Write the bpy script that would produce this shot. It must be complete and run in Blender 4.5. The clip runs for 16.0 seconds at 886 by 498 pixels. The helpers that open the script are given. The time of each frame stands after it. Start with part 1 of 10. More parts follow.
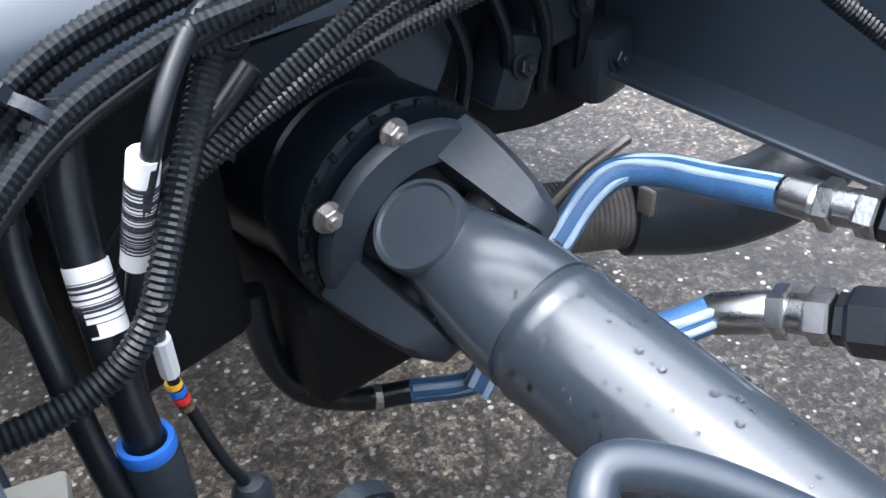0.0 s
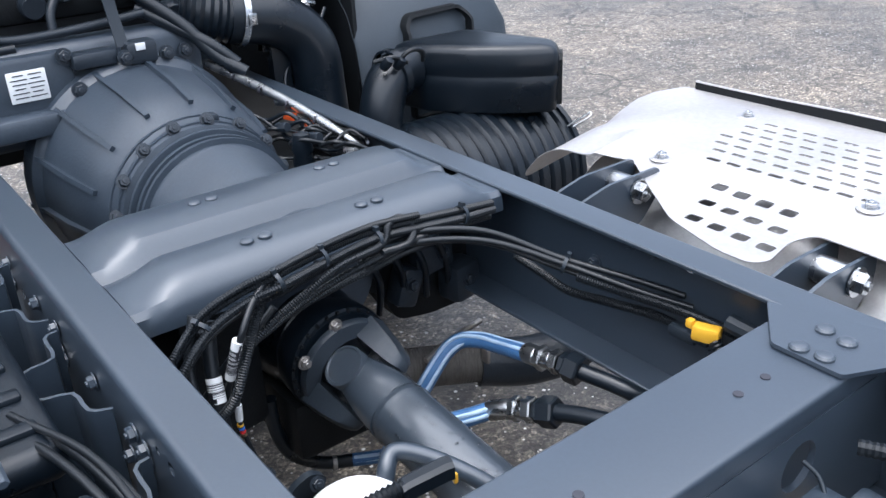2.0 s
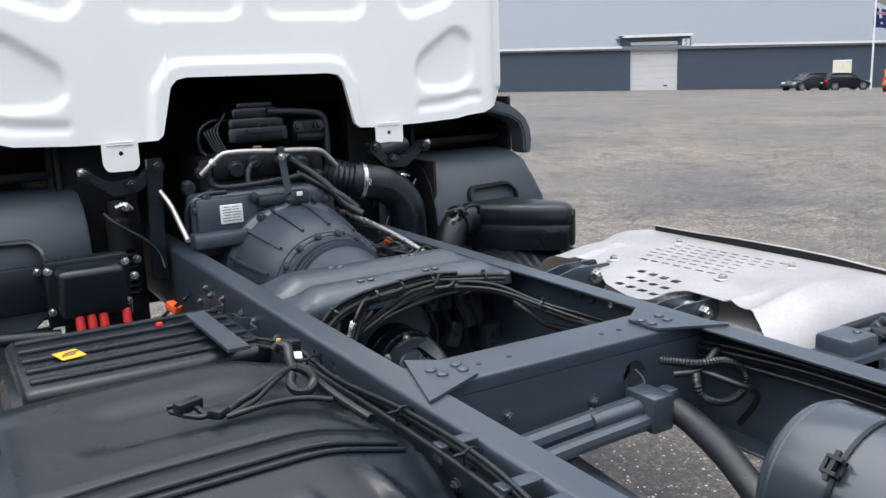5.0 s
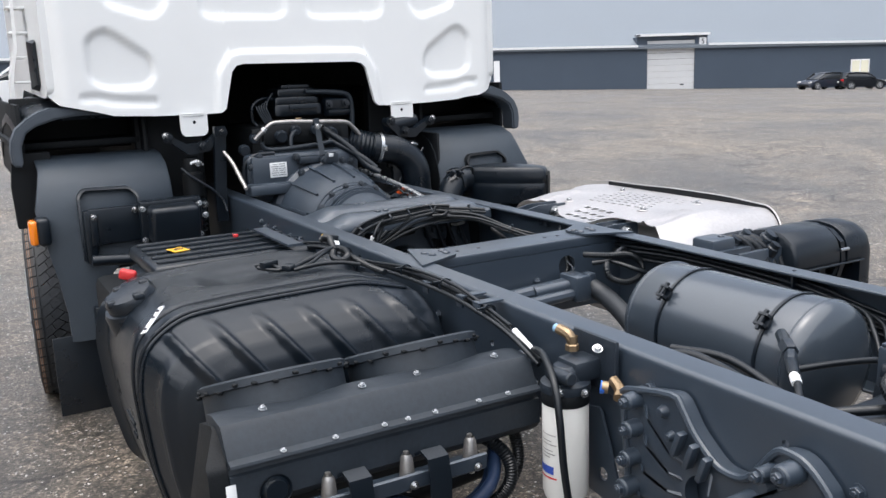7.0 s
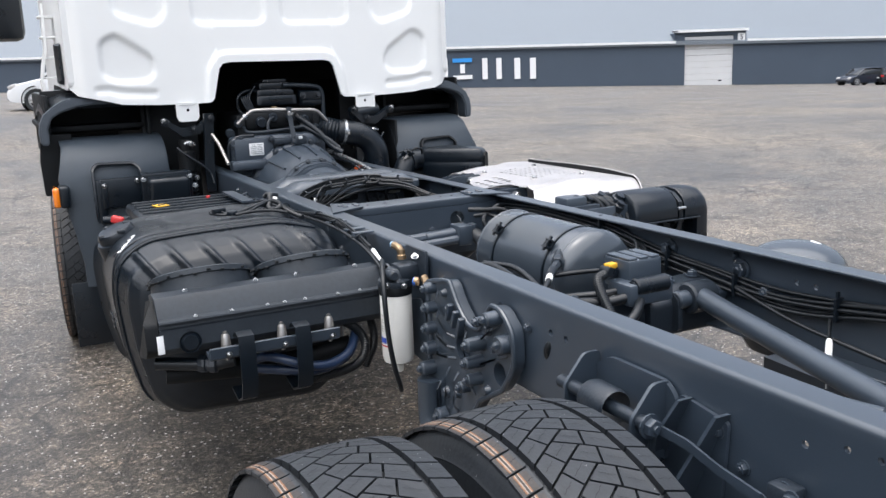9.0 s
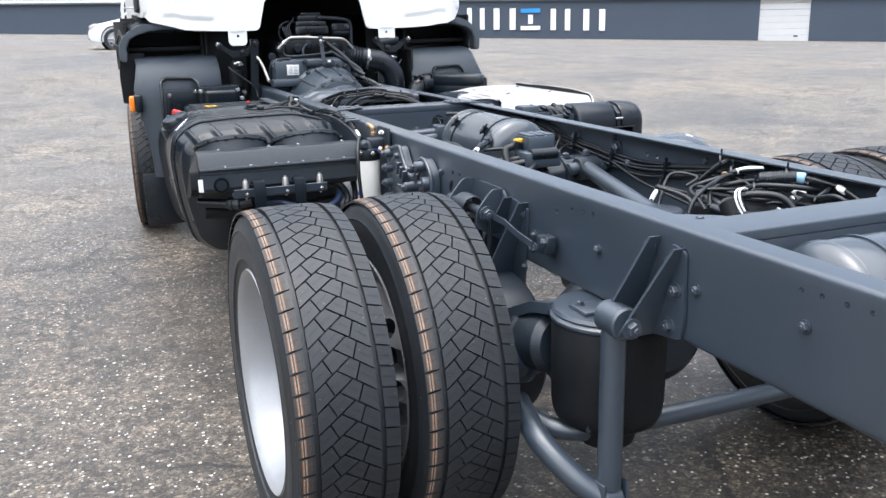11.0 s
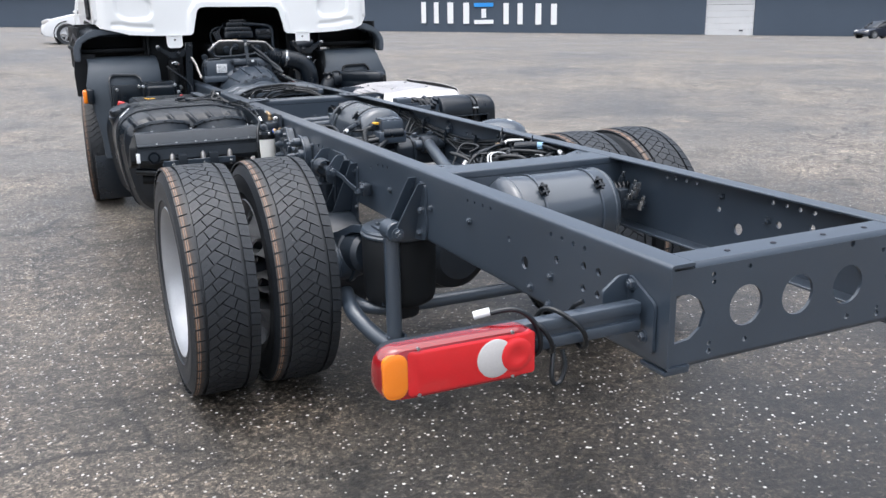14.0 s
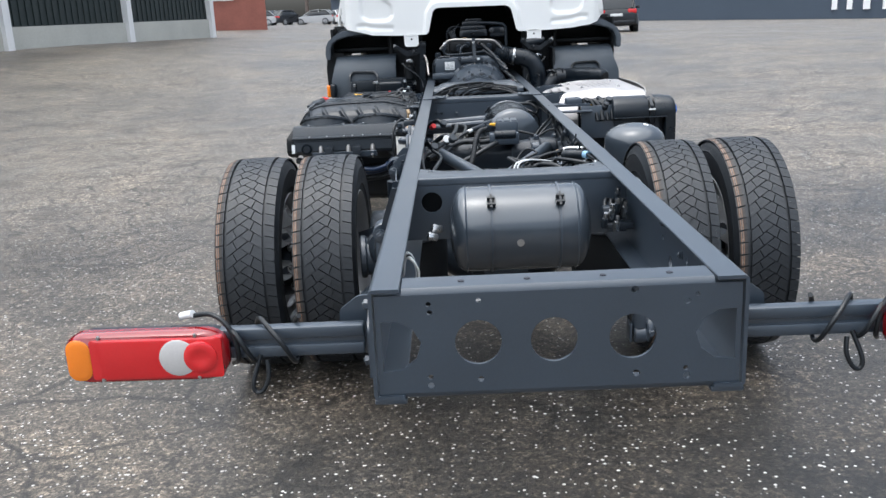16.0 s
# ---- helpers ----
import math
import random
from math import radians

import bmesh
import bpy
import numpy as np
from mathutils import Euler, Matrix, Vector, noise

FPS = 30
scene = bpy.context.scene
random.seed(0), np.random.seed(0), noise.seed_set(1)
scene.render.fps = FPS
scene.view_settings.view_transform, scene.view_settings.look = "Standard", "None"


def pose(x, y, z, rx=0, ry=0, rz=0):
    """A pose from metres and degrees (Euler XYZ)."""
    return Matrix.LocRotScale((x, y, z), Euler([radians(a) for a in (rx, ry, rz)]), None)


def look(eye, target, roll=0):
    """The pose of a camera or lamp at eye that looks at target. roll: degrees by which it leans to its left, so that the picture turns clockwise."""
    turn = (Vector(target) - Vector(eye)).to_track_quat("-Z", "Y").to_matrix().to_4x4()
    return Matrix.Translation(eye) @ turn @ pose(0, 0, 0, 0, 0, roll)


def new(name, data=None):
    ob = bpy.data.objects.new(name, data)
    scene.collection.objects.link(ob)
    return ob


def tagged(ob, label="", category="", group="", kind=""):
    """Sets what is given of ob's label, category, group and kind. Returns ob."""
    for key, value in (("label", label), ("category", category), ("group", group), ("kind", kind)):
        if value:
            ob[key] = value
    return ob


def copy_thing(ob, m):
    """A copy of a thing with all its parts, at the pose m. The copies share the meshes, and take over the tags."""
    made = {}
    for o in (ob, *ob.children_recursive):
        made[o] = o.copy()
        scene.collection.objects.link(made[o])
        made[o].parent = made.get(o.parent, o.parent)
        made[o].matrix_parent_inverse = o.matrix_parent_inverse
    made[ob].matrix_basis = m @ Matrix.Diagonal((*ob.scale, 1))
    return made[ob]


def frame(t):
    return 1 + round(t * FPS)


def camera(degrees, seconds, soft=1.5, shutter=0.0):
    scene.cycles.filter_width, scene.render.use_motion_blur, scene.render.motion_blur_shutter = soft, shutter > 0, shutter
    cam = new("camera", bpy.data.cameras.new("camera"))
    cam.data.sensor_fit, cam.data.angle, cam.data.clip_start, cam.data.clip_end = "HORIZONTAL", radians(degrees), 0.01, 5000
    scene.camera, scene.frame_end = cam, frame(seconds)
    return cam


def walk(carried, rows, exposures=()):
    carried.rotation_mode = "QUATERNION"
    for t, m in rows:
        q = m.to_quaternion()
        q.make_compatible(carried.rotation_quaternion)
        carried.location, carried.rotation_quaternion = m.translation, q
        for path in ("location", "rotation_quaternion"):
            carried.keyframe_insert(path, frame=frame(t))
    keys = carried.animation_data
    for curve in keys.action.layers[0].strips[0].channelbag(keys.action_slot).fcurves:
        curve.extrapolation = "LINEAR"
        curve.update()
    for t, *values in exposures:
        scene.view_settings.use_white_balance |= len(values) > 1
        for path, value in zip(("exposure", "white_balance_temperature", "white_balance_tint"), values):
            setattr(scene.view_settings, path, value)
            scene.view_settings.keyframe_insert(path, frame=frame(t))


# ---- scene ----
cam = camera(53.9, 16.0)
PATH = [
    (0, (-0.326, 4.272, 1.111), (0.648, 5.566, -0.062), -2.6),
    (0.5, (-0.372, 4.155, 1.2), (0.599, 5.472, 0.05), -2.6),
    (1, (-0.443, 3.979, 1.347), (0.525, 5.292, 0.19), -2.5),
    (1.5, (-0.518, 3.814, 1.469), (0.475, 5.171, 0.386), -2.6),
    (2, (-0.592, 3.651, 1.533), (0.473, 5.099, 0.656), -2.7),
    (2.5, (-0.65, 3.485, 1.536), (0.515, 5.004, 0.955), -2.4),
    (3, (-0.728, 3.339, 1.52), (0.476, 4.873, 1.077), -2.2),
    (3.5, (-0.924, 3.184, 1.52), (0.251, 4.745, 1.094), -2.2),
    (4, (-1.071, 3.016, 1.53), (0.015, 4.643, 1.113), -2.6),
    (4.2, (-1.068, 2.944, 1.55), (-0.014, 4.593, 1.136), -2.6),
    (6.5, (-1.352, 2.16, 1.511), (-0.383, 3.861, 1.1), -2.0),
    (7, (-1.481, 1.899, 1.502), (-0.52, 3.604, 1.089), -2.0),
    (7.5, (-1.504, 1.666, 1.515), (-0.551, 3.375, 1.1), -2.0),
    (8, (-1.467, 1.443, 1.489), (-0.522, 3.158, 1.082), -2.0),
    (8.2, (-1.471, 1.352, 1.493), (-0.534, 3.071, 1.082), -2.1),
    (10.3, (-1.406, 0.234, 1.398), (-0.631, 2.026, 0.963), -1.4),
    (10.5, (-1.439, 0.119, 1.374), (-0.674, 1.909, 0.915), -1.2),
    (11, (-1.527, -0.134, 1.395), (-0.795, 1.653, 0.878), -1.2),
    (11.5, (-1.53, -0.341, 1.432), (-0.812, 1.441, 0.875), -1.2),
    (12, (-1.518, -0.557, 1.444), (-0.813, 1.22, 0.857), -1.1),
    (12.5, (-1.592, -0.745, 1.471), (-0.885, 1.029, 0.877), -1.2),
    (13, (-1.714, -0.956, 1.448), (-0.992, 0.815, 0.864), -1.2),
    (13.5, (-1.731, -1.14, 1.465), (-0.954, 0.617, 0.908), -1.0),
    (14, (-1.594, -1.415, 1.501), (-0.781, 0.333, 0.967), -1.0),
    (14.5, (-1.332, -1.53, 1.478), (-0.509, 0.214, 0.948), -1.1),
    (15, (-0.914, -1.549, 1.494), (-0.421, 0.317, 0.967), -2.6),
    (15.5, (-0.537, -1.669, 1.487), (-0.25, 0.238, 0.955), -2.9),
    (16, (-0.204, -1.714, 1.508), (-0.237, 0.215, 0.982), -2.7),
]
walk(cam, [(t, look(eye, target, roll)) for t, eye, target, roll in PATH],
     [(0, 2.28, 5900, 10), (1.0, 2.08, 5850, 10), (2.0, 1.64, 5800, 10), (2.5, 1.33, 6100, 10), (3.0, 1.13, 6200, 10), (8.2, 1.30, 6250, 10), (10.3, 1.54, 6150, 10), (11.0, 1.75, 6130, 9), (11.4, 1.82, 6120, 8), (12.2, 1.84, 6020, 6), (13.0, 1.29, 5880, 4), (13.5, 1.28, 6000, 9), (14.0, 1.38, 6100, 10), (15.0, 1.24, 6050, 9), (16, 1.28, 6030, 7)])

from mathutils import geometry

# ---- sky, sun ----
world = bpy.data.worlds.new("overcast")
scene.world = world
world.use_nodes = True
wn, wl = world.node_tree.nodes, world.node_tree.links
sky = wn.new("ShaderNodeTexSky")
sky.sky_type, sky.sun_disc = "NISHITA", False
sky.sun_elevation, sky.sun_rotation = radians(81), radians(254)
sky.dust_density, sky.ozone_density, sky.air_density = 5.0, 1.0, 1.0
grey = wn.new("ShaderNodeHueSaturation")
grey.inputs["Saturation"].default_value = 0.55
wl.new(sky.outputs[0], grey.inputs["Color"])
wl.new(grey.outputs[0], wn["Background"].inputs["Color"])
wn["Background"].inputs["Strength"].default_value = 0.095
sun = new("sun", bpy.data.lights.new("sun", "SUN"))
sun.data.energy, sun.data.angle, sun.data.color = 1.5, radians(120), (1.0, 0.975, 0.94)
sun.matrix_basis = look((-9.0, -4.0, 34), (0, 0, 0))


# ---- materials ----
def mat(name, base, rough=0.5, metal=0.0, var=0.12, scale=8.0, fine=220.0, bump=0.15, rvar=0.1, spec=0.5, other=None, spots=0.0):
    """A painted, moulded or metal surface: broad and fine variation of colour, gloss and relief."""
    m = bpy.data.materials.new(name)
    m.use_nodes = True
    n, l = m.node_tree.nodes, m.node_tree.links
    b = n["Principled BSDF"]
    tc = n.new("ShaderNodeTexCoord")
    big = n.new("ShaderNodeTexNoise")
    big.inputs["Scale"].default_value, big.inputs["Detail"].default_value = scale, 6
    small = n.new("ShaderNodeTexNoise")
    small.inputs["Scale"].default_value, small.inputs["Detail"].default_value = fine, 3
    for t in (big, small):
        l.new(tc.outputs["Object"], t.inputs["Vector"])
    mix = n.new("ShaderNodeMix")
    mix.data_type = "RGBA"
    dark = other or tuple(c * (1 - 2 * var) for c in base)
    light = base if other else tuple(min(1, c * (1 + 2 * var)) for c in base)
    mix.inputs[6].default_value, mix.inputs[7].default_value = (*dark, 1), (*light, 1)
    l.new(big.outputs["Fac"], mix.inputs[0])
    mix2 = n.new("ShaderNodeMix")
    mix2.data_type, mix2.blend_type = "RGBA", "OVERLAY"
    mix2.inputs[0].default_value = min(1.0, var * 1.5)
    l.new(mix.outputs[2], mix2.inputs[6])
    l.new(small.outputs["Fac"], mix2.inputs[7])
    col = mix2.outputs[2]
    if spots:
        v = n.new("ShaderNodeTexVoronoi")
        v.inputs["Scale"].default_value = 55
        l.new(tc.outputs["Object"], v.inputs["Vector"])
        cut = n.new("ShaderNodeMath")
        cut.operation, cut.inputs[1].default_value = "LESS_THAN", spots
        l.new(v.outputs["Distance"], cut.inputs[0])
        mix3 = n.new("ShaderNodeMix")
        mix3.data_type = "RGBA"
        mix3.inputs[7].default_value = (0.3, 0.3, 0.29, 1)
        l.new(cut.outputs[0], mix3.inputs[0])
        l.new(col, mix3.inputs[6])
        col = mix3.outputs[2]
    l.new(col, b.inputs["Base Color"])
    r = n.new("ShaderNodeMapRange")
    r.inputs["To Min"].default_value, r.inputs["To Max"].default_value = max(0.02, rough - rvar), min(1, rough + rvar)
    l.new(big.outputs["Fac"], r.inputs["Value"])
    l.new(r.outputs[0], b.inputs["Roughness"])
    b.inputs["Metallic"].default_value = metal
    b.inputs["Specular IOR Level"].default_value = spec
    if bump:
        bp = n.new("ShaderNodeBump")
        bp.inputs["Strength"].default_value, bp.inputs["Distance"].default_value = bump, 0.002
        l.new(small.outputs["Fac"], bp.inputs["Height"])
        l.new(bp.outputs[0], b.inputs["Normal"])
    return m


PAINT = mat("chassis_paint", (0.0245, 0.0372, 0.0545), 0.60, var=0.10, scale=5, bump=0.10, rvar=0.08, spec=0.3)
PAINT.node_tree.nodes["Principled BSDF"].inputs["Coat Weight"].default_value = 1.0
PAINT.node_tree.nodes["Principled BSDF"].inputs["Coat Roughness"].default_value = 0.34
PAINT.node_tree.nodes["Principled BSDF"].inputs["Coat IOR"].default_value = 1.65
GLOSSP = mat("glossy_tank_paint", (0.0265, 0.0370, 0.0500), 0.55, var=0.08, scale=5, bump=0.06, rvar=0.06, spec=0.4)
GLOSSP.node_tree.nodes["Principled BSDF"].inputs["Coat Weight"].default_value = 1.0
GLOSSP.node_tree.nodes["Principled BSDF"].inputs["Coat Roughness"].default_value = 0.18
GLOSSP.node_tree.nodes["Principled BSDF"].inputs["Coat IOR"].default_value = 1.7
YOKE = mat("matt_yoke_paint", (0.022, 0.030, 0.040), 0.45, var=0.12, scale=14, fine=160, bump=0.2)
CAST = mat("cast_iron_paint", (0.0165, 0.0230, 0.0320), 0.38, var=0.15, scale=14, fine=160, bump=0.35)
BLACK = mat("black_plastic", (0.0048, 0.0082, 0.0128), 0.30, var=0.12, scale=10, fine=300, bump=0.12, spec=0.48)
GREYP = mat("dark_grey_plastic", (0.0145, 0.0210, 0.0290), 0.45, var=0.1, scale=10, fine=400, bump=0.2)
RUBBER = mat("tyre_rubber", (0.0125, 0.0156, 0.0198), 0.52, var=0.25, scale=9, fine=120, bump=0.3, spots=0.05, spec=0.65)
HOSE = mat("black_hose", (0.0046, 0.0066, 0.0090), 0.36, var=0.1, scale=20, bump=0.1)
WHITE = mat("cab_white_paint", (0.86, 0.865, 0.855), 0.3, var=0.02, scale=3, bump=0.05, rvar=0.05)
RIM = mat("silver_rim_paint", (0.36, 0.37, 0.385), 0.38, metal=0.35, var=0.07, scale=10, bump=0.08)
ALU = mat("aluminised_sheet", (0.53, 0.51, 0.505), 0.42, metal=0.6, var=0.10, scale=5, fine=90, bump=0.12, rvar=0.16)
STEEL = mat("zinc_plated_steel", (0.48, 0.49, 0.50), 0.28, metal=1.0, var=0.08, scale=30, bump=0.1)
PIPE = mat("galvanised_pipe", (0.42, 0.40, 0.38), 0.38, metal=0.9, var=0.15, scale=20, bump=0.1)
BRASS = mat("brass", (0.36, 0.26, 0.16), 0.45, metal=0.9, var=0.12, scale=30)
BLUE = mat("blue_braided_hose", (0.055, 0.14, 0.30), 0.32, var=0.2, scale=40, fine=500, bump=0.4)
BLUEP = mat("blue_plastic", (0.03, 0.14, 0.55), 0.4, var=0.05)
ORANGE = mat("orange_plastic", (0.75, 0.11, 0.02), 0.4, var=0.06)
REDP = mat("red_plastic", (0.55, 0.03, 0.03), 0.4, var=0.06)
YELLOW = mat("yellow_plastic", (0.80, 0.44, 0.03), 0.45, var=0.06)
PAPER = mat("white_label", (0.75, 0.76, 0.76), 0.5, var=0.04, scale=20)
CREAM = mat("filter_white_paint", (0.74, 0.73, 0.69), 0.35, var=0.04, scale=9)
INK = mat("label_ink", (0.03, 0.03, 0.04), 0.6, var=0.05)
INKB = mat("blue_ink", (0.03, 0.07, 0.35), 0.6, var=0.05)
# near-black for dark parts, and for panels that stand for shade
DARK = mat("near_black_parts", (0.0038, 0.0052, 0.0068), 0.6, var=0.2, scale=16, bump=0.3, spec=0.3)


def lens(name, base, rough=0.12):
    m = mat(name, base, rough, var=0.05, scale=12, bump=0.0, rvar=0.03)
    b = m.node_tree.nodes["Principled BSDF"]
    b.inputs["Coat Weight"].default_value, b.inputs["Coat Roughness"].default_value = 0.8, 0.06
    return m


RED_LENS, AMBER_LENS, CLEAR_LENS = lens("red_lens", (0.60, 0.012, 0.016)), lens("amber_lens", (0.85, 0.22, 0.01)), lens("clear_lens", (0.52, 0.50, 0.49))


# ---- mesh helpers ----
def thing(name, at, label="", category="", group="", kind=""):
    ob = new(name)
    ob.empty_display_size = 0.1
    ob.location = at
    return tagged(ob, label, category, group, kind)


def origin(ob):
    v = Vector()
    while ob:
        v += ob.location
        ob = ob.parent
    return v


def part(name, bm, material, parent, label="", smooth=35, at=None, kind=""):
    """Links a bmesh, given in world metres (or round at, if that is given), as one mesh under parent."""
    me = bpy.data.meshes.new(name)
    base = origin(parent) if parent else Vector()
    if at is None:
        bmesh.ops.translate(bm, verts=bm.verts, vec=-base)
    bm.normal_update()
    if smooth:
        lim = radians(smooth)
        for e in bm.edges:
            e.smooth = len(e.link_faces) == 2 and e.calc_face_angle(0) < lim
        for f in bm.faces:
            f.smooth = True
    bm.to_mesh(me)
    bm.free()
    for m in material if isinstance(material, (list, tuple)) else [material]:
        me.materials.append(m)
    ob = new(name, me)
    ob.parent = parent
    if at is not None:
        ob.location = Vector(at) - base
    if label or kind:
        tagged(ob, label, kind=kind)
    return ob


def group(name, at, parent, label=""):
    """A part that has pieces of its own."""
    ob = new(name)
    ob.empty_display_size = 0.05
    ob.parent = parent
    ob.location = Vector(at) - origin(parent)
    if label:
        tagged(ob, label)
    return ob


def B():
    return bmesh.new()


def frame_to(z, hint=(0, 0, 1)):
    z = Vector(z).normalized()
    h = Vector(hint)
    if abs(z.dot(h)) > 0.95:
        h = Vector((1, 0, 0)) if abs(z.x) < 0.9 else Vector((0, 1, 0))
    x = h.cross(z).normalized()
    return Matrix((x, z.cross(x), z)).transposed()


def box(bm, c, s, bevel=0.0, rot=None, seg=2):
    """A box round c with size s, its edges rounded. rot: degrees about x, y, z."""
    m = Matrix.Translation(c)
    if rot:
        m = m @ pose(0, 0, 0, *rot)
    g = bmesh.ops.create_cube(bm, size=1, matrix=m @ Matrix.Diagonal((*s, 1)))
    if bevel:
        vs = set(g["verts"])
        es = [e for e in bm.edges if e.verts[0] in vs and e.verts[1] in vs]
        bmesh.ops.bevel(bm, geom=es, offset=min(bevel, min(s) * 0.49), segments=seg, profile=0.5, affect="EDGES")
    return bm


def lathe(bm, prof, p, axis=(0, 0, 1), n=32, a0=0.0, a1=360.0, hint=(0, 0, 1)):
    """Turns (radius, height) rows round an axis through p."""
    m = frame_to(axis, hint)
    p = Vector(p)
    full = abs(a1 - a0) >= 359.9
    k = n if full else n + 1
    rings = []
    for r, h in prof:
        if r < 1e-6:
            rings.append([bm.verts.new(p + m @ Vector((0, 0, h)))])
        else:
            rings.append([bm.verts.new(p + m @ Vector((r * math.cos(a), r * math.sin(a), h))) for a in (radians(a0 + (a1 - a0) * i / n) for i in range(k))])
    for a, b in zip(rings, rings[1:]):
        for i in range(n):
            j = (i + 1) % k
            q = [a[i % len(a)], a[j % len(a)], b[j % len(b)], b[i % len(b)]]
            q = list(dict.fromkeys(q))
            if len(q) > 2:
                try:
                    bm.faces.new(q)
                except ValueError:
                    pass
    return bm


def cyl(bm, p0, p1, r, r1=None, n=20, ch=0.0):
    """A closed rod from p0 to p1, with chamfered ends."""
    p0, p1 = Vector(p0), Vector(p1)
    r1 = r if r1 is None else r1
    L = (p1 - p0).length
    pr = [(0, 0), (r - ch, 0), (r, ch), (r1, L - ch), (r1 - ch, L), (0, L)] if ch else [(0, 0), (r, 0), (r1, L), (0, L)]
    return lathe(bm, pr, p0, p1 - p0, n)


def smooth_path(pts, per=6):
    """A Catmull-Rom line through the points."""
    pts = [Vector(p) for p in pts]
    if len(pts) < 3:
        return pts
    q = [pts[0] * 2 - pts[1], *pts, pts[-1] * 2 - pts[-2]]
    out = []
    for i in range(1, len(q) - 2):
        a, b, c, d = q[i - 1 : i + 3]
        for k in range(per):
            t = k / per
            out.append(0.5 * (2 * b + (c - a) * t + (2 * a - 5 * b + 4 * c - d) * t * t + (3 * b - a - 3 * c + d) * t**3))
    out.append(pts[-1])
    return out


def tube(bm, pts, r, n=10, per=6, rib=0.0, pitch=0.008, caps=True, flat=1.0):
    """A hose or pipe along the points; rib: the depth of its corrugation."""
    path = smooth_path(pts, per)
    rows = [(p, 1.0) for p in path]
    if rib:
        rows, carry = [], 0.0
        for a, b in zip(path, path[1:]):
            L = (b - a).length
            s = carry
            while s < L:
                rows.append((a.lerp(b, s / L), len(rows) % 2))
                s += pitch / 2
            carry = s - L
        rows = [(p, 1 + rib / r * k) for p, k in rows]
    if len(rows) < 2:
        return bm
    t = (rows[1][0] - rows[0][0]).normalized()
    m = frame_to(t)
    x = m.col[0]
    rings = []
    for i, (p, k) in enumerate(rows):
        a, b = rows[max(i - 1, 0)][0], rows[min(i + 1, len(rows) - 1)][0]
        t = (b - a).normalized()
        x = (x - t * x.dot(t)).normalized()
        y = t.cross(x)
        rings.append([bm.verts.new(p + (x * math.cos(w) + y * math.sin(w) * flat) * r * k) for w in (2 * math.pi * j / n for j in range(n))])
    for a, b in zip(rings, rings[1:]):
        for j in range(n):
            bm.faces.new((a[j], a[(j + 1) % n], b[(j + 1) % n], b[j]))
    if caps:
        bm.faces.new(rings[0][::-1])
        bm.faces.new(rings[-1])
    return bm


def prism(bm, outer, holes, to3, thick):
    """A plate: an outline with holes, in a plane; to3(u, v, w) gives the place of a point w deep in it."""

    loops = [outer, *holes]
    flat = [q for lp in loops for q in lp]
    tris = geometry.tessellate_polygon([[Vector((u, v, 0)) for u, v in lp] for lp in loops])
    f = [bm.verts.new(to3(u, v, 0)) for u, v in flat]
    b = [bm.verts.new(to3(u, v, thick)) for u, v in flat]
    for i, j, k in tris:
        for q in ((f[i], f[j], f[k]), (b[k], b[j], b[i])):
            try:
                bm.faces.new(q)
            except ValueError:
                pass
    s = 0
    for lp in loops:
        n = len(lp)
        for i in range(n):
            j = (i + 1) % n
            bm.faces.new((f[s + i], b[s + i], b[s + j], f[s + j]))
        s += n
    bmesh.ops.recalc_face_normals(bm, faces=bm.faces)
    return bm


def ring2(u, v, r, n=14, sq=1.0):
    return [(u + r * math.cos(2 * math.pi * i / n), v + r * sq * math.sin(2 * math.pi * i / n)) for i in range(n)]


def round2(u0, v0, u1, v1, r, n=5):
    """A rectangle with rounded corners, as an outline."""
    out = []
    for cu, cv, a in ((u1 - r, v1 - r, 0), (u0 + r, v1 - r, 90), (u0 + r, v0 + r, 180), (u1 - r, v0 + r, 270)):
        out += [(cu + r * math.cos(radians(a + 90 * i / n)), cv + r * math.sin(radians(a + 90 * i / n))) for i in range(n + 1)]
    return out


def soften(pts, r, n=4):
    """An outline whose corners are rounded with radius r."""
    out = []
    P = [Vector(p) for p in pts]
    for i, p in enumerate(P):
        a, b = (P[i - 1] - p), (P[(i + 1) % len(P)] - p)
        k = min(r, a.length * 0.45, b.length * 0.45)
        a, b = p + a.normalized() * k, p + b.normalized() * k
        for j in range(n + 1):
            t = j / n
            out.append(tuple((1 - t) ** 2 * a + 2 * t * (1 - t) * p + t * t * b))
    return out


def loft(bm, rings, caps=True):
    """Joins rings of the same number of points."""
    vs = [[bm.verts.new(p) for p in r] for r in rings]
    n = len(vs[0])
    for a, b in zip(vs, vs[1:]):
        for i in range(n):
            bm.faces.new((a[i], a[(i + 1) % n], b[(i + 1) % n], b[i]))
    if caps:
        bm.faces.new(vs[0][::-1])
        bm.faces.new(vs[-1])
    bmesh.ops.recalc_face_normals(bm, faces=bm.faces)
    return bm


def ribbon(bm, pts, side, thick):
    """A bent strip of sheet: a line of points, swept along side, with a thickness."""
    P = [Vector(p) for p in pts]
    s = Vector(side)
    nrm = []
    for i in range(len(P)):
        t = (P[min(i + 1, len(P) - 1)] - P[max(i - 1, 0)]).normalized()
        nrm.append(t.cross(s).normalized() * thick)
    return loft(bm, [[p, p + s, p + s + k, p + k] for p, k in zip(P, nrm)])


MESHES = {}


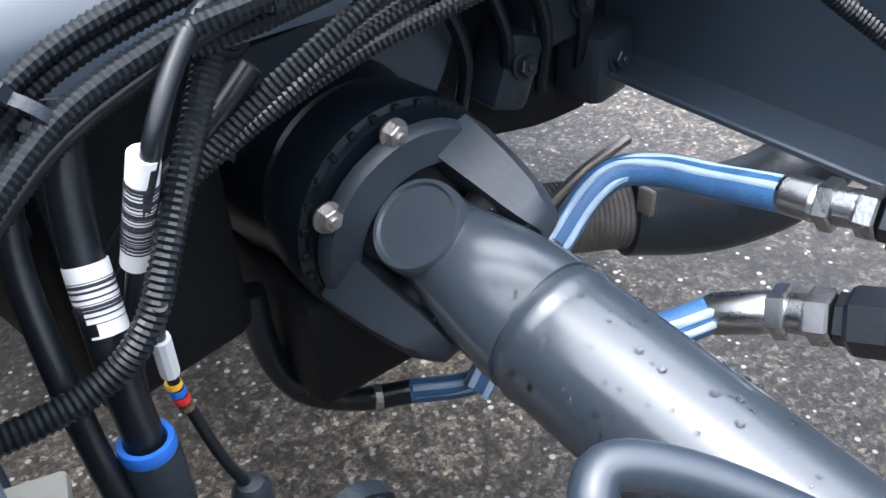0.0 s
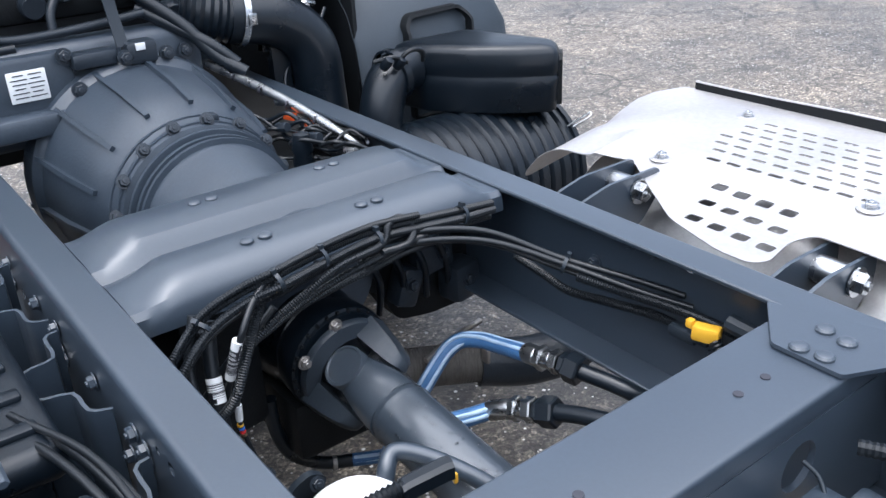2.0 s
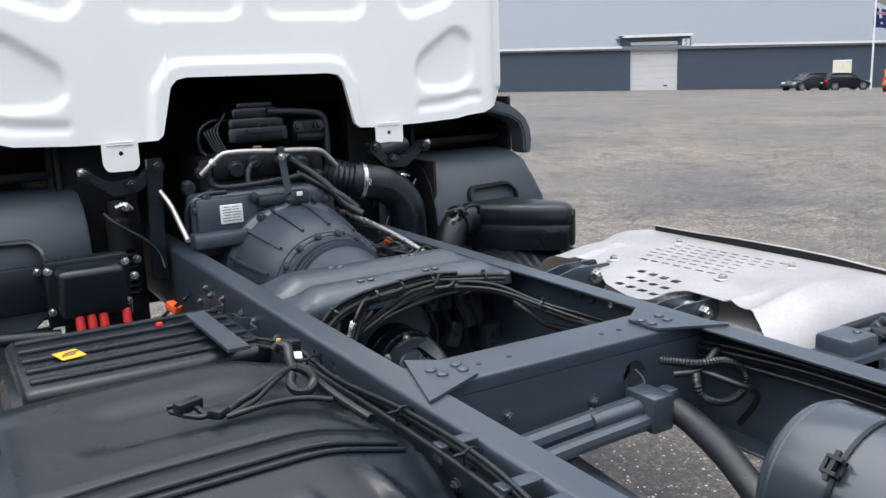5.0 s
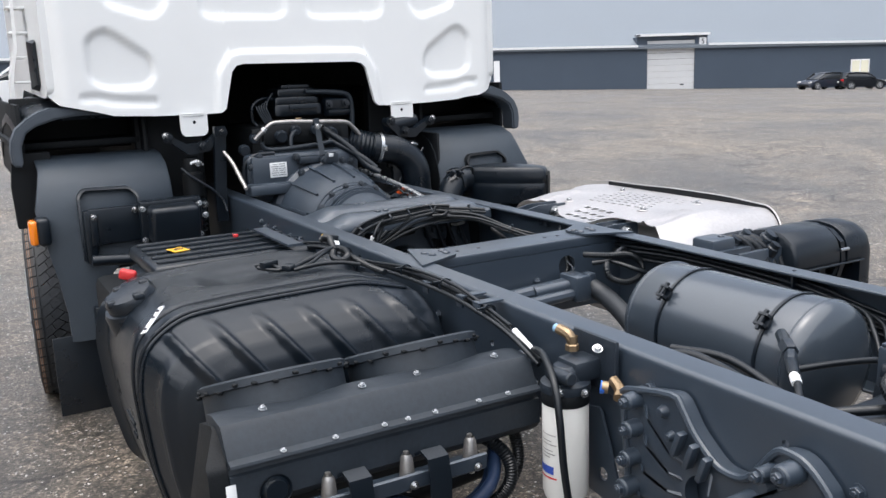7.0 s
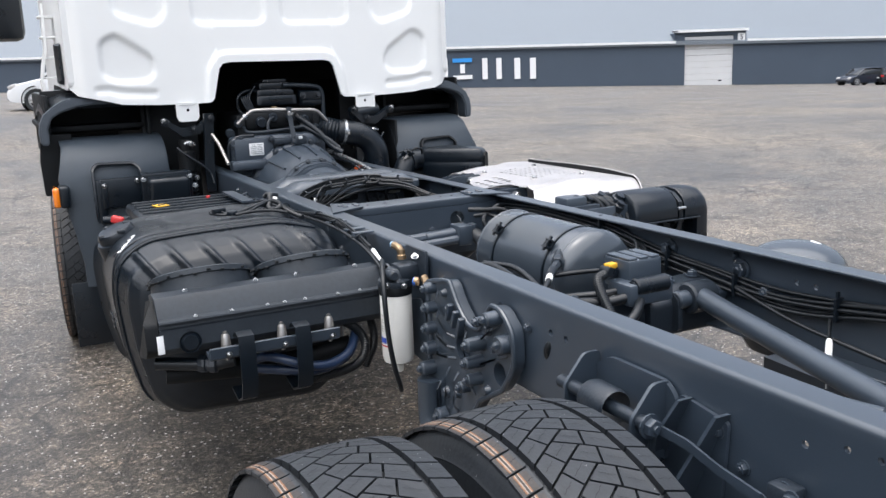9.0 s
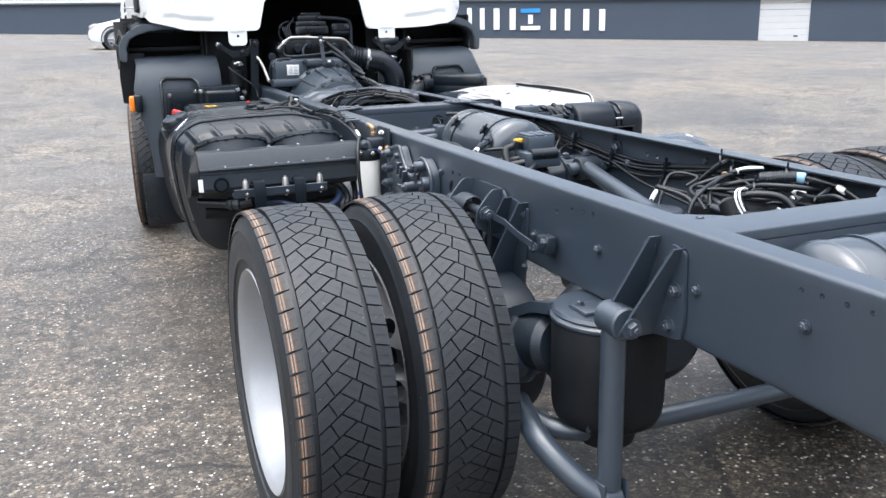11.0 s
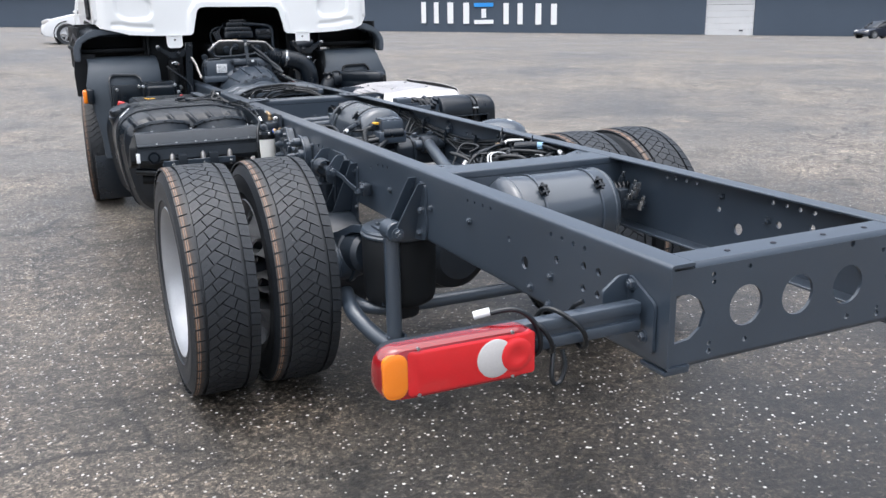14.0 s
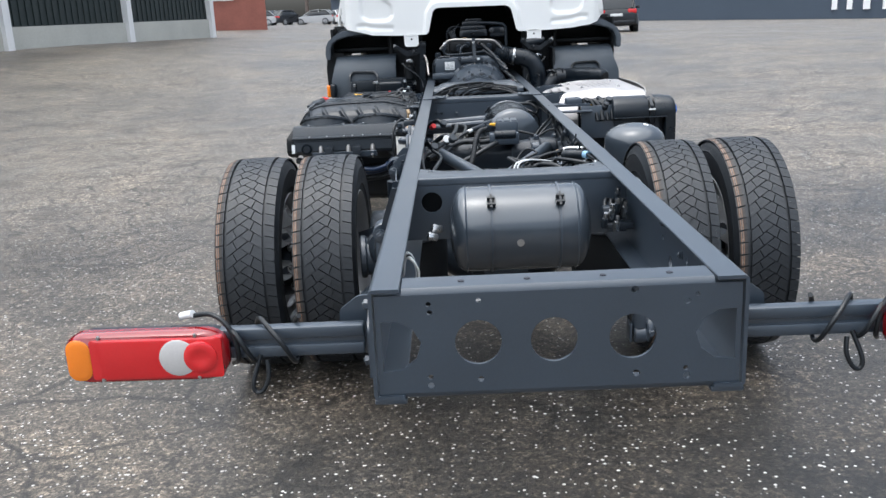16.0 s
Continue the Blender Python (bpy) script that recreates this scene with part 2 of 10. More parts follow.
def bolt_mesh(r):
    key = round(r, 4)
    if key not in MESHES:
        bm = B()
        lathe(bm, [(0, 0), (r * 1.5, 0), (r * 1.5, r * 0.25), (r * 1.0, r * 0.25)], (0, 0, 0), n=14)
        lathe(bm, [(r * 1.1, r * 0.2), (r * 1.1, r * 1.0), (r * 0.95, r * 1.15), (0, r * 1.15)], (0, 0, 0), n=6)
        lathe(bm, [(r * 0.5, r * 1.1), (r * 0.5, r * 1.35), (r * 0.4, r * 1.45), (0, r * 1.45)], (0, 0, 0), n=10)
        me = bpy.data.meshes.new("bolt")
        bm.normal_update()
        bm.to_mesh(me)
        bm.free()
        MESHES[key] = me
    return MESHES[key]


def rivet_mesh(r):
    key = ("rivet", round(r, 4))
    if key not in MESHES:
        bm = B()
        lathe(bm, [(r, 0), (r, r * 0.25), (r * 0.8, r * 0.45), (r * 0.4, r * 0.55), (0, r * 0.58)], (0, 0, 0), n=14)
        me = bpy.data.meshes.new("rivet")
        bm.to_mesh(me)
        bm.free()
        MESHES[key] = me
    return MESHES[key]


def bolts(parent, places, normal, r=0.011, material=None, name="bolt", flat=False):
    for i, p in enumerate(places):
        src = rivet_mesh(r) if flat else bolt_mesh(r)
        key = (src.name, material.name if material else "")
        if key not in MESHES:
            me = src.copy()
            me.materials.append(material or PAINT)
            MESHES[key] = me
        ob = new(name, MESHES[key])
        ob.parent = parent
        q = Vector(normal).to_track_quat("Z", "Y")
        ob.matrix_basis = Matrix.LocRotScale(Vector(p) - origin(parent), q @ Euler((0, 0, i * 0.7)).to_quaternion(), None)



# ---- ground ----
def step(a, b, x):
    t = min(1, max(0, (x - a) / (b - a)))
    return t * t * (3 - 2 * t)


def lie(x, y):
    """The height of the yard: level under the truck, then a gentle fall towards the hall."""
    near = -0.0085 * (min(max(y, -3), 9) - 1.4)
    far = 0.62 - 0.033 * max(-18, min(x, 110)) - 0.005 * (max(-20, min(y, 120)) - 25)
    w = step(8, 26, math.hypot(x, y - 3)) * step(-25, 8, y)
    return near * (1 - w) + far * w


def asphalt():
    m = bpy.data.materials.new("weathered_wet_asphalt")
    m.use_nodes = True
    n, l = m.node_tree.nodes, m.node_tree.links
    b = n["Principled BSDF"]
    tc = n.new("ShaderNodeTexCoord")

    def tex(kind, s, **k):
        t = n.new(kind)
        t.inputs["Scale"].default_value = s
        for a, v in k.items():
            t.inputs[a].default_value = v
        l.new(tc.outputs["Object"], t.inputs["Vector"])
        return t

    def ramp(src, *stops):
        r = n.new("ShaderNodeValToRGB")
        e = r.color_ramp.elements
        while len(e) < len(stops):
            e.new(0.5)
        for q, (p, c) in zip(e, stops):
            q.position, q.color = p, (*c, 1)
        l.new(src, r.inputs[0])
        return r.outputs[0]

    def mixed(fac, a, bb, mode="MIX"):
        x = n.new("ShaderNodeMix")
        x.data_type, x.blend_type = "RGBA", mode
        if isinstance(fac, float):
            x.inputs[0].default_value = fac
        else:
            l.new(fac, x.inputs[0])
        l.new(a, x.inputs[6])
        l.new(bb, x.inputs[7])
        return x.outputs[2]

    stones = tex("ShaderNodeTexVoronoi", 95)
    stones2 = tex("ShaderNodeTexVoronoi", 62)
    stones3 = tex("ShaderNodeTexVoronoi", 31)

    def channel(src, no):
        q = n.new("ShaderNodeSeparateColor")
        l.new(src.outputs["Color"], q.inputs[0])
        return q.outputs[no]

    base = ramp(channel(stones, 0), (0.0, (0.040, 0.036, 0.031)), (0.45, (0.101, 0.089, 0.074)), (0.80, (0.170, 0.152, 0.127)), (0.95, (0.305, 0.275, 0.232)))
    white = n.new("ShaderNodeRGB")
    white.outputs[0].default_value = (0.72, 0.70, 0.66, 1)
    stones4 = tex("ShaderNodeTexVoronoi", 40)
    stones5 = tex("ShaderNodeTexVoronoi", 17)
    crowd = tex("ShaderNodeTexNoise", 1.1, Detail=4, Roughness=0.6)

    def chip(src, share, r0, r1):
        return mixed(1.0, ramp(channel(src, 1), (0.0, (0, 0, 0)), (share, (0, 0, 0)), (share + 0.02, (1, 1, 1))), ramp(src.outputs["Distance"], (0.0, (1, 1, 1)), (r0, (1, 1, 1)), (r1, (0, 0, 0))), "MULTIPLY")

    chips = mixed(1.0, chip(stones2, 0.90, 0.20, 0.30), mixed(1.0, chip(stones4, 0.85, 0.19, 0.28), mixed(1.0, chip(stones3, 0.90, 0.13, 0.19), chip(stones5, 0.93, 0.10, 0.14), "ADD"), "ADD"), "ADD")
    chips = mixed(1.0, chips, ramp(crowd.outputs["Fac"], (0.34, (0.35, 0.35, 0.35)), (0.55, (1, 1, 1))), "MULTIPLY")
    col = base
    grain = tex("ShaderNodeTexNoise", 130, Detail=5, Roughness=0.75)
    col = mixed(1.0, col, ramp(grain.outputs["Fac"], (0.36, (0.24, 0.24, 0.24)), (0.5, (0.98, 0.98, 0.98)), (0.64, (2.05, 2.05, 2.0))), "MULTIPLY")
    clump = tex("ShaderNodeTexNoise", 22, Detail=6, Roughness=0.72)
    col = mixed(1.0, col, ramp(clump.outputs["Fac"], (0.36, (0.40, 0.39, 0.38)), (0.5, (1, 1, 1)), (0.63, (1.58, 1.54, 1.48))), "MULTIPLY")
    patch = tex("ShaderNodeTexNoise", 0.35, Detail=6, Roughness=0.6)
    col = mixed(0.8, col, ramp(patch.outputs["Fac"], (0.34, (0.45, 0.44, 0.43)), (0.48, (0.95, 0.93, 0.91)), (0.62, (1.30, 1.26, 1.21))), "MULTIPLY")
    stain = tex("ShaderNodeTexNoise", 1.5, Detail=9, Roughness=0.70)
    col = mixed(0.9, col, ramp(stain.outputs["Fac"], (0.38, (0.45, 0.45, 0.46)), (0.47, (0.92, 0.92, 0.92)), (0.53, (1.05, 1.02, 1.00)), (0.63, (1.40, 1.36, 1.30))), "MULTIPLY")
    blot = tex("ShaderNodeTexNoise", 5.0, Detail=7, Roughness=0.68)
    col = mixed(0.95, col, ramp(blot.outputs["Fac"], (0.35, (0.48, 0.48, 0.49)), (0.46, (0.98, 0.98, 0.98)), (0.54, (1.04, 1.03, 1.02)), (0.66, (1.34, 1.31, 1.26))), "MULTIPLY")
    warp = tex("ShaderNodeTexNoise", 1.2, Detail=5)
    off = n.new("ShaderNodeMix")
    off.data_type = "RGBA"
    off.inputs[0].default_value = 0.35
    l.new(tc.outputs["Object"], off.inputs[6])
    l.new(warp.outputs["Color"], off.inputs[7])
    crack = n.new("ShaderNodeTexVoronoi")
    crack.feature = "DISTANCE_TO_EDGE"
    crack.inputs["Scale"].default_value = 2.6
    l.new(off.outputs[2], crack.inputs["Vector"])
    gap = tex("ShaderNodeTexNoise", 0.5, Detail=2)
    line = ramp(crack.outputs["Distance"], (0.0, (0.16, 0.16, 0.16)), (0.014, (0.45, 0.45, 0.45)), (0.035, (1, 1, 1)))
    some = ramp(gap.outputs["Fac"], (0.42, (0, 0, 0)), (0.52, (1, 1, 1)))
    col = mixed(some, col, mixed(1.0, col, line, "MULTIPLY"))
    crack2 = n.new("ShaderNodeTexVoronoi")
    crack2.feature = "DISTANCE_TO_EDGE"
    crack2.inputs["Scale"].default_value = 7.5
    l.new(off.outputs[2], crack2.inputs["Vector"])
    line2 = ramp(crack2.outputs["Distance"], (0.0, (0.25, 0.25, 0.25)), (0.05, (1, 1, 1)))
    some2 = ramp(stain.outputs["Fac"], (0.47, (0, 0, 0)), (0.56, (1, 1, 1)))
    col = mixed(some2, col, mixed(1.0, col, line2, "MULTIPLY"))
    # a wet, darker stretch that dries out away from the truck, with a ragged edge; the truck's shade is in its colour
    # too
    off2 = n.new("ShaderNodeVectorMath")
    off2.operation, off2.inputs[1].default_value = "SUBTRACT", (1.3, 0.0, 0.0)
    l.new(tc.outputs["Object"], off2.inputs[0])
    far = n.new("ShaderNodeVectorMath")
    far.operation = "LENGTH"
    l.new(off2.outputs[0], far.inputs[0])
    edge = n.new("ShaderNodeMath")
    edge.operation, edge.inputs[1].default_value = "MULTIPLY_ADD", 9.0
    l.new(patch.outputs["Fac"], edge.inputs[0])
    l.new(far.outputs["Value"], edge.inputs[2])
    damp_shade = n.new("ShaderNodeMapRange")
    damp_shade.inputs["From Min"].default_value, damp_shade.inputs["From Max"].default_value = 4.8, 11.5
    damp_shade.inputs["To Min"].default_value, damp_shade.inputs["To Max"].default_value = 1.0, 0.0
    l.new(edge.outputs[0], damp_shade.inputs["Value"])
    soak_shade = n.new("ShaderNodeRGB")
    soak_shade.outputs[0].default_value = (0.272, 0.256, 0.238, 1)
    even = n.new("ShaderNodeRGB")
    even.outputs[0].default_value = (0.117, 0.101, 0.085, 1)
    col = mixed(damp_shade.outputs[0], mixed(0.12, col, even.outputs[0]), mixed(1.0, col, soak_shade.outputs[0], "MULTIPLY"))
    col = mixed(chips, col, white.outputs[0])
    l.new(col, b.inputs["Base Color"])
    wet = ramp(patch.outputs["Fac"], (0.35, (0.42, 0.42, 0.42)), (0.65, (0.72, 0.72, 0.72)))
    l.new(wet, b.inputs["Roughness"])
    b.inputs["Coat Weight"].default_value, b.inputs["Coat Roughness"].default_value = 0.3, 0.40
    bump = n.new("ShaderNodeBump")
    bump.inputs["Strength"].default_value, bump.inputs["Distance"].default_value = 0.8, 0.008
    rough_ = n.new("ShaderNodeMath")
    rough_.operation, rough_.inputs[1].default_value = "MULTIPLY_ADD", 0.35
    l.new(stones2.outputs["Distance"], rough_.inputs[0])
    l.new(tex("ShaderNodeTexNoise", 75, Detail=6, Roughness=0.7).outputs["Fac"], rough_.inputs[2])
    l.new(rough_.outputs[0], bump.inputs["Height"])
    l.new(bump.outputs[0], b.inputs["Normal"])
    return m


def axis_steps(near, far):
    s, v, d = [0.0], 0.0, 0.6
    while v < far:
        d = 0.6 if v < near else d * 1.28
        v += d
        s.append(v)
    return s


gx = axis_steps(14, 1500)
gx = [-v for v in gx[:0:-1]] + gx
gy = [v + 3 for v in gx]
verts = [(x, y, lie(x, y)) for y in gy for x in gx]
w = len(gx)
faces = [(j * w + i, j * w + i + 1, (j + 1) * w + i + 1, (j + 1) * w + i) for j in range(len(gy) - 1) for i in range(w - 1)]
me = bpy.data.meshes.new("ground")
me.from_pydata(verts, [], faces)
for f in me.polygons:
    f.use_smooth = True
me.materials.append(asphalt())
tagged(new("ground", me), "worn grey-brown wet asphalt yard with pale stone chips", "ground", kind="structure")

# ---- halls ----
WALLB = mat("blue_grey_cladding", (0.055, 0.075, 0.105), 0.55, var=0.06, scale=0.4, fine=20, bump=0.1)
ROOFG = mat("pale_grey_roof_sheet", (0.152, 0.175, 0.200), 0.55, var=0.05, scale=0.3, fine=15, bump=0.1)
DOORW = mat("roller_door_white", (0.62, 0.62, 0.62), 0.45, var=0.05, scale=0.7, fine=30, bump=0.1)
TRIMW = mat("white_trim", (0.78, 0.78, 0.78), 0.45, var=0.04, scale=1, bump=0.05)
GREENW = mat("dark_green_cladding", (0.012, 0.020, 0.020), 0.5, var=0.08, scale=0.5, fine=20, bump=0.1)
CONC = mat("pale_concrete", (0.48, 0.48, 0.44), 0.8, var=0.12, scale=0.8, fine=25, bump=0.3)
BRICKM = mat("red_brickwork", (0.28, 0.10, 0.075), 0.8, var=0.15, scale=1.5, fine=14, bump=0.3)
LIT = bpy.data.materials.new("lit_office_window")
LIT.use_nodes = True
LIT.node_tree.nodes["Principled BSDF"].inputs["Base Color"].default_value = (0.38, 0.37, 0.30, 1)
LIT.node_tree.nodes["Principled BSDF"].inputs["Roughness"].default_value = 0.15
LIT.node_tree.nodes["Principled BSDF"].inputs["Emission Color"].default_value = (1.0, 0.93, 0.72, 1)
LIT.node_tree.nodes["Principled BSDF"].inputs["Emission Strength"].default_value = 0.20
GLASS = mat("dark_window_glass", (0.02, 0.023, 0.026), 0.06, var=0.05, bump=0.0, rvar=0.02)


class Site:
    """A wall line on the yard: u runs along it, v back from it, w up."""

    def __init__(self, a, b, z0, lean=0.0):
        self.a = Vector((*a, z0))
        self.u = Vector((b[0] - a[0], b[1] - a[1], 0)).normalized()
        self.v = Vector((-self.u.y, self.u.x, 0))
        self.w = Vector((lean, 0, 1)).normalized()

    def __call__(self, u, v, w):
        return self.a + self.u * u + self.v * v + self.w * w

    def box(self, bm, u0, u1, v0, v1, w0, w1):
        q = [[self(u, v, w) for u, v in ((u0, v0), (u1, v0), (u1, v1), (u0, v1))] for w in (w0, w1)]
        return loft(bm, q)


# main hall: a dark blue wall under a long pale roof
hall_a, hall_b = Vector((-14.0, 106.0)), Vector((95.6, 56.8))
HS = Site(hall_a, hall_b, -2.6)
hl = (hall_b - hall_a).length


def slope(u):
    """The lie of the ground along the hall, from the hall's datum."""
    p = HS(u, 0, 0)
    return lie(p.x, p.y) - HS.a.z


door_u = 86.75
hall = thing("industrial_hall", HS(hl / 2, 0, 0), "long industrial hall with dark blue-grey wall and pale grey sheet roof", "hall")
D0, D1 = door_u - 2.55, door_u + 2.55
gd = slope(door_u)
bm = B()
EAVE = gd + 4.45
q = [(0, slope(0) - 3), (hl, slope(hl) - 1), (hl, EAVE - 0.5), (D1 + 1.3, EAVE + 0.0), (D1 + 1.3, EAVE + 1.0), (D0 - 1.1, EAVE + 1.0), (D0 - 1.1, EAVE), (0, EAVE + 1.0)]
prism(bm, q, [[(D0, gd - 0.1), (D1, gd - 0.1), (D1, gd + 5.05), (D0, gd + 5.05)]], lambda u, v, d: HS(u, d, v), 0.4)
part("wall", bm, WALLB, hall, smooth=0)
bm = B()
ridge = 26.0
loft(bm, [[HS(u - k * 0.35 * v, v, e + w) for v, w in ((-0.35, 0.0), (ridge, 13.0), (ridge * 2, 0.0), (ridge * 2, -0.3), (ridge, 12.7), (-0.35, -0.25))] for u, e, k in ((0, EAVE + 1.0, 0), (hl, EAVE - 0.5, 1))])
roof = part("roof", bm, ROOFG, hall, "pale grey ribbed sheet roof", smooth=0)
bm = B()
for u0, u1, e0, e1 in ((0, D0 - 1.1, EAVE + 1.0, EAVE), (D1 + 1.3, hl, EAVE, EAVE - 0.5)):
    loft(bm, [[HS(u, v, e + w) for v, w in ((-0.45, -0.1), (-0.36, -0.1), (-0.36, 0.12), (-0.45, 0.12))] for u, e in ((u0, e0), (u1, e1))])
part("eaves_trim", bm, TRIMW, hall, "white eaves trim", smooth=0)
bm = B()
HS.box(bm, D0 - 1.2, D1 + 1.4, -0.45, 0.1, EAVE + 0.95, EAVE + 1.2)
part("door_canopy", bm, TRIMW, hall, smooth=0)
bm = B()
HS.box(bm, D0 - 1.1, D1 + 1.3, 0.3, 3.0, EAVE - 0.3, EAVE + 0.9)
part("door_surround", bm, WALLB, hall, smooth=0)
rd = group("roller_door", HS(door_u, 0.2, gd), hall, "white sectional roller door")
for k in range(8):
    bm = B()
    h = 5.05 / 8
    HS.box(bm, D0, D1, 0.16 + 0.0, 0.24, gd - 0.1 + k * h + 0.03, gd - 0.1 + (k + 1) * h)
    part("door_panel", bm, DOORW, rd, smooth=0)
bm = B()
HS.box(bm, D1 - 1.5, D1 - 1.1, 0.13, 0.2, gd + 0.35, gd + 0.5)
part("door_handle", bm, INK, rd, smooth=0)
bm = B()
HS.box(bm, D1 + 0.4, D1 + 1.15, -0.12, -0.04, gd + 4.35, gd + 5.15)
sign = part("bay_sign", bm, TRIMW, hall, "white board with a dark bay number", smooth=0)
txt = bpy.data.curves.new("number", "FONT")
txt.body, txt.size, txt.extrude, txt.align_x, txt.align_y = "5", 0.75, 0.005, "CENTER", "CENTER"
tmp = new("tmp", txt)
dg = bpy.context.evaluated_depsgraph_get()
tm = bpy.data.meshes.new_from_object(tmp.evaluated_get(dg))
bpy.data.objects.remove(tmp)
tm.transform(Matrix.Translation(HS(D1 + 0.775, -0.135, gd + 4.75) - HS.a) @ Matrix((HS.u, HS.w, -HS.v)).transposed().to_4x4())
tm.transform(Matrix.Translation(HS.a - origin(sign)))
tm.materials.append(INK)
num = new("number", tm)
num.parent = sign

# plain shapes in place of the maker's lettering on the wall
logo = group("wall_sign", HS(30, -0.1, 1), hall, "white and blue raised sign shapes on the dark wall")
SIGNW = mat("sign_white", (0.85, 0.85, 0.85), 0.4, var=0.02)
SIGNB = mat("sign_blue", (0.04, 0.30, 0.75), 0.4, var=0.02)


def sign_bar(u0, u1, w0, w1, m):
    bm = B()
    g0 = slope((u0 + u1) / 2)
    HS.box(bm, u0, u1, -0.18, -0.05, g0 + w0, g0 + w1)
    part("sign_bar", bm, m, logo, smooth=0)


for k, (a, b) in enumerate(((54.75, 56.52), (57.43, 59.66), (60.18, 62.16), (63.20, 65.18), (66.50, 68.70))):
    d = (b - a) * 0.27
    if k == 2:
        sign_bar(a, b, 2.55, 2.95, SIGNB)
        sign_bar(a, b, 0.85, 1.25, SIGNW)
        sign_bar(a + 0.75, b - 0.75, 1.45, 2.35, SIGNW)
    else:
        sign_bar(a, a + d, 0.85, 2.95, SIGNW)
        sign_bar(b - d, b, 0.85, 2.95, SIGNW)

# a small side window group and lamps on the hall wall
for du in (27.2, 29.2):
    bm = B()
    gg = slope(D1 + du)
    HS.box(bm, D1 + du, D1 + du + 1.6, -0.06, 0.0, gg + 0.9, gg + 3.6)
    wd = part("window", bm, TRIMW, hall, smooth=0)
    bm = B()
    HS.box(bm, D1 + du + 0.15, D1 + du + 1.45, -0.09, -0.065, gg + 1.05, gg + 3.45)
    part("pane", bm, LIT, wd, "lit window pane", smooth=0)
for u in (D0 - 1.4, D1 + 26.0, D1 + 33.5, hl - 2.5):
    bm = B()
    e = EAVE - 0.9 if u > D1 else EAVE + 1.0
    HS.box(bm, u, u + 0.35, -0.9, -0.1, e, e + 0.12)
    part("wall_lamp", bm, INK, hall, smooth=0)

# narrow lit window in the hall's wall
ue = (Vector((84.0, 62.0)) - hall_a).dot((hall_b - hall_a).normalized())
bm = B()
HS.box(bm, ue - 1.05, ue + 1.05, -0.08, -0.01, 1.10, 3.20)
hw = part("window", bm, TRIMW, hall, smooth=0)
for j in (-1, 1):
    bm = B()
    HS.box(bm, ue + j * 0.5 - 0.40, ue + j * 0.5 + 0.40, -0.11, -0.085, 1.22, 3.08)
    part("pane", bm, LIT, hw, "lit window pane", smooth=0)

# low office in front of the hall's end
OS = Site((59.0, 39.9), (62.8, 32.8), -1.42)
office = thing("site_office", OS(8, 0, 0), "low dark office building with white roof edge and lit windows", "office")
bm = B()
OS.box(bm, 0, 26, 0, 9, -1.5, 2.42)
part("wall", bm, WALLB, office, smooth=0)
bm = B()
OS.box(bm, -0.15, 26.2, -0.2, 9.2, 2.42, 2.58)
part("roof", bm, TRIMW, office, "flat roof with a white edge", smooth=0)
for k in range(6):
    u0 = 0.40 + k * 2.74
    bm = B()
    OS.box(bm, u0, u0 + 2.02, -0.06, -0.004, 0.80, 2.13)
    wd = part("window", bm, TRIMW, office, smooth=0)
    for j in range(2):
        bm = B()
        OS.box(bm, u0 + 0.09 + j * 0.95, u0 + 0.98 + j * 0.95, -0.09, -0.065, 0.89, 2.04)
        part("pane", bm, LIT, wd, "lit window pane", smooth=0)
bm = B()
OS.box(bm, -0.14, -0.02, -0.15, -0.03, -0.6, 2.42)
part("downpipe", bm, TRIMW, office, smooth=0)
p = OS(2.7, -0.8, 0)
ac = thing("air_conditioner", (p.x, p.y, lie(p.x, p.y)), "white outdoor air-conditioning unit beside the office", "air conditioner")
bm = B()
z = lie(p.x, p.y)
box(bm, (p.x, p.y, z + 0.47), (0.92, 0.35, 0.74), 0.03, (0, 0, -62))
part("casing", bm, TRIMW, ac)
bm = B()
lathe(bm, [(0.27, 0), (0.27, 0.03), (0, 0.03)], (p.x - 0.155 - 0.05, p.y - 0.082 + 0.09, z + 0.47), (-0.88, -0.47, 0), 20)
part("fan_grille", bm, GREYP, ac)
for s in (-0.35, 0.35):
    bm = B()
    box(bm, (p.x + s * 0.47, p.y - s * 0.88, z + 0.05), (0.10, 0.35, 0.12), 0.01, (0, 0, -62))
    part("foot", bm, GREYP, ac)


def flag_pole(at, top, flag, label):
    x, y, z = at
    ob = thing("flag_pole", (x, y, z), label, "flag pole", "flag poles")
    bm = B()
    cyl(bm, (x, y, z), (x, y, top), 0.09, 0.06, 10)
    part("pole", bm, TRIMW, ob)
    bm = B()
    lathe(bm, [(0, 0.0), (0.1, 0.05), (0.1, 0.12), (0, 0.18)], (x, y, top), n=10)
    part("finial", bm, TRIMW, ob)
    flag(ob, x, y, 5.0)


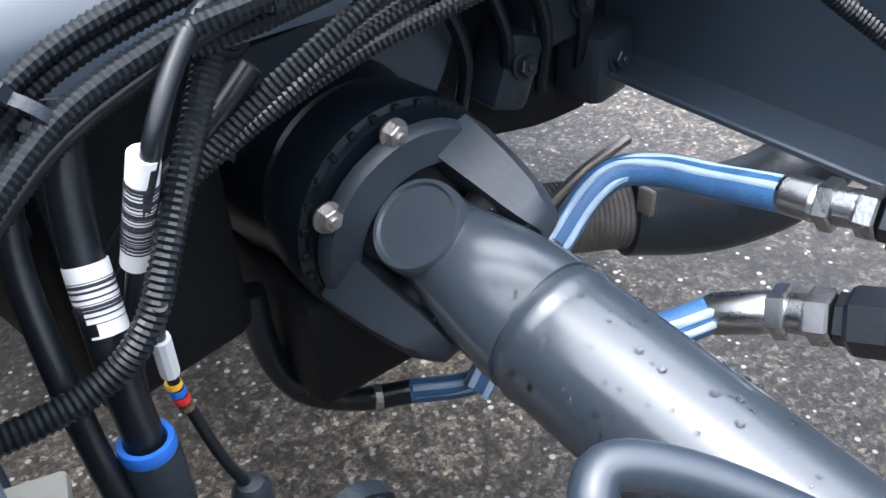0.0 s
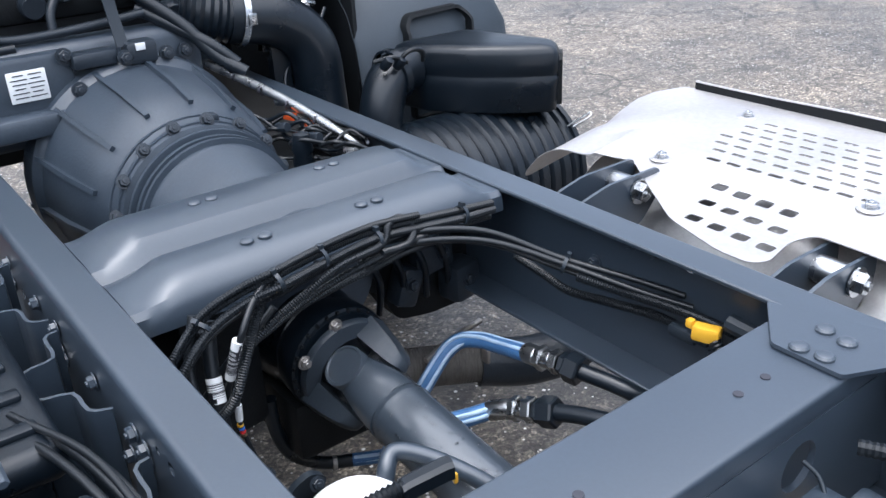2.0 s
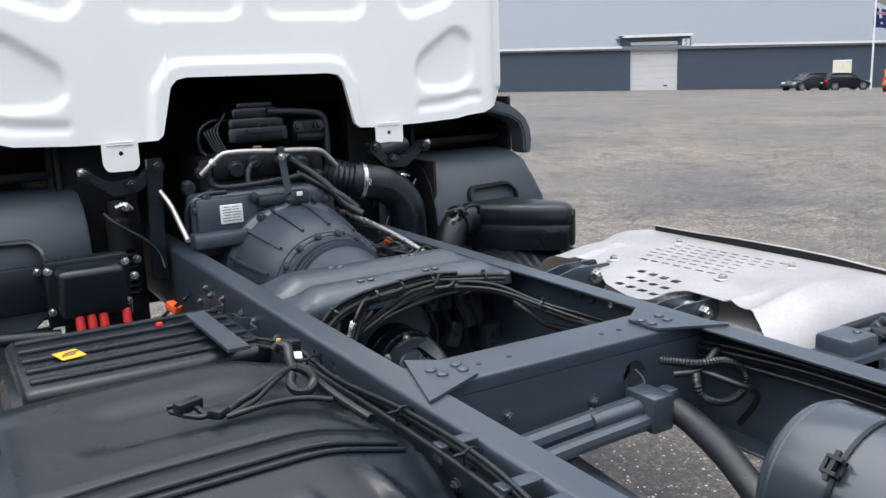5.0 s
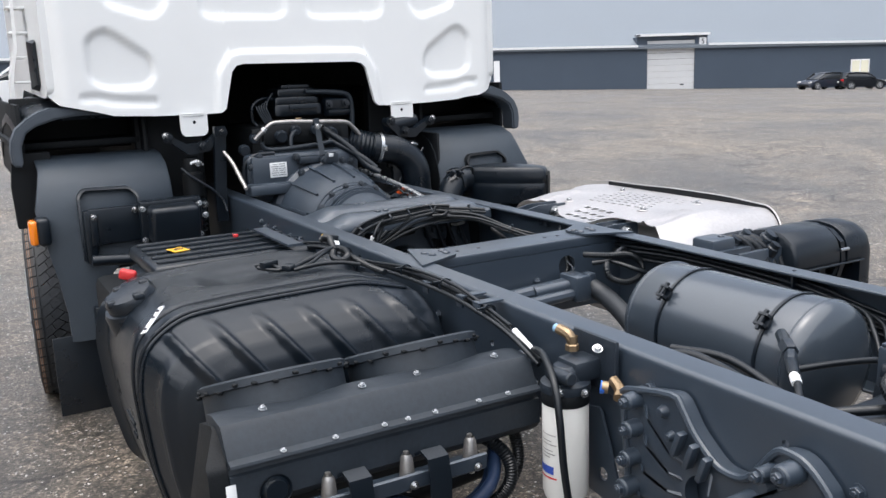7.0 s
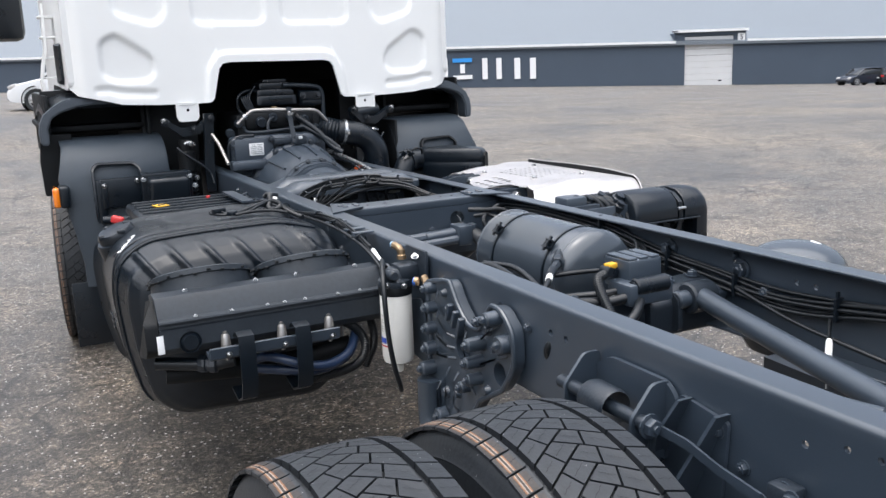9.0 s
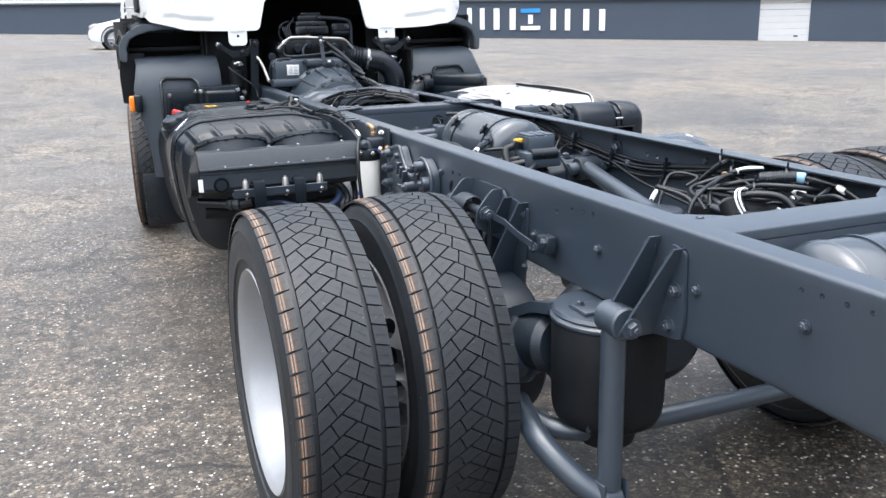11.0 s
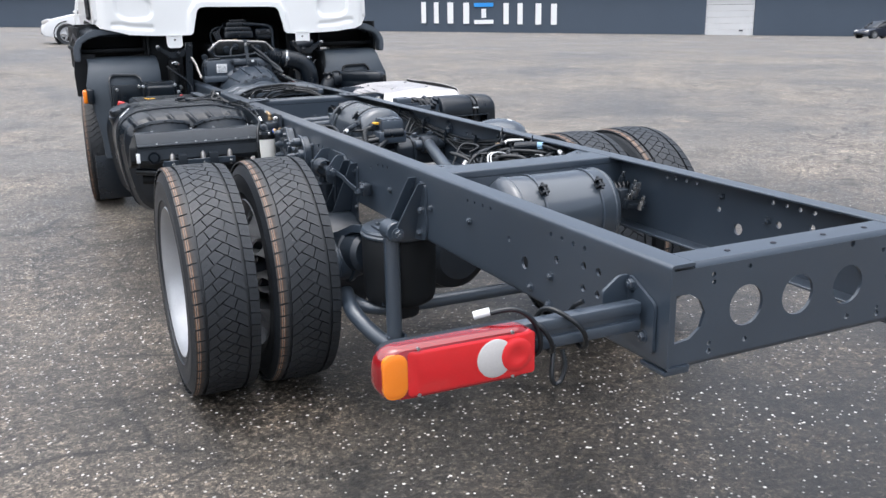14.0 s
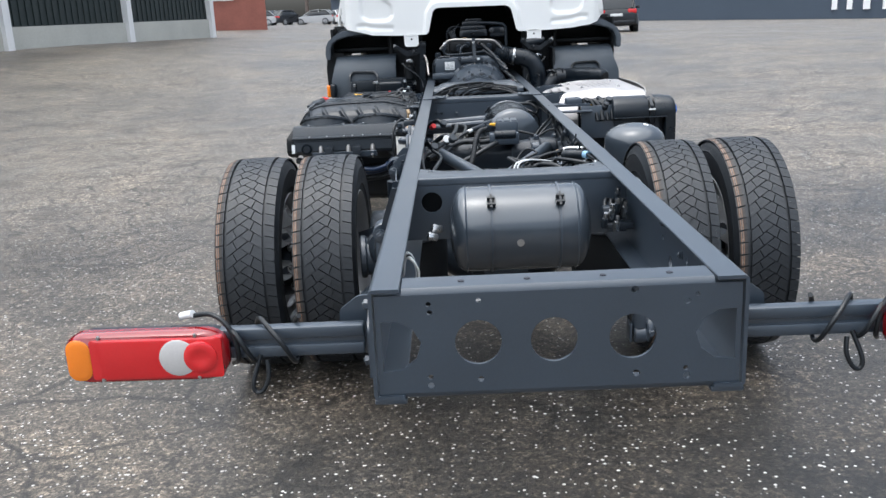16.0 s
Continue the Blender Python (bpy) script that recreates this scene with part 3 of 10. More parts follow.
def cloth(ob, x, y, z, L, h, m, name="flag", u0=0.0, u1=1.0, v0=0.0, v1=1.0, off=0.0, label=""):
    """A drooping flag; u runs out from the pole, v down."""
    bm = B()
    nu, nv = 10, 4
    rows = []
    for i in range(nu + 1):
        u = u0 + (u1 - u0) * i / nu
        rows.append([])
        for j in range(nv + 1):
            v = v0 + (v1 - v0) * j / nv
            px = u * L
            rows[-1].append((x + px * 0.92, y - px * 0.35 + 0.16 * math.sin(u * 8 + v * 2) - off, z - v * h - 0.55 * u * u * L * 0.6))
    vs = [[bm.verts.new(p) for p in r] for r in rows]
    for a, b in zip(vs, vs[1:]):
        for j in range(nv):
            bm.faces.new((a[j], b[j], b[j + 1], a[j + 1]))
    r = bmesh.ops.solidify(bm, geom=bm.faces[:], thickness=0.015)
    return part(name, bm, m, ob, label)


FB, FR, FW = mat("flag_blue", (0.02, 0.03, 0.16), 0.8), mat("flag_red", (0.50, 0.02, 0.03), 0.8), mat("flag_white", (0.7, 0.7, 0.7), 0.8)


def flag_blue(ob, x, y, z):
    f = cloth(ob, x, y, z, 2.3, 1.6, FB, label="navy flag with red and white cross")
    cloth(f, x, y, z, 2.3, 1.6, FW, "stripe", 0.02, 0.5, 0.18, 0.30, 0.04)
    cloth(f, x, y, z, 2.3, 1.6, FR, "stripe", 0.02, 0.5, 0.21, 0.27, 0.06)
    cloth(f, x, y, z, 2.3, 1.6, FW, "stripe", 0.2, 0.28, 0.0, 0.5, 0.04)
    for u, v in ((0.25, 0.75), (0.75, 0.2), (0.75, 0.8), (0.62, 0.45), (0.88, 0.5)):
        cloth(f, x, y, z, 2.3, 1.6, FW, "star", u - 0.03, u + 0.03, v - 0.05, v + 0.05, 0.05)


def flag_red(ob, x, y, z):
    cloth(ob, x, y, z, 1.0, 2.0, FR, label="plain red flag")


def flag_striped(ob, x, y, z):
    f = cloth(ob, x, y, z, 1.8, 1.7, FW, label="red and white striped flag with blue corner")
    for k in range(7):
        cloth(f, x, y, z, 1.8, 1.7, FR, "stripe", 0.0, 1.0, k * 2 / 13, (k * 2 + 1) / 13, 0.04)
    cloth(f, x, y, z, 1.8, 1.7, FB, "corner_field", 0.0, 0.42, 0.0, 7 / 13, 0.07)


flag_pole((70.5, 49.7, -1.9), 6.2, flag_blue, "white pole with a navy cross flag above the office")
flag_pole((72.7, 46.1, -1.9), 6.0, flag_red, "white pole with a red flag above the office")
flag_pole((73.5, 40.0, 1.0), 6.5, flag_striped, "white pole with a striped flag above the office")


# ---- truck: frame ----
truck = thing("truck", (0, 0, 0), "bare truck chassis with white cab and dark grey frame", "truck")
RT, RB, RX, FL = 0.958, 0.710, 0.395, 0.066
NL = [(0.974, 0.917, 0.006), (0.927, 0.919, 0.006), (0.874, 0.920, 0.006), (0.822, 0.921, 0.006), (0.620, 0.806, 0.019), (0.485, 0.919, 0.007), (0.431, 0.920, 0.006), (0.380, 0.918, 0.007), (0.328, 0.918, 0.007),
      (0.456, 0.856, 0.011), (0.331, 0.873, 0.011), (0.267, 0.873, 0.011), (0.331, 0.814, 0.010), (0.269, 0.814, 0.010), (0.21, 0.86, 0.009), (0.710, 0.854, 0.009),
      (1.83, 0.889, 0.007), (1.755, 0.910, 0.006), (1.70, 0.914, 0.006), (1.654, 0.917, 0.006), (2.53, 0.885, 0.008), (2.47, 0.885, 0.008),
      (2.75, 0.90, 0.007), (3.3, 0.80, 0.009), (3.42, 0.80, 0.009), (3.6, 0.84, 0.008), (4.43, 0.922, 0.009), (4.47, 0.922, 0.006), (4.36, 0.92, 0.009), (5.1, 0.86, 0.01), (5.3, 0.84, 0.01), (5.25, 0.9, 0.008)]


def frame_rail(s):
    """A pressed C-section with rounded corners and punched holes; s: -1 for the left one."""
    t, r, y0, y1 = 0.008, 0.012, 0.0, 6.7
    bm = B()
    for z, q in ((RT, -1), (RB, 1)):
        arc = [(RX - r + r * math.cos(radians(a)), z + q * (r - r * math.sin(radians(a)))) for a in (0, 22, 45, 68, 90)]
        outer = [(RX, z + q * 0.03), *arc, (RX - FL + 0.002, z), (RX - FL, z + q * 0.002), (RX - FL, z + q * (t - 0.002)), (RX - FL + 0.002, z + q * t), (RX - t, z + q * t), (RX - t, z + q * 0.03)]
        loft(bm, [[(s * x, y, zz) for x, zz in outer] for y in (y0, y1)])
    hole = [ring2(y, z, rr, 12) for y, z, rr in NL]
    prism(bm, [(y0, RB + 0.03), (y1, RB + 0.03), (y1, RT - 0.03), (y0, RT - 0.03)], hole, lambda u, v, w: (s * (RX - w), u, v), t)
    return part("frame_rail", bm, PAINT, truck, "dark grey painted steel frame rail with punched holes")


rails = {s: frame_rail(s) for s in (-1, 1)}

# rear end crossmember with round openings
bm = B()
zc, xs = 0.832, 0.383
cut = lambda s: [(s * 0.372, 0.885), (s * 0.335, 0.884), (s * 0.305, 0.866), (s * 0.289, 0.835), (s * 0.300, 0.80), (s * 0.33, 0.777), (s * 0.372, 0.772)]
small = [ring2(x, z, r, 10) for x, z, r in ((-0.27, 0.92, 0.006), (-0.268, 0.902, 0.006), (-0.165, 0.925, 0.006), (0.16, 0.935, 0.008), (0.165, 0.748, 0.008), (-0.165, 0.748, 0.007), (-0.272, 0.757, 0.006), (-0.272, 0.738, 0.007), (0.27, 0.755, 0.006), (0.272, 0.738, 0.008), (0.27, 0.905, 0.006), (0.29, 0.92, 0.005))]
prism(bm, [(-xs, 0.722), (xs, 0.722), (xs, 0.942), (-xs, 0.942)], [ring2(-0.168, zc, 0.0495, 28), ring2(-0.008, zc, 0.0495, 28), ring2(0.157, zc, 0.0495, 28), cut(-1), cut(1), *small], lambda u, v, w: (u, 0.006 + w, v), 0.008)
for z, q in ((0.956, -1), (0.708, 1)):
    top = [(0.006, z + q * 0.016), (0.008, z + q * 0.007), (0.014, z + q * 0.001), (0.022, z), (0.085, z), (0.085, z + q * 0.007), (0.024, z + q * 0.007), (0.016, z + q * 0.01), (0.014, z + q * 0.016)]
    w_ = 0.325 if q < 0 else 0.383
    loft(bm, [[(x, y, zz) for y, zz in top] for x in (-w_, w_)])
endm = part("end_crossmember", bm, PAINT, truck, "folded end crossmember with four round openings")
for s in (-1, 1):
    bm = B()
    box(bm, (s * 0.36, 0.05, RB - 0.007), (0.07, 0.09, 0.012), 0.003)
    part("pad", bm, PAINT, endm)
# thin black discs draw the shade of punched holes in the flange
for x in (-0.2, -0.06, 0.1, 0.24):
    bm = B()
    lathe(bm, [(0.007, 0), (0.007, 0.0015), (0.0, 0.0015)], (x, 0.045, 0.9565), n=10)
    part("plug", bm, INK, endm)

# closed crossmember under the rear air tank's front edge
bm = B()
loft(bm, [[(x, y, z) for y, z in soften([(1.235, 0.93), (1.235, 0.9565), (1.36, 0.9565), (1.36, 0.947), (1.243, 0.947), (1.243, 0.93)], 0.006, 3)] for x in (-0.386, 0.386)])
prism(bm, [(-0.386, 0.74), (0.386, 0.74), (0.386, 0.93), (-0.386, 0.93)], [ring2(-0.285, 0.872, 0.036, 24)], lambda u, v, w: (u, 1.235 + w, v), 0.008)
part("rear_crossmember", bm, PAINT, truck, "folded steel crossmember")
# added near-black block, so that the crossmember's hole looks dark
bm = B()
lathe(bm, [(0, 0), (0.05, 0), (0.055, 0.01), (0.055, 0.07), (0.045, 0.085), (0, 0.085)], (-0.285, 1.27, 0.86), (0.1, 1, 0.1), 24)
part("hole_backing", bm, DARK, truck, "black round block added behind the crossmember hole")
for s in (-1, 1):
    bm = B()
    prism(bm, soften([(s * 0.385, 1.364), (s * 0.385, 1.47), (s * 0.34, 1.46), (s * 0.24, 1.39), (s * 0.22, 1.364)], 0.012), [], lambda u, v, w: (u, v, 0.944 + w), 0.008)
    g = part("gusset_plate", bm, PAINT, truck)
    bolts(g, [(s * 0.34, 1.40, 0.952), (s * 0.29, 1.385, 0.952)], (0, 0, 1), 0.009, flat=True)

# middle crossmember behind the gearbox
bm = B()
prof = soften([(4.035, 0.9575), (4.165, 0.9575), (4.165, 0.949), (4.045, 0.949), (4.045, 0.74), (4.035, 0.74)], 0.007, 3)
holes = [ring2(0.169, 0.871, 0.033, 20), ring2(-0.1, 0.80, 0.008), ring2(0.05, 0.82, 0.008), ring2(-0.27, 0.86, 0.008)]
loft(bm, [[(x, y, z) for y, z in soften([(4.035, 0.925), (4.035, 0.957), (4.165, 0.957), (4.165, 0.949), (4.043, 0.949), (4.043, 0.925)], 0.007, 3)] for x in (-0.386, 0.386)])
prism(bm, [(-0.386, 0.745), (0.386, 0.745), (0.386, 0.925), (-0.386, 0.925)], holes, lambda u, v, w: (u, 4.035 + w, v), 0.008)
loft(bm, [[(x, y, z) for y, z in ((4.035, 0.73), (4.15, 0.73), (4.15, 0.745), (4.035, 0.745))] for x in (-0.386, 0.386)])
xm2 = part("middle_crossmember", bm, PAINT, truck, "folded steel crossmember with round cable hole")
# flat black discs stand for open holes, their dark inside put into the colour
for x in (-0.195, -0.121, 0.126, 0.176):
    bm = B()
    lathe(bm, [(0.006, 0), (0.006, 0.0012), (0.0, 0.0012)], (x, 4.094, 0.9572), n=10)
    part("plug", bm, INK, xm2)
for s in (-1, 1):
    bm = B()
    prism(bm, soften([(s * 0.315, 4.187), (s * 0.233, 4.126), (s * 0.232, 4.036), (s * 0.384, 3.964)], 0.006), [], lambda u, v, w: (u, v, 0.9590 + w), 0.0055)
    g = part("gusset_plate", bm, PAINT, truck)
    bolts(g, [(s * 0.246, 4.098, 0.9645), (s * 0.303, 4.099, 0.9645), (s * 0.249, 4.067, 0.9645), (s * 0.296, 4.067, 0.9645)], (0, 0, 1), 0.012, flat=True)
bolts(xm2, [(-0.17, 4.034, 0.86), (-0.05, 4.034, 0.80), (0.05, 4.034, 0.84), (-0.3, 4.034, 0.87)], (0, -1, 0), 0.010)
bm = B()
tube(bm, [(-0.38, 3.98, 0.80), (-0.1, 3.99, 0.815), (0.13, 3.99, 0.825)], 0.022)
tube(bm, [(-0.38, 3.94, 0.78), (-0.1, 3.95, 0.795), (0.13, 3.95, 0.805)], 0.018)
part("cross_pipe", bm, PAINT, truck)
bm = B()
box(bm, (0.15, 3.97, 0.82), (0.06, 0.09, 0.08), 0.008)
part("pipe_bracket", bm, PAINT, truck)

# double-ridged pressed crossmember in front of it
prof = [(4.718, 0.925), (4.721, 0.945), (4.730, 0.963), (4.745, 0.976), (4.765, 0.983), (4.80, 0.985), (4.825, 0.982), (4.842, 0.968), (4.853, 0.948), (4.862, 0.937), (4.874, 0.935), (4.884, 0.944), (4.896, 0.963), (4.912, 0.979), (4.94, 0.986), (5.00, 0.985), (5.03, 0.974), (5.045, 0.95), (5.05, 0.92)]
rows = []
for x in (-0.328, -0.315, -0.30, -0.285, -0.27, -0.255, -0.24, -0.2, 0, 0.2, 0.25, 0.265, 0.28, 0.295, 0.308, 0.32, 0.328):
    e = max(step(0.255, 0.315, x), 0.9 * step(0.24, 0.325, -x))
    row = [(x, y, z + (0.953 - z) * e if z > 0.953 else z) for y, z in prof]
    rows.append(row + [(x, y, z - 0.007) for x, y, z in row[::-1]])
bm = B()
loft(bm, rows)
xm1 = part("pressed_crossmember", bm, PAINT, truck, "pressed crossmember with two smooth ridges", smooth=30)
bolts(xm1, [(x, 4.775, 0.9842) for x in (-0.128, -0.098, 0.075, 0.105)] + [(x, 4.97, 0.985) for x in (-0.128, -0.098, 0.11, 0.14)], (0, 0, 1), 0.011, flat=True, name="rivet")


# ---- wheels ----
R = 0.462


PITCH = 60
crown = lambda x: R - 0.0085 * (abs(x) / 0.12) ** 3.4


MID = 0.0735
RISE_L, RISE_R, SHIFT = 15.2, 13.6, -0.49


def groove_l(k, x):
    """The angle at x of groove k of those that climb from the left long groove."""
    return (k - RISE_L * x) * 2 * math.pi / PITCH


def groove_r(k, x):
    """The same for those that climb from the right."""
    return (k + RISE_R * x - SHIFT) * 2 * math.pi / PITCH


def sipe_mesh(at):
    """Fine wavy cuts across the middle of every block, drawn by near-black strips that stand for their shade."""
    bm = B()
    st = 2 * math.pi / PITCH
    for i in range(PITCH):
        for x0, x1 in ((-0.0655, -0.043), (-0.032, -0.004), (0.006, 0.028), (0.040, 0.066), (-0.116, -0.088), (0.088, 0.116)):
            row = []
            for k in range(7):
                x = x0 + (x1 - x0) * k / 6
                q = groove_l(i + 0.5, x) if -MID < x < 0 else groove_r(i + 0.5, x) if 0 <= x < MID else (i + 0.5 + (0.35 if x > 0 else 0) + 0.16 * (abs(x) - 0.0815) / 0.04) * st
                q += 0.0022 * math.sin(k * 2.1)
                row.append([bm.verts.new((at[0] + x, at[1] + (crown(x) + 0.0003) * math.cos(q + d), at[2] + (crown(x) + 0.0003) * math.sin(q + d))) for d in (-0.0009, 0.0009)])
            for (a, b), (c, d) in zip(row, row[1:]):
                bm.faces.new((a, b, d, c))
    return bm


def tread_mesh():
    """Notched shoulder ribs either side of two long grooves, and a herringbone of four blocks a row between them."""
    bm = B()
    st = 2 * math.pi / PITCH
    mid, rib, edge = MID, 0.0815, 0.1215

    def block(pts, gap=0.0020, low=R - 0.014):
        """Corners in (x, angle), each side drawn in by gap, lifted from the carcass."""
        n = len(pts)
        p = [Vector((x, q * R)) for x, q in pts]
        c = sum(p, Vector((0, 0))) / n
        lines = []
        for i in range(n):
            d = (p[(i + 1) % n] - p[i]).normalized()
            nrm = Vector((-d.y, d.x))
            if nrm.dot(c - p[i]) < 0:
                nrm = -nrm
            lines.append((p[i] + nrm * gap, d))
        pts = []
        for i in range(n):
            (a, d), (b, e) = lines[i - 1], lines[i]
            k = d.x * e.y - d.y * e.x
            v = a + d * (((b - a).x * e.y - (b - a).y * e.x) / k)
            pts.append((v.x, v.y / R))
        lo = [bm.verts.new((x, low * math.cos(q), low * math.sin(q))) for x, q in pts]
        hi = [bm.verts.new((x, crown(x) * math.cos(q), crown(x) * math.sin(q))) for x, q in pts]
        bm.faces.new(hi)
        for i in range(n):
            j = (i + 1) % n
            bm.faces.new((lo[i], lo[j], hi[j], hi[i]))

    for i in range(PITCH):
        for s in (-1, 1):
            q, sl = (i + (0.35 if s > 0 else 0.0)) * st, 0.16 * st
            xs = (s * rib, s * edge)
            block([(xs[0], q), (xs[1], q + sl), (xs[1], q + st + sl), (xs[0], q + st)], 0.0021)
        lu, ld, ru, rd_ = -0.0450, -0.0270, 0.0400, 0.0250
        xa, xb = SHIFT / (RISE_L + RISE_R), (SHIFT + 1) / (RISE_L + RISE_R)
        block([(-mid, groove_l(i, -mid)), (lu, groove_l(i, lu)), (ld, groove_l(i + 1, ld)), (-mid, groove_l(i + 1, -mid))])
        block([(lu, groove_l(i, lu)), (xa, groove_l(i, xa)), (xb, groove_l(i + 1, xb)), (ld, groove_l(i + 1, ld))])
        block([(xb, groove_r(i, xb)), (ru, groove_r(i, ru)), (rd_, groove_r(i + 1, rd_)), (xa, groove_r(i + 1, xa))])
        block([(ru, groove_r(i, ru)), (mid, groove_r(i, mid)), (mid, groove_r(i + 1, mid)), (rd_, groove_r(i + 1, rd_))])
    return bm


def stripe_mesh(at, h, half, lift=0.0006):
    """A painted line round the shoulder, broken at the notches."""
    bm = B()
    st = 2 * math.pi / PITCH
    for i in range(PITCH):
        q0 = i * st + 0.16 * st * (abs(h) - 0.0815) / 0.04 + 0.008
        q1 = q0 + st - 0.016
        row = [[bm.verts.new((at[0] + x, at[1] + (crown(x) + lift) * math.cos(q), at[2] + (crown(x) + lift) * math.sin(q))) for q in (q0, (q0 + q1) / 2, q1)] for x in (h - half, h + half)]
        for k in range(2):
            bm.faces.new((row[0][k], row[0][k + 1], row[1][k + 1], row[1][k]))
    return bm


def wheel(at, k):
    """A steel wheel with its tyre: x is the axle; the disc lies on the side k."""
    x0, y0, z0 = at
    ob = group("wheel", at, truck, "drive-tread tyre on a silver steel rim")
    bm = B()
    half = [(0.288, 0.098), (0.296, 0.112), (0.315, 0.123), (0.328, 0.1265), (0.331, 0.132), (0.336, 0.130), (0.36, 0.133), (0.385, 0.134), (0.402, 0.132), (0.405, 0.1345), (0.410, 0.131), (0.425, 0.127), (0.438, 0.121), (0.446, 0.114), (0.4478, 0.1)]
    half = [(r, h * (0.945 if r > 0.30 else 1.0)) for r, h in half]
    prof = [(r, -h) for r, h in half] + [(0.4485, 0)] + half[::-1]
    lathe(bm, prof, at, (1, 0, 0), 72)
    part("tyre", bm, RUBBER, ob, "black rubber tyre", smooth=40)
    tm_ = tread_mesh()
    bmesh.ops.recalc_face_normals(tm_, faces=tm_.faces)
    part("tread", tm_, RUBBER, ob, smooth=0, at=at)
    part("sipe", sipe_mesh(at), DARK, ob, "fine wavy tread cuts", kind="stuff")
    part("mould_tint", stripe_mesh(at, -0.1040, 0.0140, 0.00025), TREAD_B, ob, "brownish mould tint on the rib", kind="stuff")
    for h, hw, m in ((-0.1118, 0.0011, TREAD_O), (-0.1098, 0.0008, TREAD_W), (-0.1046, 0.0008, TREAD_W), (-0.1026, 0.0011, TREAD_O)):
        part("colour_stripe", stripe_mesh(at, h, hw), m, ob)
    bm = B()
    barrel = [(0.300, -0.118), (0.304, -0.112), (0.298, -0.106), (0.287, -0.1), (0.282, -0.07), (0.262, -0.03), (0.262, 0.03), (0.282, 0.07), (0.287, 0.1), (0.298, 0.106), (0.304, 0.112), (0.300, 0.118), (0.294, 0.112), (0.282, 0.098), (0.276, 0.07), (0.256, 0.03), (0.256, -0.03), (0.276, -0.07), (0.282, -0.098), (0.294, -0.112), (0.300, -0.118)]
    lathe(bm, barrel, at, (1, 0, 0), 56)
    part("rim", bm, RIM, ob, "silver painted steel rim")
    bm = B()
    holes = [ring2(0.205 * math.cos(a), 0.205 * math.sin(a), 0.030, 12) for a in (2 * math.pi * i / 8 for i in range(8))]
    prism(bm, ring2(0, 0, 0.262, 48), holes, lambda u, v, w: (x0 + k * (0.135 + w - max(0, math.hypot(u, v) - 0.17) * 0.75), y0 + u, z0 + v), 0.010)
    part("disc", bm, RIM, ob, "silver wheel disc with hand holes")
    bm = B()
    lathe(bm, [(0.17, 0.134), (0.125, 0.12), (0.12, 0.06), (0.11, 0.0), (0.10, -0.02), (0.0, -0.02)], at, (k, 0, 0), 32)
    part("hub", bm, CAST, ob, "dark wheel hub")
    for i in range(10):
        a = 2 * math.pi * i / 10
        bolts(ob, [(x0 + k * 0.134, y0 + 0.147 * math.cos(a), z0 + 0.147 * math.sin(a))], (-k, 0, 0), 0.016, STEEL, "wheel_nut")
    return ob


TREAD_O, TREAD_W = mat("tyre_mark_orange", (0.22, 0.105, 0.05), 0.7, var=0.3, scale=30), mat("tyre_mark_white", (0.30, 0.245, 0.20), 0.7, var=0.3, scale=30)
TREAD_B = mat("tyre_mould_tint", (0.042, 0.036, 0.033), 0.65, var=0.3, scale=40)
AXR, AXF, WZ = 2.05, 6.55, 0.462
wa = wheel((-1.052, AXR, WZ), 1)
wb_ = wheel((-0.742, AXR, WZ), -1)
copy_thing(wb_, pose(1.028, AXR, WZ, 15))
copy_thing(wa, pose(0.716, AXR, WZ, 70))
copy_thing(wb_, pose(-1.08, AXF, WZ - 0.045, 20, 0, -5))
copy_thing(wa, pose(1.01, AXF, WZ - 0.045, 50))

# rear axle
bm = B()
lathe(bm, [(0.0, -0.56), (0.085, -0.56), (0.085, -0.52), (0.062, -0.5), (0.062, -0.30), (0.085, -0.25), (0.14, -0.17), (0.185, -0.08), (0.195, 0), (0.185, 0.08), (0.14, 0.17), (0.085, 0.25), (0.062, 0.30), (0.062, 0.5), (0.085, 0.52), (0.085, 0.56), (0, 0.56)], (0, AXR, WZ), (1, 0, 0), 36)
axle = part("rear_axle", bm, CAST, truck, "dark cast rear axle with round differential housing")
bm = B()
lathe(bm, [(0, -0.20), (0.10, -0.195), (0.15, -0.15), (0.165, -0.05), (0.165, 0)], (0, AXR - 0.02, WZ), (0, 1, 0), 32)
lathe(bm, [(0.16, 0), (0.13, 0.16), (0.07, 0.25), (0.06, 0.33), (0, 0.33)], (0, AXR, WZ + 0.03), (0, 1, 0.08), 32)
part("differential_cover", bm, CAST, axle)
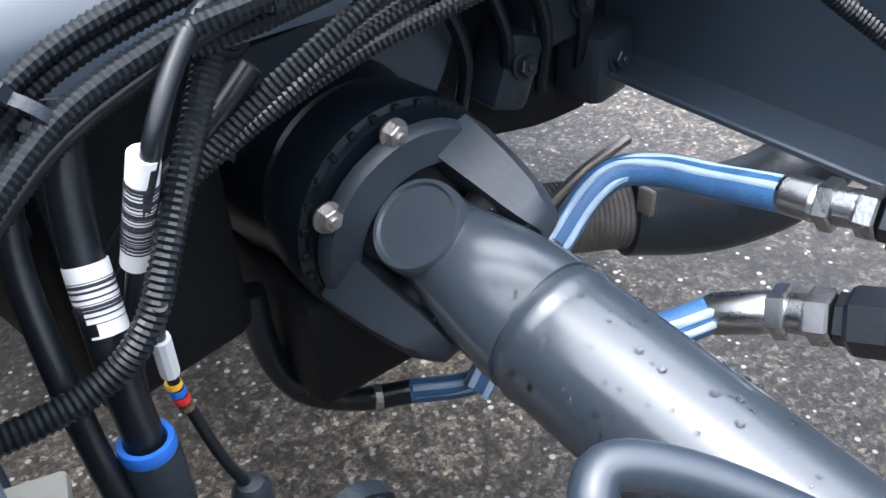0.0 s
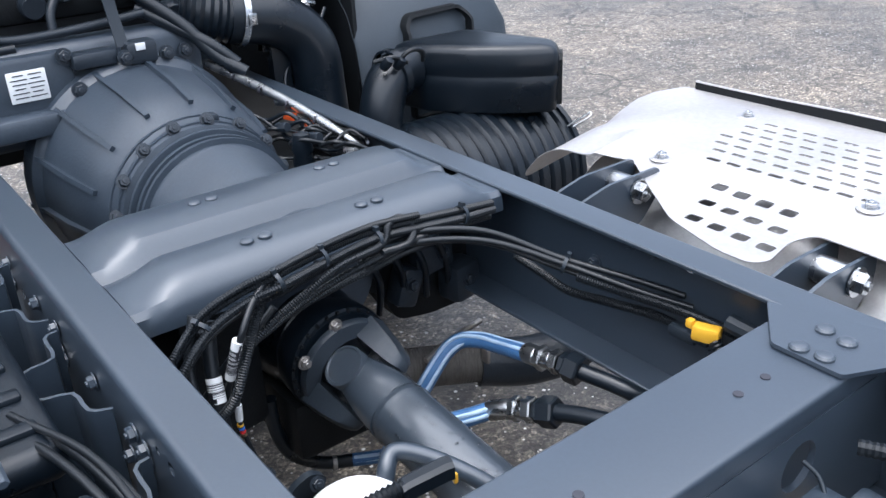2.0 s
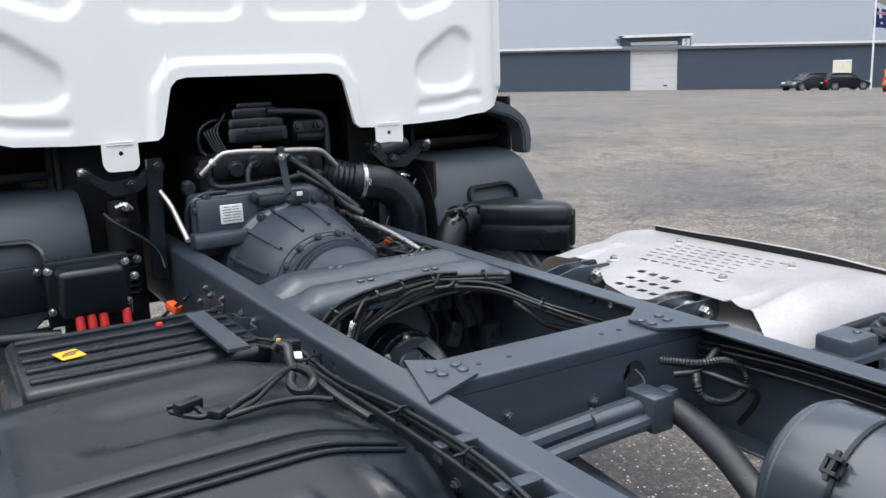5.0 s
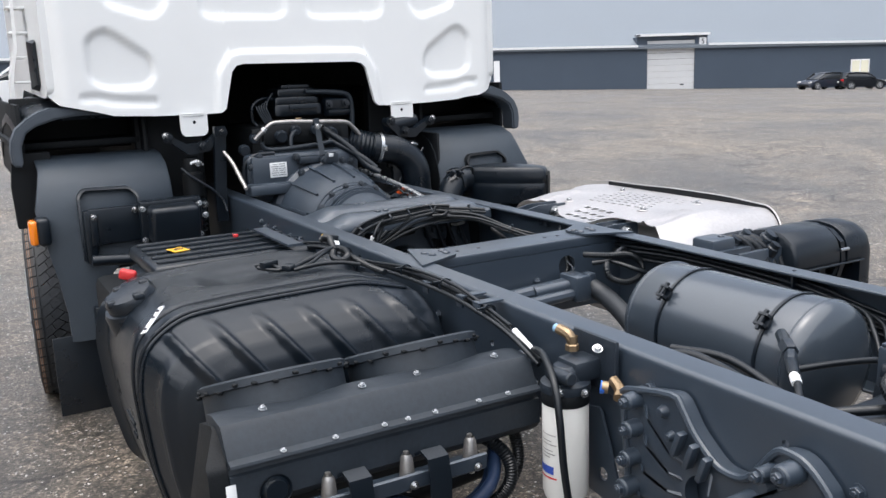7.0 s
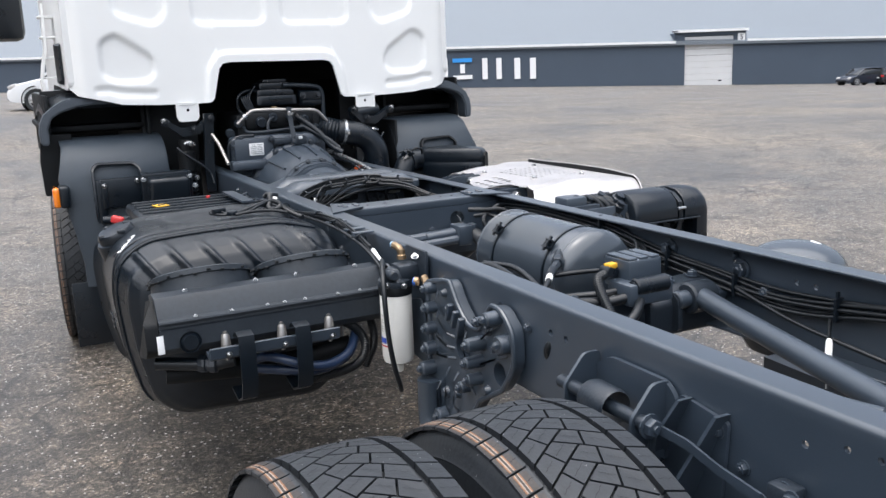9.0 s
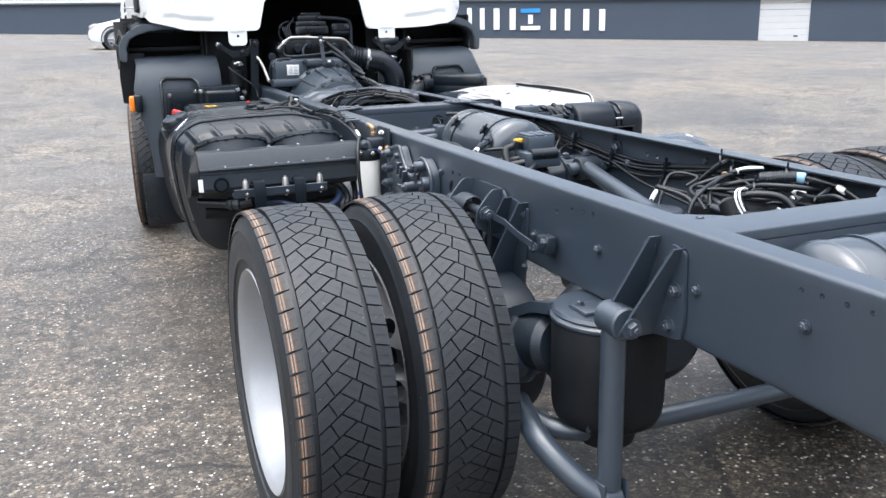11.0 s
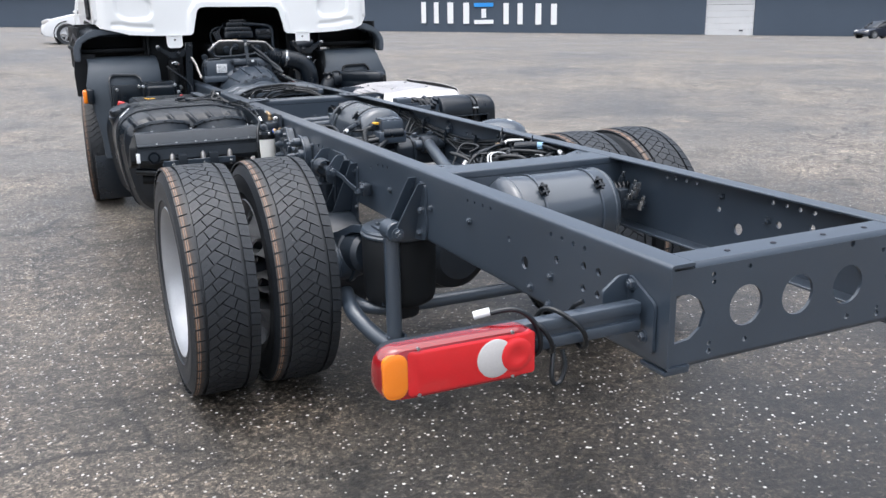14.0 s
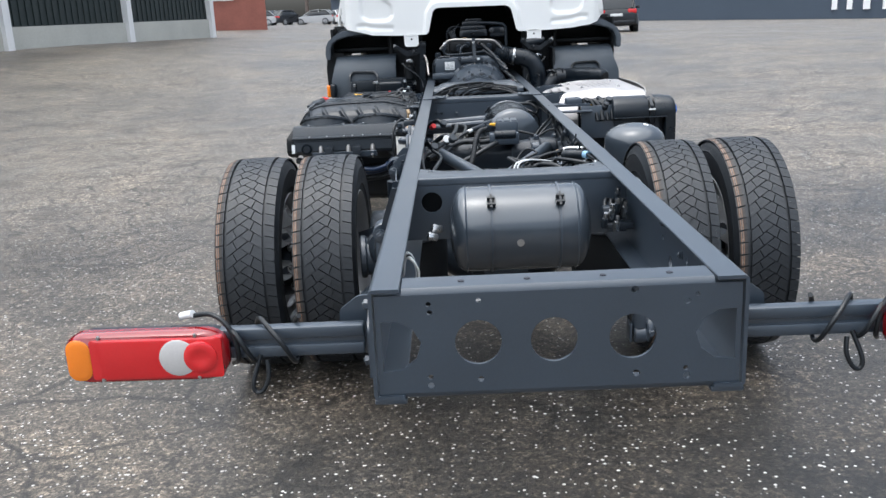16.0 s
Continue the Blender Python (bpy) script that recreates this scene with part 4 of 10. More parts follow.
for s in (-1, 1):
    bm = B()
    lathe(bm, [(0.0, 0), (0.20, 0), (0.205, 0.01), (0.205, 0.16), (0.19, 0.175), (0.0, 0.175)], (s * 0.575, AXR, WZ), (-s, 0, 0), 36)
    part("brake_drum", bm, CAST, axle)
    bm = B()
    lathe(bm, [(0, 0), (0.07, 0), (0.08, 0.02), (0.082, 0.06), (0.088, 0.065), (0.088, 0.075), (0.08, 0.08), (0.08, 0.15), (0.065, 0.17), (0, 0.17)], (s * 0.52, AXR - 0.20, WZ + 0.10), (-s * 0.3, -0.95, 0.1), 28)
    part("brake_chamber", bm, CAST, axle)
    bm = B()
    lathe(bm, [(0, 0), (0.082, 0), (0.090, 0.006), (0.090, 0.022), (0.080, 0.030), (0.080, 0.075), (0.092, 0.080), (0.092, 0.095), (0.080, 0.102), (0.074, 0.14), (0.05, 0.16), (0, 0.162)], (s * 0.610, 1.80, 0.532), (-s, 0.10, 0.0), 32)
    part("spring_brake", bm, PAINT, axle, "dark glossy spring brake cylinder")
    bm = B()
    loft(bm, [[(s * x - 0.045, y, z), (s * x + 0.045, y - 0.02, z), (s * x + 0.045, y - 0.02, z - 0.03), (s * x - 0.045, y, z - 0.03)] for x, y, z in ((0.585, 1.95, 0.600), (0.555, 1.88, 0.625), (0.515, 1.80, 0.652), (0.480, 1.73, 0.690), (0.465, 1.67, 0.70))])
    part("bellows_bracket", bm, PAINT, axle)
    # leaf arm over the axle, with its air bellows behind
    bm = B()
    rows = [((s * 0.45, 2.65, 0.62), 0.02), ((s * 0.45, 2.35, 0.60), 0.028), ((s * 0.45, 2.05, 0.585), 0.032), ((s * 0.45, 1.8, 0.56), 0.026), ((s * 0.45, 1.5, 0.44), 0.02)]
    loft(bm, [[(x + a * 0.042, y, z + b * t) for a, b in ((-1, -1), (1, -1), (1, 1), (-1, 1))] for (x, y, z), t in rows])
    part("spring_arm", bm, PAINT, axle)
    bm = B()
    cx, cy = s * 0.385, 1.585
    lathe(bm, [(0, 0), (0.11, 0), (0.128, 0.012), (0.136, 0.03), (0.140, 0.06), (0.1415, 0.15), (0.1415, 0.255), (0.134, 0.268), (0.10, 0.272), (0, 0.272)], (cx, cy, 0.405), n=44)
    bel = part("air_bellows", bm, DARK, truck, "black rubber air spring bellows")
    bm = B()
    lathe(bm, [(0.141, -0.006), (0.146, 0.0), (0.146, 0.006), (0.139, 0.012), (0.142, 0.018), (0.137, 0.026), (0.10, 0.030), (0.0, 0.030)], (cx, cy, 0.677), n=44)
    part("bellows_cap", bm, PAINT, bel)
    bm = B()
    box(bm, (cx + s * 0.06, cy - 0.02, 0.711), (0.09, 0.08, 0.010), 0.004)
    part("cap_plate", bm, PAINT, bel)
    bm = B()
    lathe(bm, [(0, 0), (0.07, 0), (0.075, 0.02), (0.075, 0.06)], (cx, cy, 0.35), n=32)
    part("bellows_piston", bm, DARK, bel)
    bolts(bel, [(cx + s * 0.04, cy - 0.04, 0.716), (cx + s * 0.085, cy + 0.0, 0.716)], (0, 0, 1), 0.009)

# ---- lights on their arms ----
BEZEL = lens("dark_red_bezel", (0.22, 0.006, 0.009))


def rear_lamp(s):
    """The lamp cluster and its arm on the rail's end; s: -1 for the left one."""
    arm = group("lamp_arm", (s * 0.42, 0.09, 0.82), truck, "dark steel lamp bracket arm")
    bm = B()
    outline = soften([(0.04, 0.74), (0.17, 0.76), (0.16, 0.89), (0.13, 0.905), (0.04, 0.86)], 0.012)
    prism(bm, outline, [ring2(0.12, 0.87, 0.006), ring2(0.1, 0.78, 0.006)], lambda u, v, w: (s * (0.397 + w), u, v), 0.008)
    prism(bm, soften([(0.40, 0.905), (0.43, 0.905), (0.475, 0.872), (0.475, 0.79), (0.40, 0.76)], 0.01), [], lambda u, v, w: (s * u, 0.135 + w, v), 0.008)
    part("mounting_plate", bm, PAINT, arm)
    bolts(arm, [(s * 0.405, 0.12, 0.888), (s * 0.405, 0.075, 0.775)], (s, 0, 0), 0.011)
    for z in (0.846, 0.806):
        bm = B()
        box(bm, (s * 0.575, 0.085, z), (0.32, 0.036, 0.028), 0.006)
        part("arm_tube", bm, PAINT, arm)
    bm = B()
    box(bm, (s * 0.575, 0.085, 0.826), (0.32, 0.02, 0.03), 0.002)
    part("web", bm, PAINT, arm)
    lamp = group("tail_lamp", (s * 0.895, 0.07, 0.83), truck, "red, amber and clear tail lamp cluster with black back")
    tilt = math.radians(-2.0 if s < 0 else -2.0)

    def put(u, v, w):
        """u along the lamp outwards from its inner end, v up, w back from the glass."""
        return (s * (0.712 + u), 0.030 + w, 0.818 + v + u * math.tan(tilt) * -0.3)

    def shell(u0, u1, v0, v1, w0, w1, r, name, m, parent, label="", dome=0.008):
        bm = B()
        o = round2(u0, v0, u1, v1, r, 6)
        cu, cv = (u0 + u1) / 2, (v0 + v1) / 2
        k = lambda f: [((u - cu) * f + cu, (v - cv) * f + cv) for u, v in o]
        ins = 1 - 0.012 / max(0.03, min(u1 - u0, v1 - v0))
        loft(bm, [[put(u, v, w1) for u, v in o], [put(u, v, w0 + dome) for u, v in o], [put(u, v, w0 + dome * 0.3) for u, v in k((1 + ins) / 2)], [put(u, v, w0) for u, v in k(ins)]])
        return part(name, bm, m, parent, label, smooth=50)

    shell(0.004, 0.336, -0.052, 0.046, 0.02, 0.068, 0.036, "housing", BLACK, lamp, "black plastic lamp housing", dome=0.004)
    shell(-0.004, 0.352, -0.060, 0.053, -0.001, 0.036, 0.046, "bezel", BEZEL, lamp, "dark red transparent bezel", dome=0.016)
    shell(0.006, 0.290, -0.050, 0.042, -0.005, 0.02, 0.008, "red_lens", RED_LENS, lamp, "red tail lamp lens", dome=0.003)
    shell(0.2905, 0.342, -0.050, 0.042, -0.005, 0.02, 0.022, "amber_lens", AMBER_LENS, lamp, "amber turn signal lens", dome=0.003)
    bm = B()
    lathe(bm, [(0.041, 0.004), (0.041, -0.006), (0.036, -0.0085), (0, -0.009)], put(0.100, -0.002, 0), (0, 1, 0), 32)
    part("reversing_lens", bm, CLEAR_LENS, lamp, "clear round reversing lamp lens")
    bm = B()
    lathe(bm, [(0.036, 0.004), (0.036, -0.0085), (0.03, -0.0115), (0.018, -0.0125), (0.016, -0.0115), (0, -0.012)], put(0.052, -0.001, 0), (0, 1, 0), 28)
    part("round_lens", bm, RED_LENS, lamp, "round red lens")
    for u in (0.06, 0.268):
        for v in (-0.049, 0.047):
            bm = B()
            lathe(bm, [(0.004, 0.004), (0.004, -0.001), (0, -0.0015)], put(u, v, -0.004), (0, 1, 0), 8)
            part("screw", bm, STEEL, lamp)
    cab_ = group("lamp_cable", (s * 0.7, 0.09, 0.83), truck, "black lamp cable wound round the arm")
    bm = B()
    pts = [(0.80, 0.10, 0.885), (0.74, 0.07, 0.895), (0.70, 0.055, 0.86), (0.69, 0.055, 0.80), (0.715, 0.10, 0.77)]
    tube(bm, [(s * x, y, z) for x, y, z in pts], 0.0058)
    turns = [(0.70 - 0.085 * a / (2 * math.pi) - 0.02 * math.sin(a), 0.083 - 0.040 * math.sin(a + 0.7), 0.828 + (0.046 + 0.006 * math.sin(1.7 * a)) * math.cos(a + 0.7)) for a in (2 * math.pi * k / 14 for k in range(27))]
    tube(bm, [(s * x, y, z) for x, y, z in turns], 0.0055, per=3)
    tube(bm, [(s * x, y, z) for x, y, z in [(0.63, 0.06, 0.79), (0.628, 0.05, 0.755), (0.642, 0.045, 0.725), (0.658, 0.046, 0.722), (0.662, 0.05, 0.745), (0.645, 0.07, 0.80)]], 0.0055)
    part("cable", bm, HOSE, cab_)
    bm = B()
    tube(bm, [(s * 0.82, 0.105, 0.884), (s * 0.79, 0.09, 0.893)], 0.009)
    part("cable_tag", bm, PAPER, cab_, "white cable tag")


for s in (-1, 1):
    rear_lamp(s)

# ---- air tanks ----
def air_tank(p, axis, L, r, straps, label, strap_paint=None):
    """A welded tank with domed ends, centred on p."""
    ax = Vector(axis)
    ob = group("air_tank", p, truck, label)
    h = L / 2
    bm = B()
    prof = [(0, -h)] + [(r * math.sin(radians(a)), -h + 0.05 - 0.05 * math.cos(radians(a))) for a in (15, 30, 45, 60, 75, 90)]
    prof += [(r, -h * 0.4), (r, h * 0.4)] + [(rr, -hh_) for rr, hh_ in prof[::-1]]
    lathe(bm, prof, p, axis, 48)
    part("shell", bm, GLOSSP, ob)
    for e in (-h + 0.055, h - 0.055):
        bm = B()
        lathe(bm, [(r, e - 0.003), (r + 0.0025, e), (r, e + 0.003)], p, axis, 48)
        part("weld_seam", bm, PAINT, ob)
    for k, out in straps:
        bm = B()
        lathe(bm, [(r + 0.001, k - 0.004), (r + 0.004, k - 0.004), (r + 0.004, k + 0.004), (r + 0.001, k + 0.004)], p, axis, 48)
        part("strap", bm, strap_paint or BLACK, ob)
        q = Vector(p) + ax * k + Vector(out).normalized() * (r + 0.008)
        m = frame_to(out, axis)
        bm = B()
        for a, b, c, sx, sy, sz in ((0, 0, 0, 0.030, 0.026, 0.006), (-0.012, 0, 0.008, 0.006, 0.026, 0.02), (0.012, 0, 0.008, 0.006, 0.026, 0.02), (0, 0, 0.012, 0.05, 0.008, 0.008), (0.0, 0.012, 0.006, 0.02, 0.006, 0.016)):
            g = bmesh.ops.create_cube(bm, size=1, matrix=Matrix.Translation(q) @ m.to_4x4() @ Matrix.Translation((a, b, c)) @ Matrix.Diagonal((sx, sy, sz, 1)))
        part("strap_clamp", bm, BLACK, ob)
    return ob


air_tank((0.008, 1.125, 0.80), (1, 0, 0), 0.47, 0.142, [(-0.098, (0, -0.8, 0.82)), (0.123, (0, -0.8, 0.82))], "dark grey steel air tank lying across the frame", PAINT)
air_tank((0.13, 3.31, 0.83), (0, 1, 0), 0.58, 0.145, [(0.131, (-0.75, 0, 0.66)), (-0.169, (-0.75, 0, 0.66))], "dark grey steel air tank lying along the frame")
dome = group("air_tank", (0.747, 2.85, 0.75), truck, "upright dark grey air tank with domed top outside the frame")
bm = B()
lathe(bm, [(0, 0.915), (0.05, 0.911), (0.09, 0.901), (0.12, 0.886), (0.142, 0.866), (0.153, 0.842), (0.156, 0.815), (0.156, 0.60), (0.14, 0.57), (0, 0.56)], (0.747, 2.85, -0.014), n=44)
part("shell", bm, GLOSSP, dome)
bm = B()
lathe(bm, [(0.020, 0), (0.018, 0.003), (0, 0.0035)], (0.804, 2.82, 0.891), (0.35, -0.15, 1), 16)
part("pale_cap", bm, PAPER, dome, "pale round cap")
bm = B()
lathe(bm, [(0.012, 0.0), (0.012, 0.002), (0, 0.002)], (0.0, 0.9835, 0.782), (0, -1, 0.1), 16)
part("tank_plug", bm, PIPE, truck, "dull round plug")

# ---- cab ----
CY = 5.82
cabx = 1.085
BOT = [(-1.085, 1.43), (-1.05, 1.392), (-0.98, 1.375), (-0.90, 1.355), (-0.84, 1.338), (-0.67, 1.328), (-0.455, 1.324), (-0.385, 1.328), (-0.366, 1.345), (-0.348, 1.42), (-0.327, 1.505), (-0.305, 1.53), (-0.27, 1.538),
       (0.27, 1.533), (0.305, 1.525), (0.327, 1.50), (0.348, 1.415), (0.366, 1.338), (0.385, 1.322), (0.455, 1.316), (0.67, 1.320), (0.84, 1.328), (0.90, 1.338), (0.98, 1.345), (1.05, 1.372), (1.085, 1.42)]


def bottom(x):
    for (a, za), (b, zb) in zip(BOT, BOT[1:]):
        if a <= x <= b:
            return za + (zb - za) * (x - a) / (b - a)
    return BOT[-1][1]


def inside(poly, x, z):
    """Signed distance to a closed outline; positive inside."""
    d, c, n = 9.0, False, len(poly)
    for i in range(n):
        (ax, az), (bx, bz) = poly[i], poly[(i + 1) % n]
        vx, vz = bx - ax, bz - az
        t = max(0, min(1, ((x - ax) * vx + (z - az) * vz) / (vx * vx + vz * vz + 1e-12)))
        d = min(d, math.hypot(x - ax - t * vx, z - az - t * vz))
        if (az > z) != (bz > z) and x < (bx - ax) * (z - az) / (bz - az) + ax:
            c = not c
    return d if c else -d


PRESS = []
for s in (-1, 1):
    PRESS.append((soften([(s * 0.925, 1.655), (s * 0.845, 1.70), (s * 0.665, 1.575), (s * 0.66, 1.49), (s * 0.70, 1.455), (s * 0.86, 1.452), (s * 0.92, 1.49)], 0.04), 0.020))
    PRESS.append((soften([(s * 0.44, 1.745), (s * 0.05, 1.742), (s * 0.05, 2.25), (s * 0.44, 2.25)], 0.06), 0.020))
    PRESS.append((soften([(s * 0.84, 1.80), (s * 0.64, 1.74), (s * 0.58, 1.80), (s * 0.58, 2.2), (s * 0.86, 2.2)], 0.05), 0.020))
    PRESS.append((soften([(s * 0.965, 1.402), (s * 0.90, 1.405), (s * 0.85, 1.385), (s * 0.66, 1.375), (s * 0.66, 1.40), (s * 0.80, 1.412), (s * 0.88, 1.43), (s * 0.965, 1.428)], 0.01), 0.012))
TUN = [(-0.41, 1.30), (-0.385, 1.50), (-0.34, 1.575), (-0.28, 1.592), (0.28, 1.588), (0.34, 1.57), (0.385, 1.49), (0.41, 1.29)]


def dent(x, z):
    d = 0.0
    for poly, k in PRESS:
        d += k * step(-0.012, 0.012, inside(poly, x, z))
    d -= 0.020 * step(-0.012, 0.010, inside(TUN, x, z))
    return d


cab = group("cab", (0, 6.6, 1.4), truck, "white painted truck cab with pressed rear wall")
xs_ = sorted({round(x, 4) for x in list(np.linspace(-cabx, cabx, 175)) + [b[0] for b in BOT]})
zt = [k / 46 for k in range(47)]
bm = B()
grid = []
for x in xs_:
    zb = bottom(x)
    col = []
    for t in zt:
        z = zb + (1.98 - zb) * t
        e = step(0.985, 1.085, abs(x)) * 0.05
        col.append(bm.verts.new((x, CY + dent(x, z) + e * e * 18, z)))
    col.append(bm.verts.new((x, CY + step(0.985, 1.085, abs(x)) ** 2 * 0.045, 2.85)))
    grid.append(col)
for a, b in zip(grid, grid[1:]):
    for i in range(len(a) - 1):
        bm.faces.new((a[i], b[i], b[i + 1], a[i + 1]))
bm.normal_update()
bmesh.ops.solidify(bm, geom=bm.faces[:], thickness=0.02)
bmesh.ops.recalc_face_normals(bm, faces=bm.faces)
part("rear_wall", bm, WHITE, cab, "white rear cab wall with pressed recesses", smooth=60)
for s in (-1, 1):
    bm = B()
    prism(bm, soften([(CY + 0.03, 1.43), (CY + 0.03, 2.85), (7.35, 2.85), (7.55, 2.2), (7.6, 1.15), (7.25, 1.1), (7.15, 1.38), (6.95, 1.45), (6.0, 1.42)], 0.04), [], lambda u, v, w: (s * (1.088 - w), u, v), 0.05)
    part("side_wall", bm, WHITE, cab)
bm = B()
box(bm, (0, 6.68, 2.88), (2.16, 1.75, 0.08), 0.03)
part("roof_panel", bm, WHITE, cab)
bm = B()
box(bm, (0, 7.56, 1.7), (2.14, 0.06, 2.2), 0.02)
part("front_wall", bm, WHITE, cab)
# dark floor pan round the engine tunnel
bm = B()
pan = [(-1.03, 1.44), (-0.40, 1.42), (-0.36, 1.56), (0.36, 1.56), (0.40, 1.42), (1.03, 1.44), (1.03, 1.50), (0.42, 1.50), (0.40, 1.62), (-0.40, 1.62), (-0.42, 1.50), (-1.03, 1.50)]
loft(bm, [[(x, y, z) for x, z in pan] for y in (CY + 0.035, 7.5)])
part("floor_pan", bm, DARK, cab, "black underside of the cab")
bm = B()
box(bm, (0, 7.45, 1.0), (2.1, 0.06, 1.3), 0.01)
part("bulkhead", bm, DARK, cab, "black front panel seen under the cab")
for s in (-1, 1):
    bm = B()
    o = soften([(s * 0.455, 1.335), (s * 0.575, 1.335), (s * 0.575, 1.255), (s * 0.56, 1.232), (s * 0.47, 1.232), (s * 0.455, 1.25)], 0.012)
    prism(bm, o, [ring2(s * 0.513, 1.293, 0.008)], lambda u, v, w: (u, CY - 0.016 + w, v), 0.006)
    tab = part("lift_tab", bm, WHITE, cab, "white steel tab with a hole")
    bm = B()
    for z in (1.323, 1.331):
        box(bm, (s * 0.515, CY - 0.018, z), (0.09, 0.006, 0.004), 0.0015)
    part("tab_fold", bm, WHITE, tab)
for s in (-1, 1):
    bm = B()
    loft(bm, [[(s * (1.09 + a), y, z) for a, z in ((0, z0), (d, z0 + 0.01), (d, z1 - 0.01), (0, z1))] for y, z0, z1, d in ((6.05, 1.47, 1.66, 0.012), (6.13, 1.45, 1.67, 0.03), (6.2, 1.45, 1.67, 0.02))])
    part("door_handle", bm, BLACK, cab, "black door handle")
    for k in range(5):
        bm = B()
        box(bm, (s * 1.125, 6.42, 1.38 + k * 0.11), (0.08, 0.12, 0.012), 0.003)
        part("side_fin", bm, WHITE, cab)
    bm = B()
    loft(bm, [[(s * x, y, z) for x, y in ((xo - 0.014, 6.35), (xo, 6.352), (xo, 6.488), (xo - 0.014, 6.49))] for xo, z in ((1.178, 1.31), (1.187, 1.36), (1.186, 1.48), (1.172, 1.56), (1.152, 1.64), (1.146, 1.89))])
    part("side_deflector", bm, WHITE, cab)
bm = B()
box(bm, (-1.31, 7.25, 1.95), (0.22, 0.16, 0.45), 0.05)
part("mirror", bm, BLACK, cab, "black wing mirror")
bm = B()
tube(bm, [(-1.10, 7.3, 2.05), (-1.25, 7.28, 2.1)], 0.02)
part("mirror_arm", bm, BLACK, cab)

# ---- front wings and mudguards ----
GUARDP = mat("grained_guard_plastic", (0.0310, 0.0420, 0.0550), 0.55, var=0.15, scale=6, fine=400, bump=0.25)
LIPG = mat("grained_grey_plastic", (0.060, 0.073, 0.090), 0.6, var=0.12, scale=8, fine=300, bump=0.3)
for s in (-1, 1):
    wing = group("front_wing", (s * 1.05, 6.0, 1.2), truck, "black plastic wheel arch under the cab")
    bm = B()
    rows = []
    for y, z in ((5.935, 1.345), (6.05, 1.365), (6.3, 1.40), (6.55, 1.41), (6.9, 1.36), (7.15, 1.2)):
        rows.append([(s * 0.72, y + 0.02, z + 0.01), (s * 1.11, y, z + 0.012), (s * 1.175, y + 0.004, z - 0.012), (s * 1.210, y + 0.012, z - 0.06), (s * 1.215, y + 0.012, z - 0.10),
                     (s * 1.20, y + 0.02, z - 0.10), (s * 1.165, y + 0.02, z - 0.05), (s * 1.10, y + 0.03, z - 0.02), (s * 0.72, y + 0.04, z - 0.02)])
    loft(bm, rows)
    part("arch", bm, BLACK, wing, smooth=50)
    bm = B()
    o = [(0.72, 1.375), (0.98, 1.376), (1.085, 1.384), (1.135, 1.367), (1.178, 1.342), (1.222, 1.305), (1.246, 1.258), (1.253, 1.21), (1.249, 1.163), (1.24, 1.152), (1.218, 1.150), (1.209, 1.165), (1.208, 1.235), (1.187, 1.284), (1.144, 1.312), (1.06, 1.337), (0.98, 1.346), (0.72, 1.346)]
    prism(bm, [(s * u, v) for u, v in o], [], lambda u, v, w: (u, 5.85 + w, v), 0.10)
    bmesh.ops.bevel(bm, geom=[e for e in bm.edges if all(abs(v.co.y - 5.85) < 1e-5 for v in e.verts) and abs(e.calc_face_angle(0)) > 1], offset=0.008, segments=2, affect="EDGES")
    part("arch_lip", bm, LIPG, wing, "dark grey moulded arch lip", smooth=45)
    # near-black liners; back and outer ones are added so the open arch looks shaded
    for name, c, size in (("liner_top", (0.97, 6.62, 1.22), (0.52, 1.2, 0.03)), ("liner_inner", (0.70, 6.6, 1.1), (0.02, 1.3, 0.55)), ("liner_outer", (1.200, 6.62, 1.22), (0.02, 1.34, 0.36)), ("dark_backing", (0.96, 6.25, 1.30), (0.50, 0.02, 0.24))):
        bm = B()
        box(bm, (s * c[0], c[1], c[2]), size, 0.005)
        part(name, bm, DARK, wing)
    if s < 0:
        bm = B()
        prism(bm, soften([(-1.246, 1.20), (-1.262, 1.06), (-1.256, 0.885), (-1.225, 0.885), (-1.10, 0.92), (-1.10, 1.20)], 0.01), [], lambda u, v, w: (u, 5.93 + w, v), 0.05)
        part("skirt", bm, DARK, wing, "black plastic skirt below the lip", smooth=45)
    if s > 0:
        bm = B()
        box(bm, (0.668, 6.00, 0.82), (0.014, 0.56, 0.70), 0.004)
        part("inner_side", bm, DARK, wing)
    # mudguard behind the wheel
    guard = group("mudguard", (s * 0.93, 5.72, 0.8), truck, "dark grey plastic mudguard behind the front wheel")
    bm = B()
    prof = [(6.15, 1.165), (6.0, 1.175), (5.88, 1.165), (5.79, 1.13), (5.735, 1.07), (5.70, 0.98), (5.68, 0.85), (5.67, 0.70), (5.665, 0.55), (5.665, 0.43)]
    rows = []
    for y, z in prof:
        xo = 1.165 + 0.035 * step(1.12, 1.0, z) * step(0.80, 0.92, z) - 0.04 * step(0.85, 0.5, z)
        xi = 0.655 + 0.02 * step(1.0, 0.8, z) + 0.26 * step(0.88, 0.80, z)
        if s > 0:
            xo, xi = 1.17 + 0.04 * step(1.1, 0.95, z), 0.66
        rows.append([(s * xi, y + 0.012, z), (s * (xi + 0.01), y, z), (s * (xo - 0.03), y, z), (s * xo, y + 0.02, z), (s * xo, y + 0.05, z), (s * (xo - 0.01), y + 0.05, z), (s * (xo - 0.035), y + 0.02, z), (s * (xi + 0.01), y + 0.018, z)])
    loft(bm, rows)
    part("shell", bm, GUARDP, guard, smooth=50)
    bm = B()
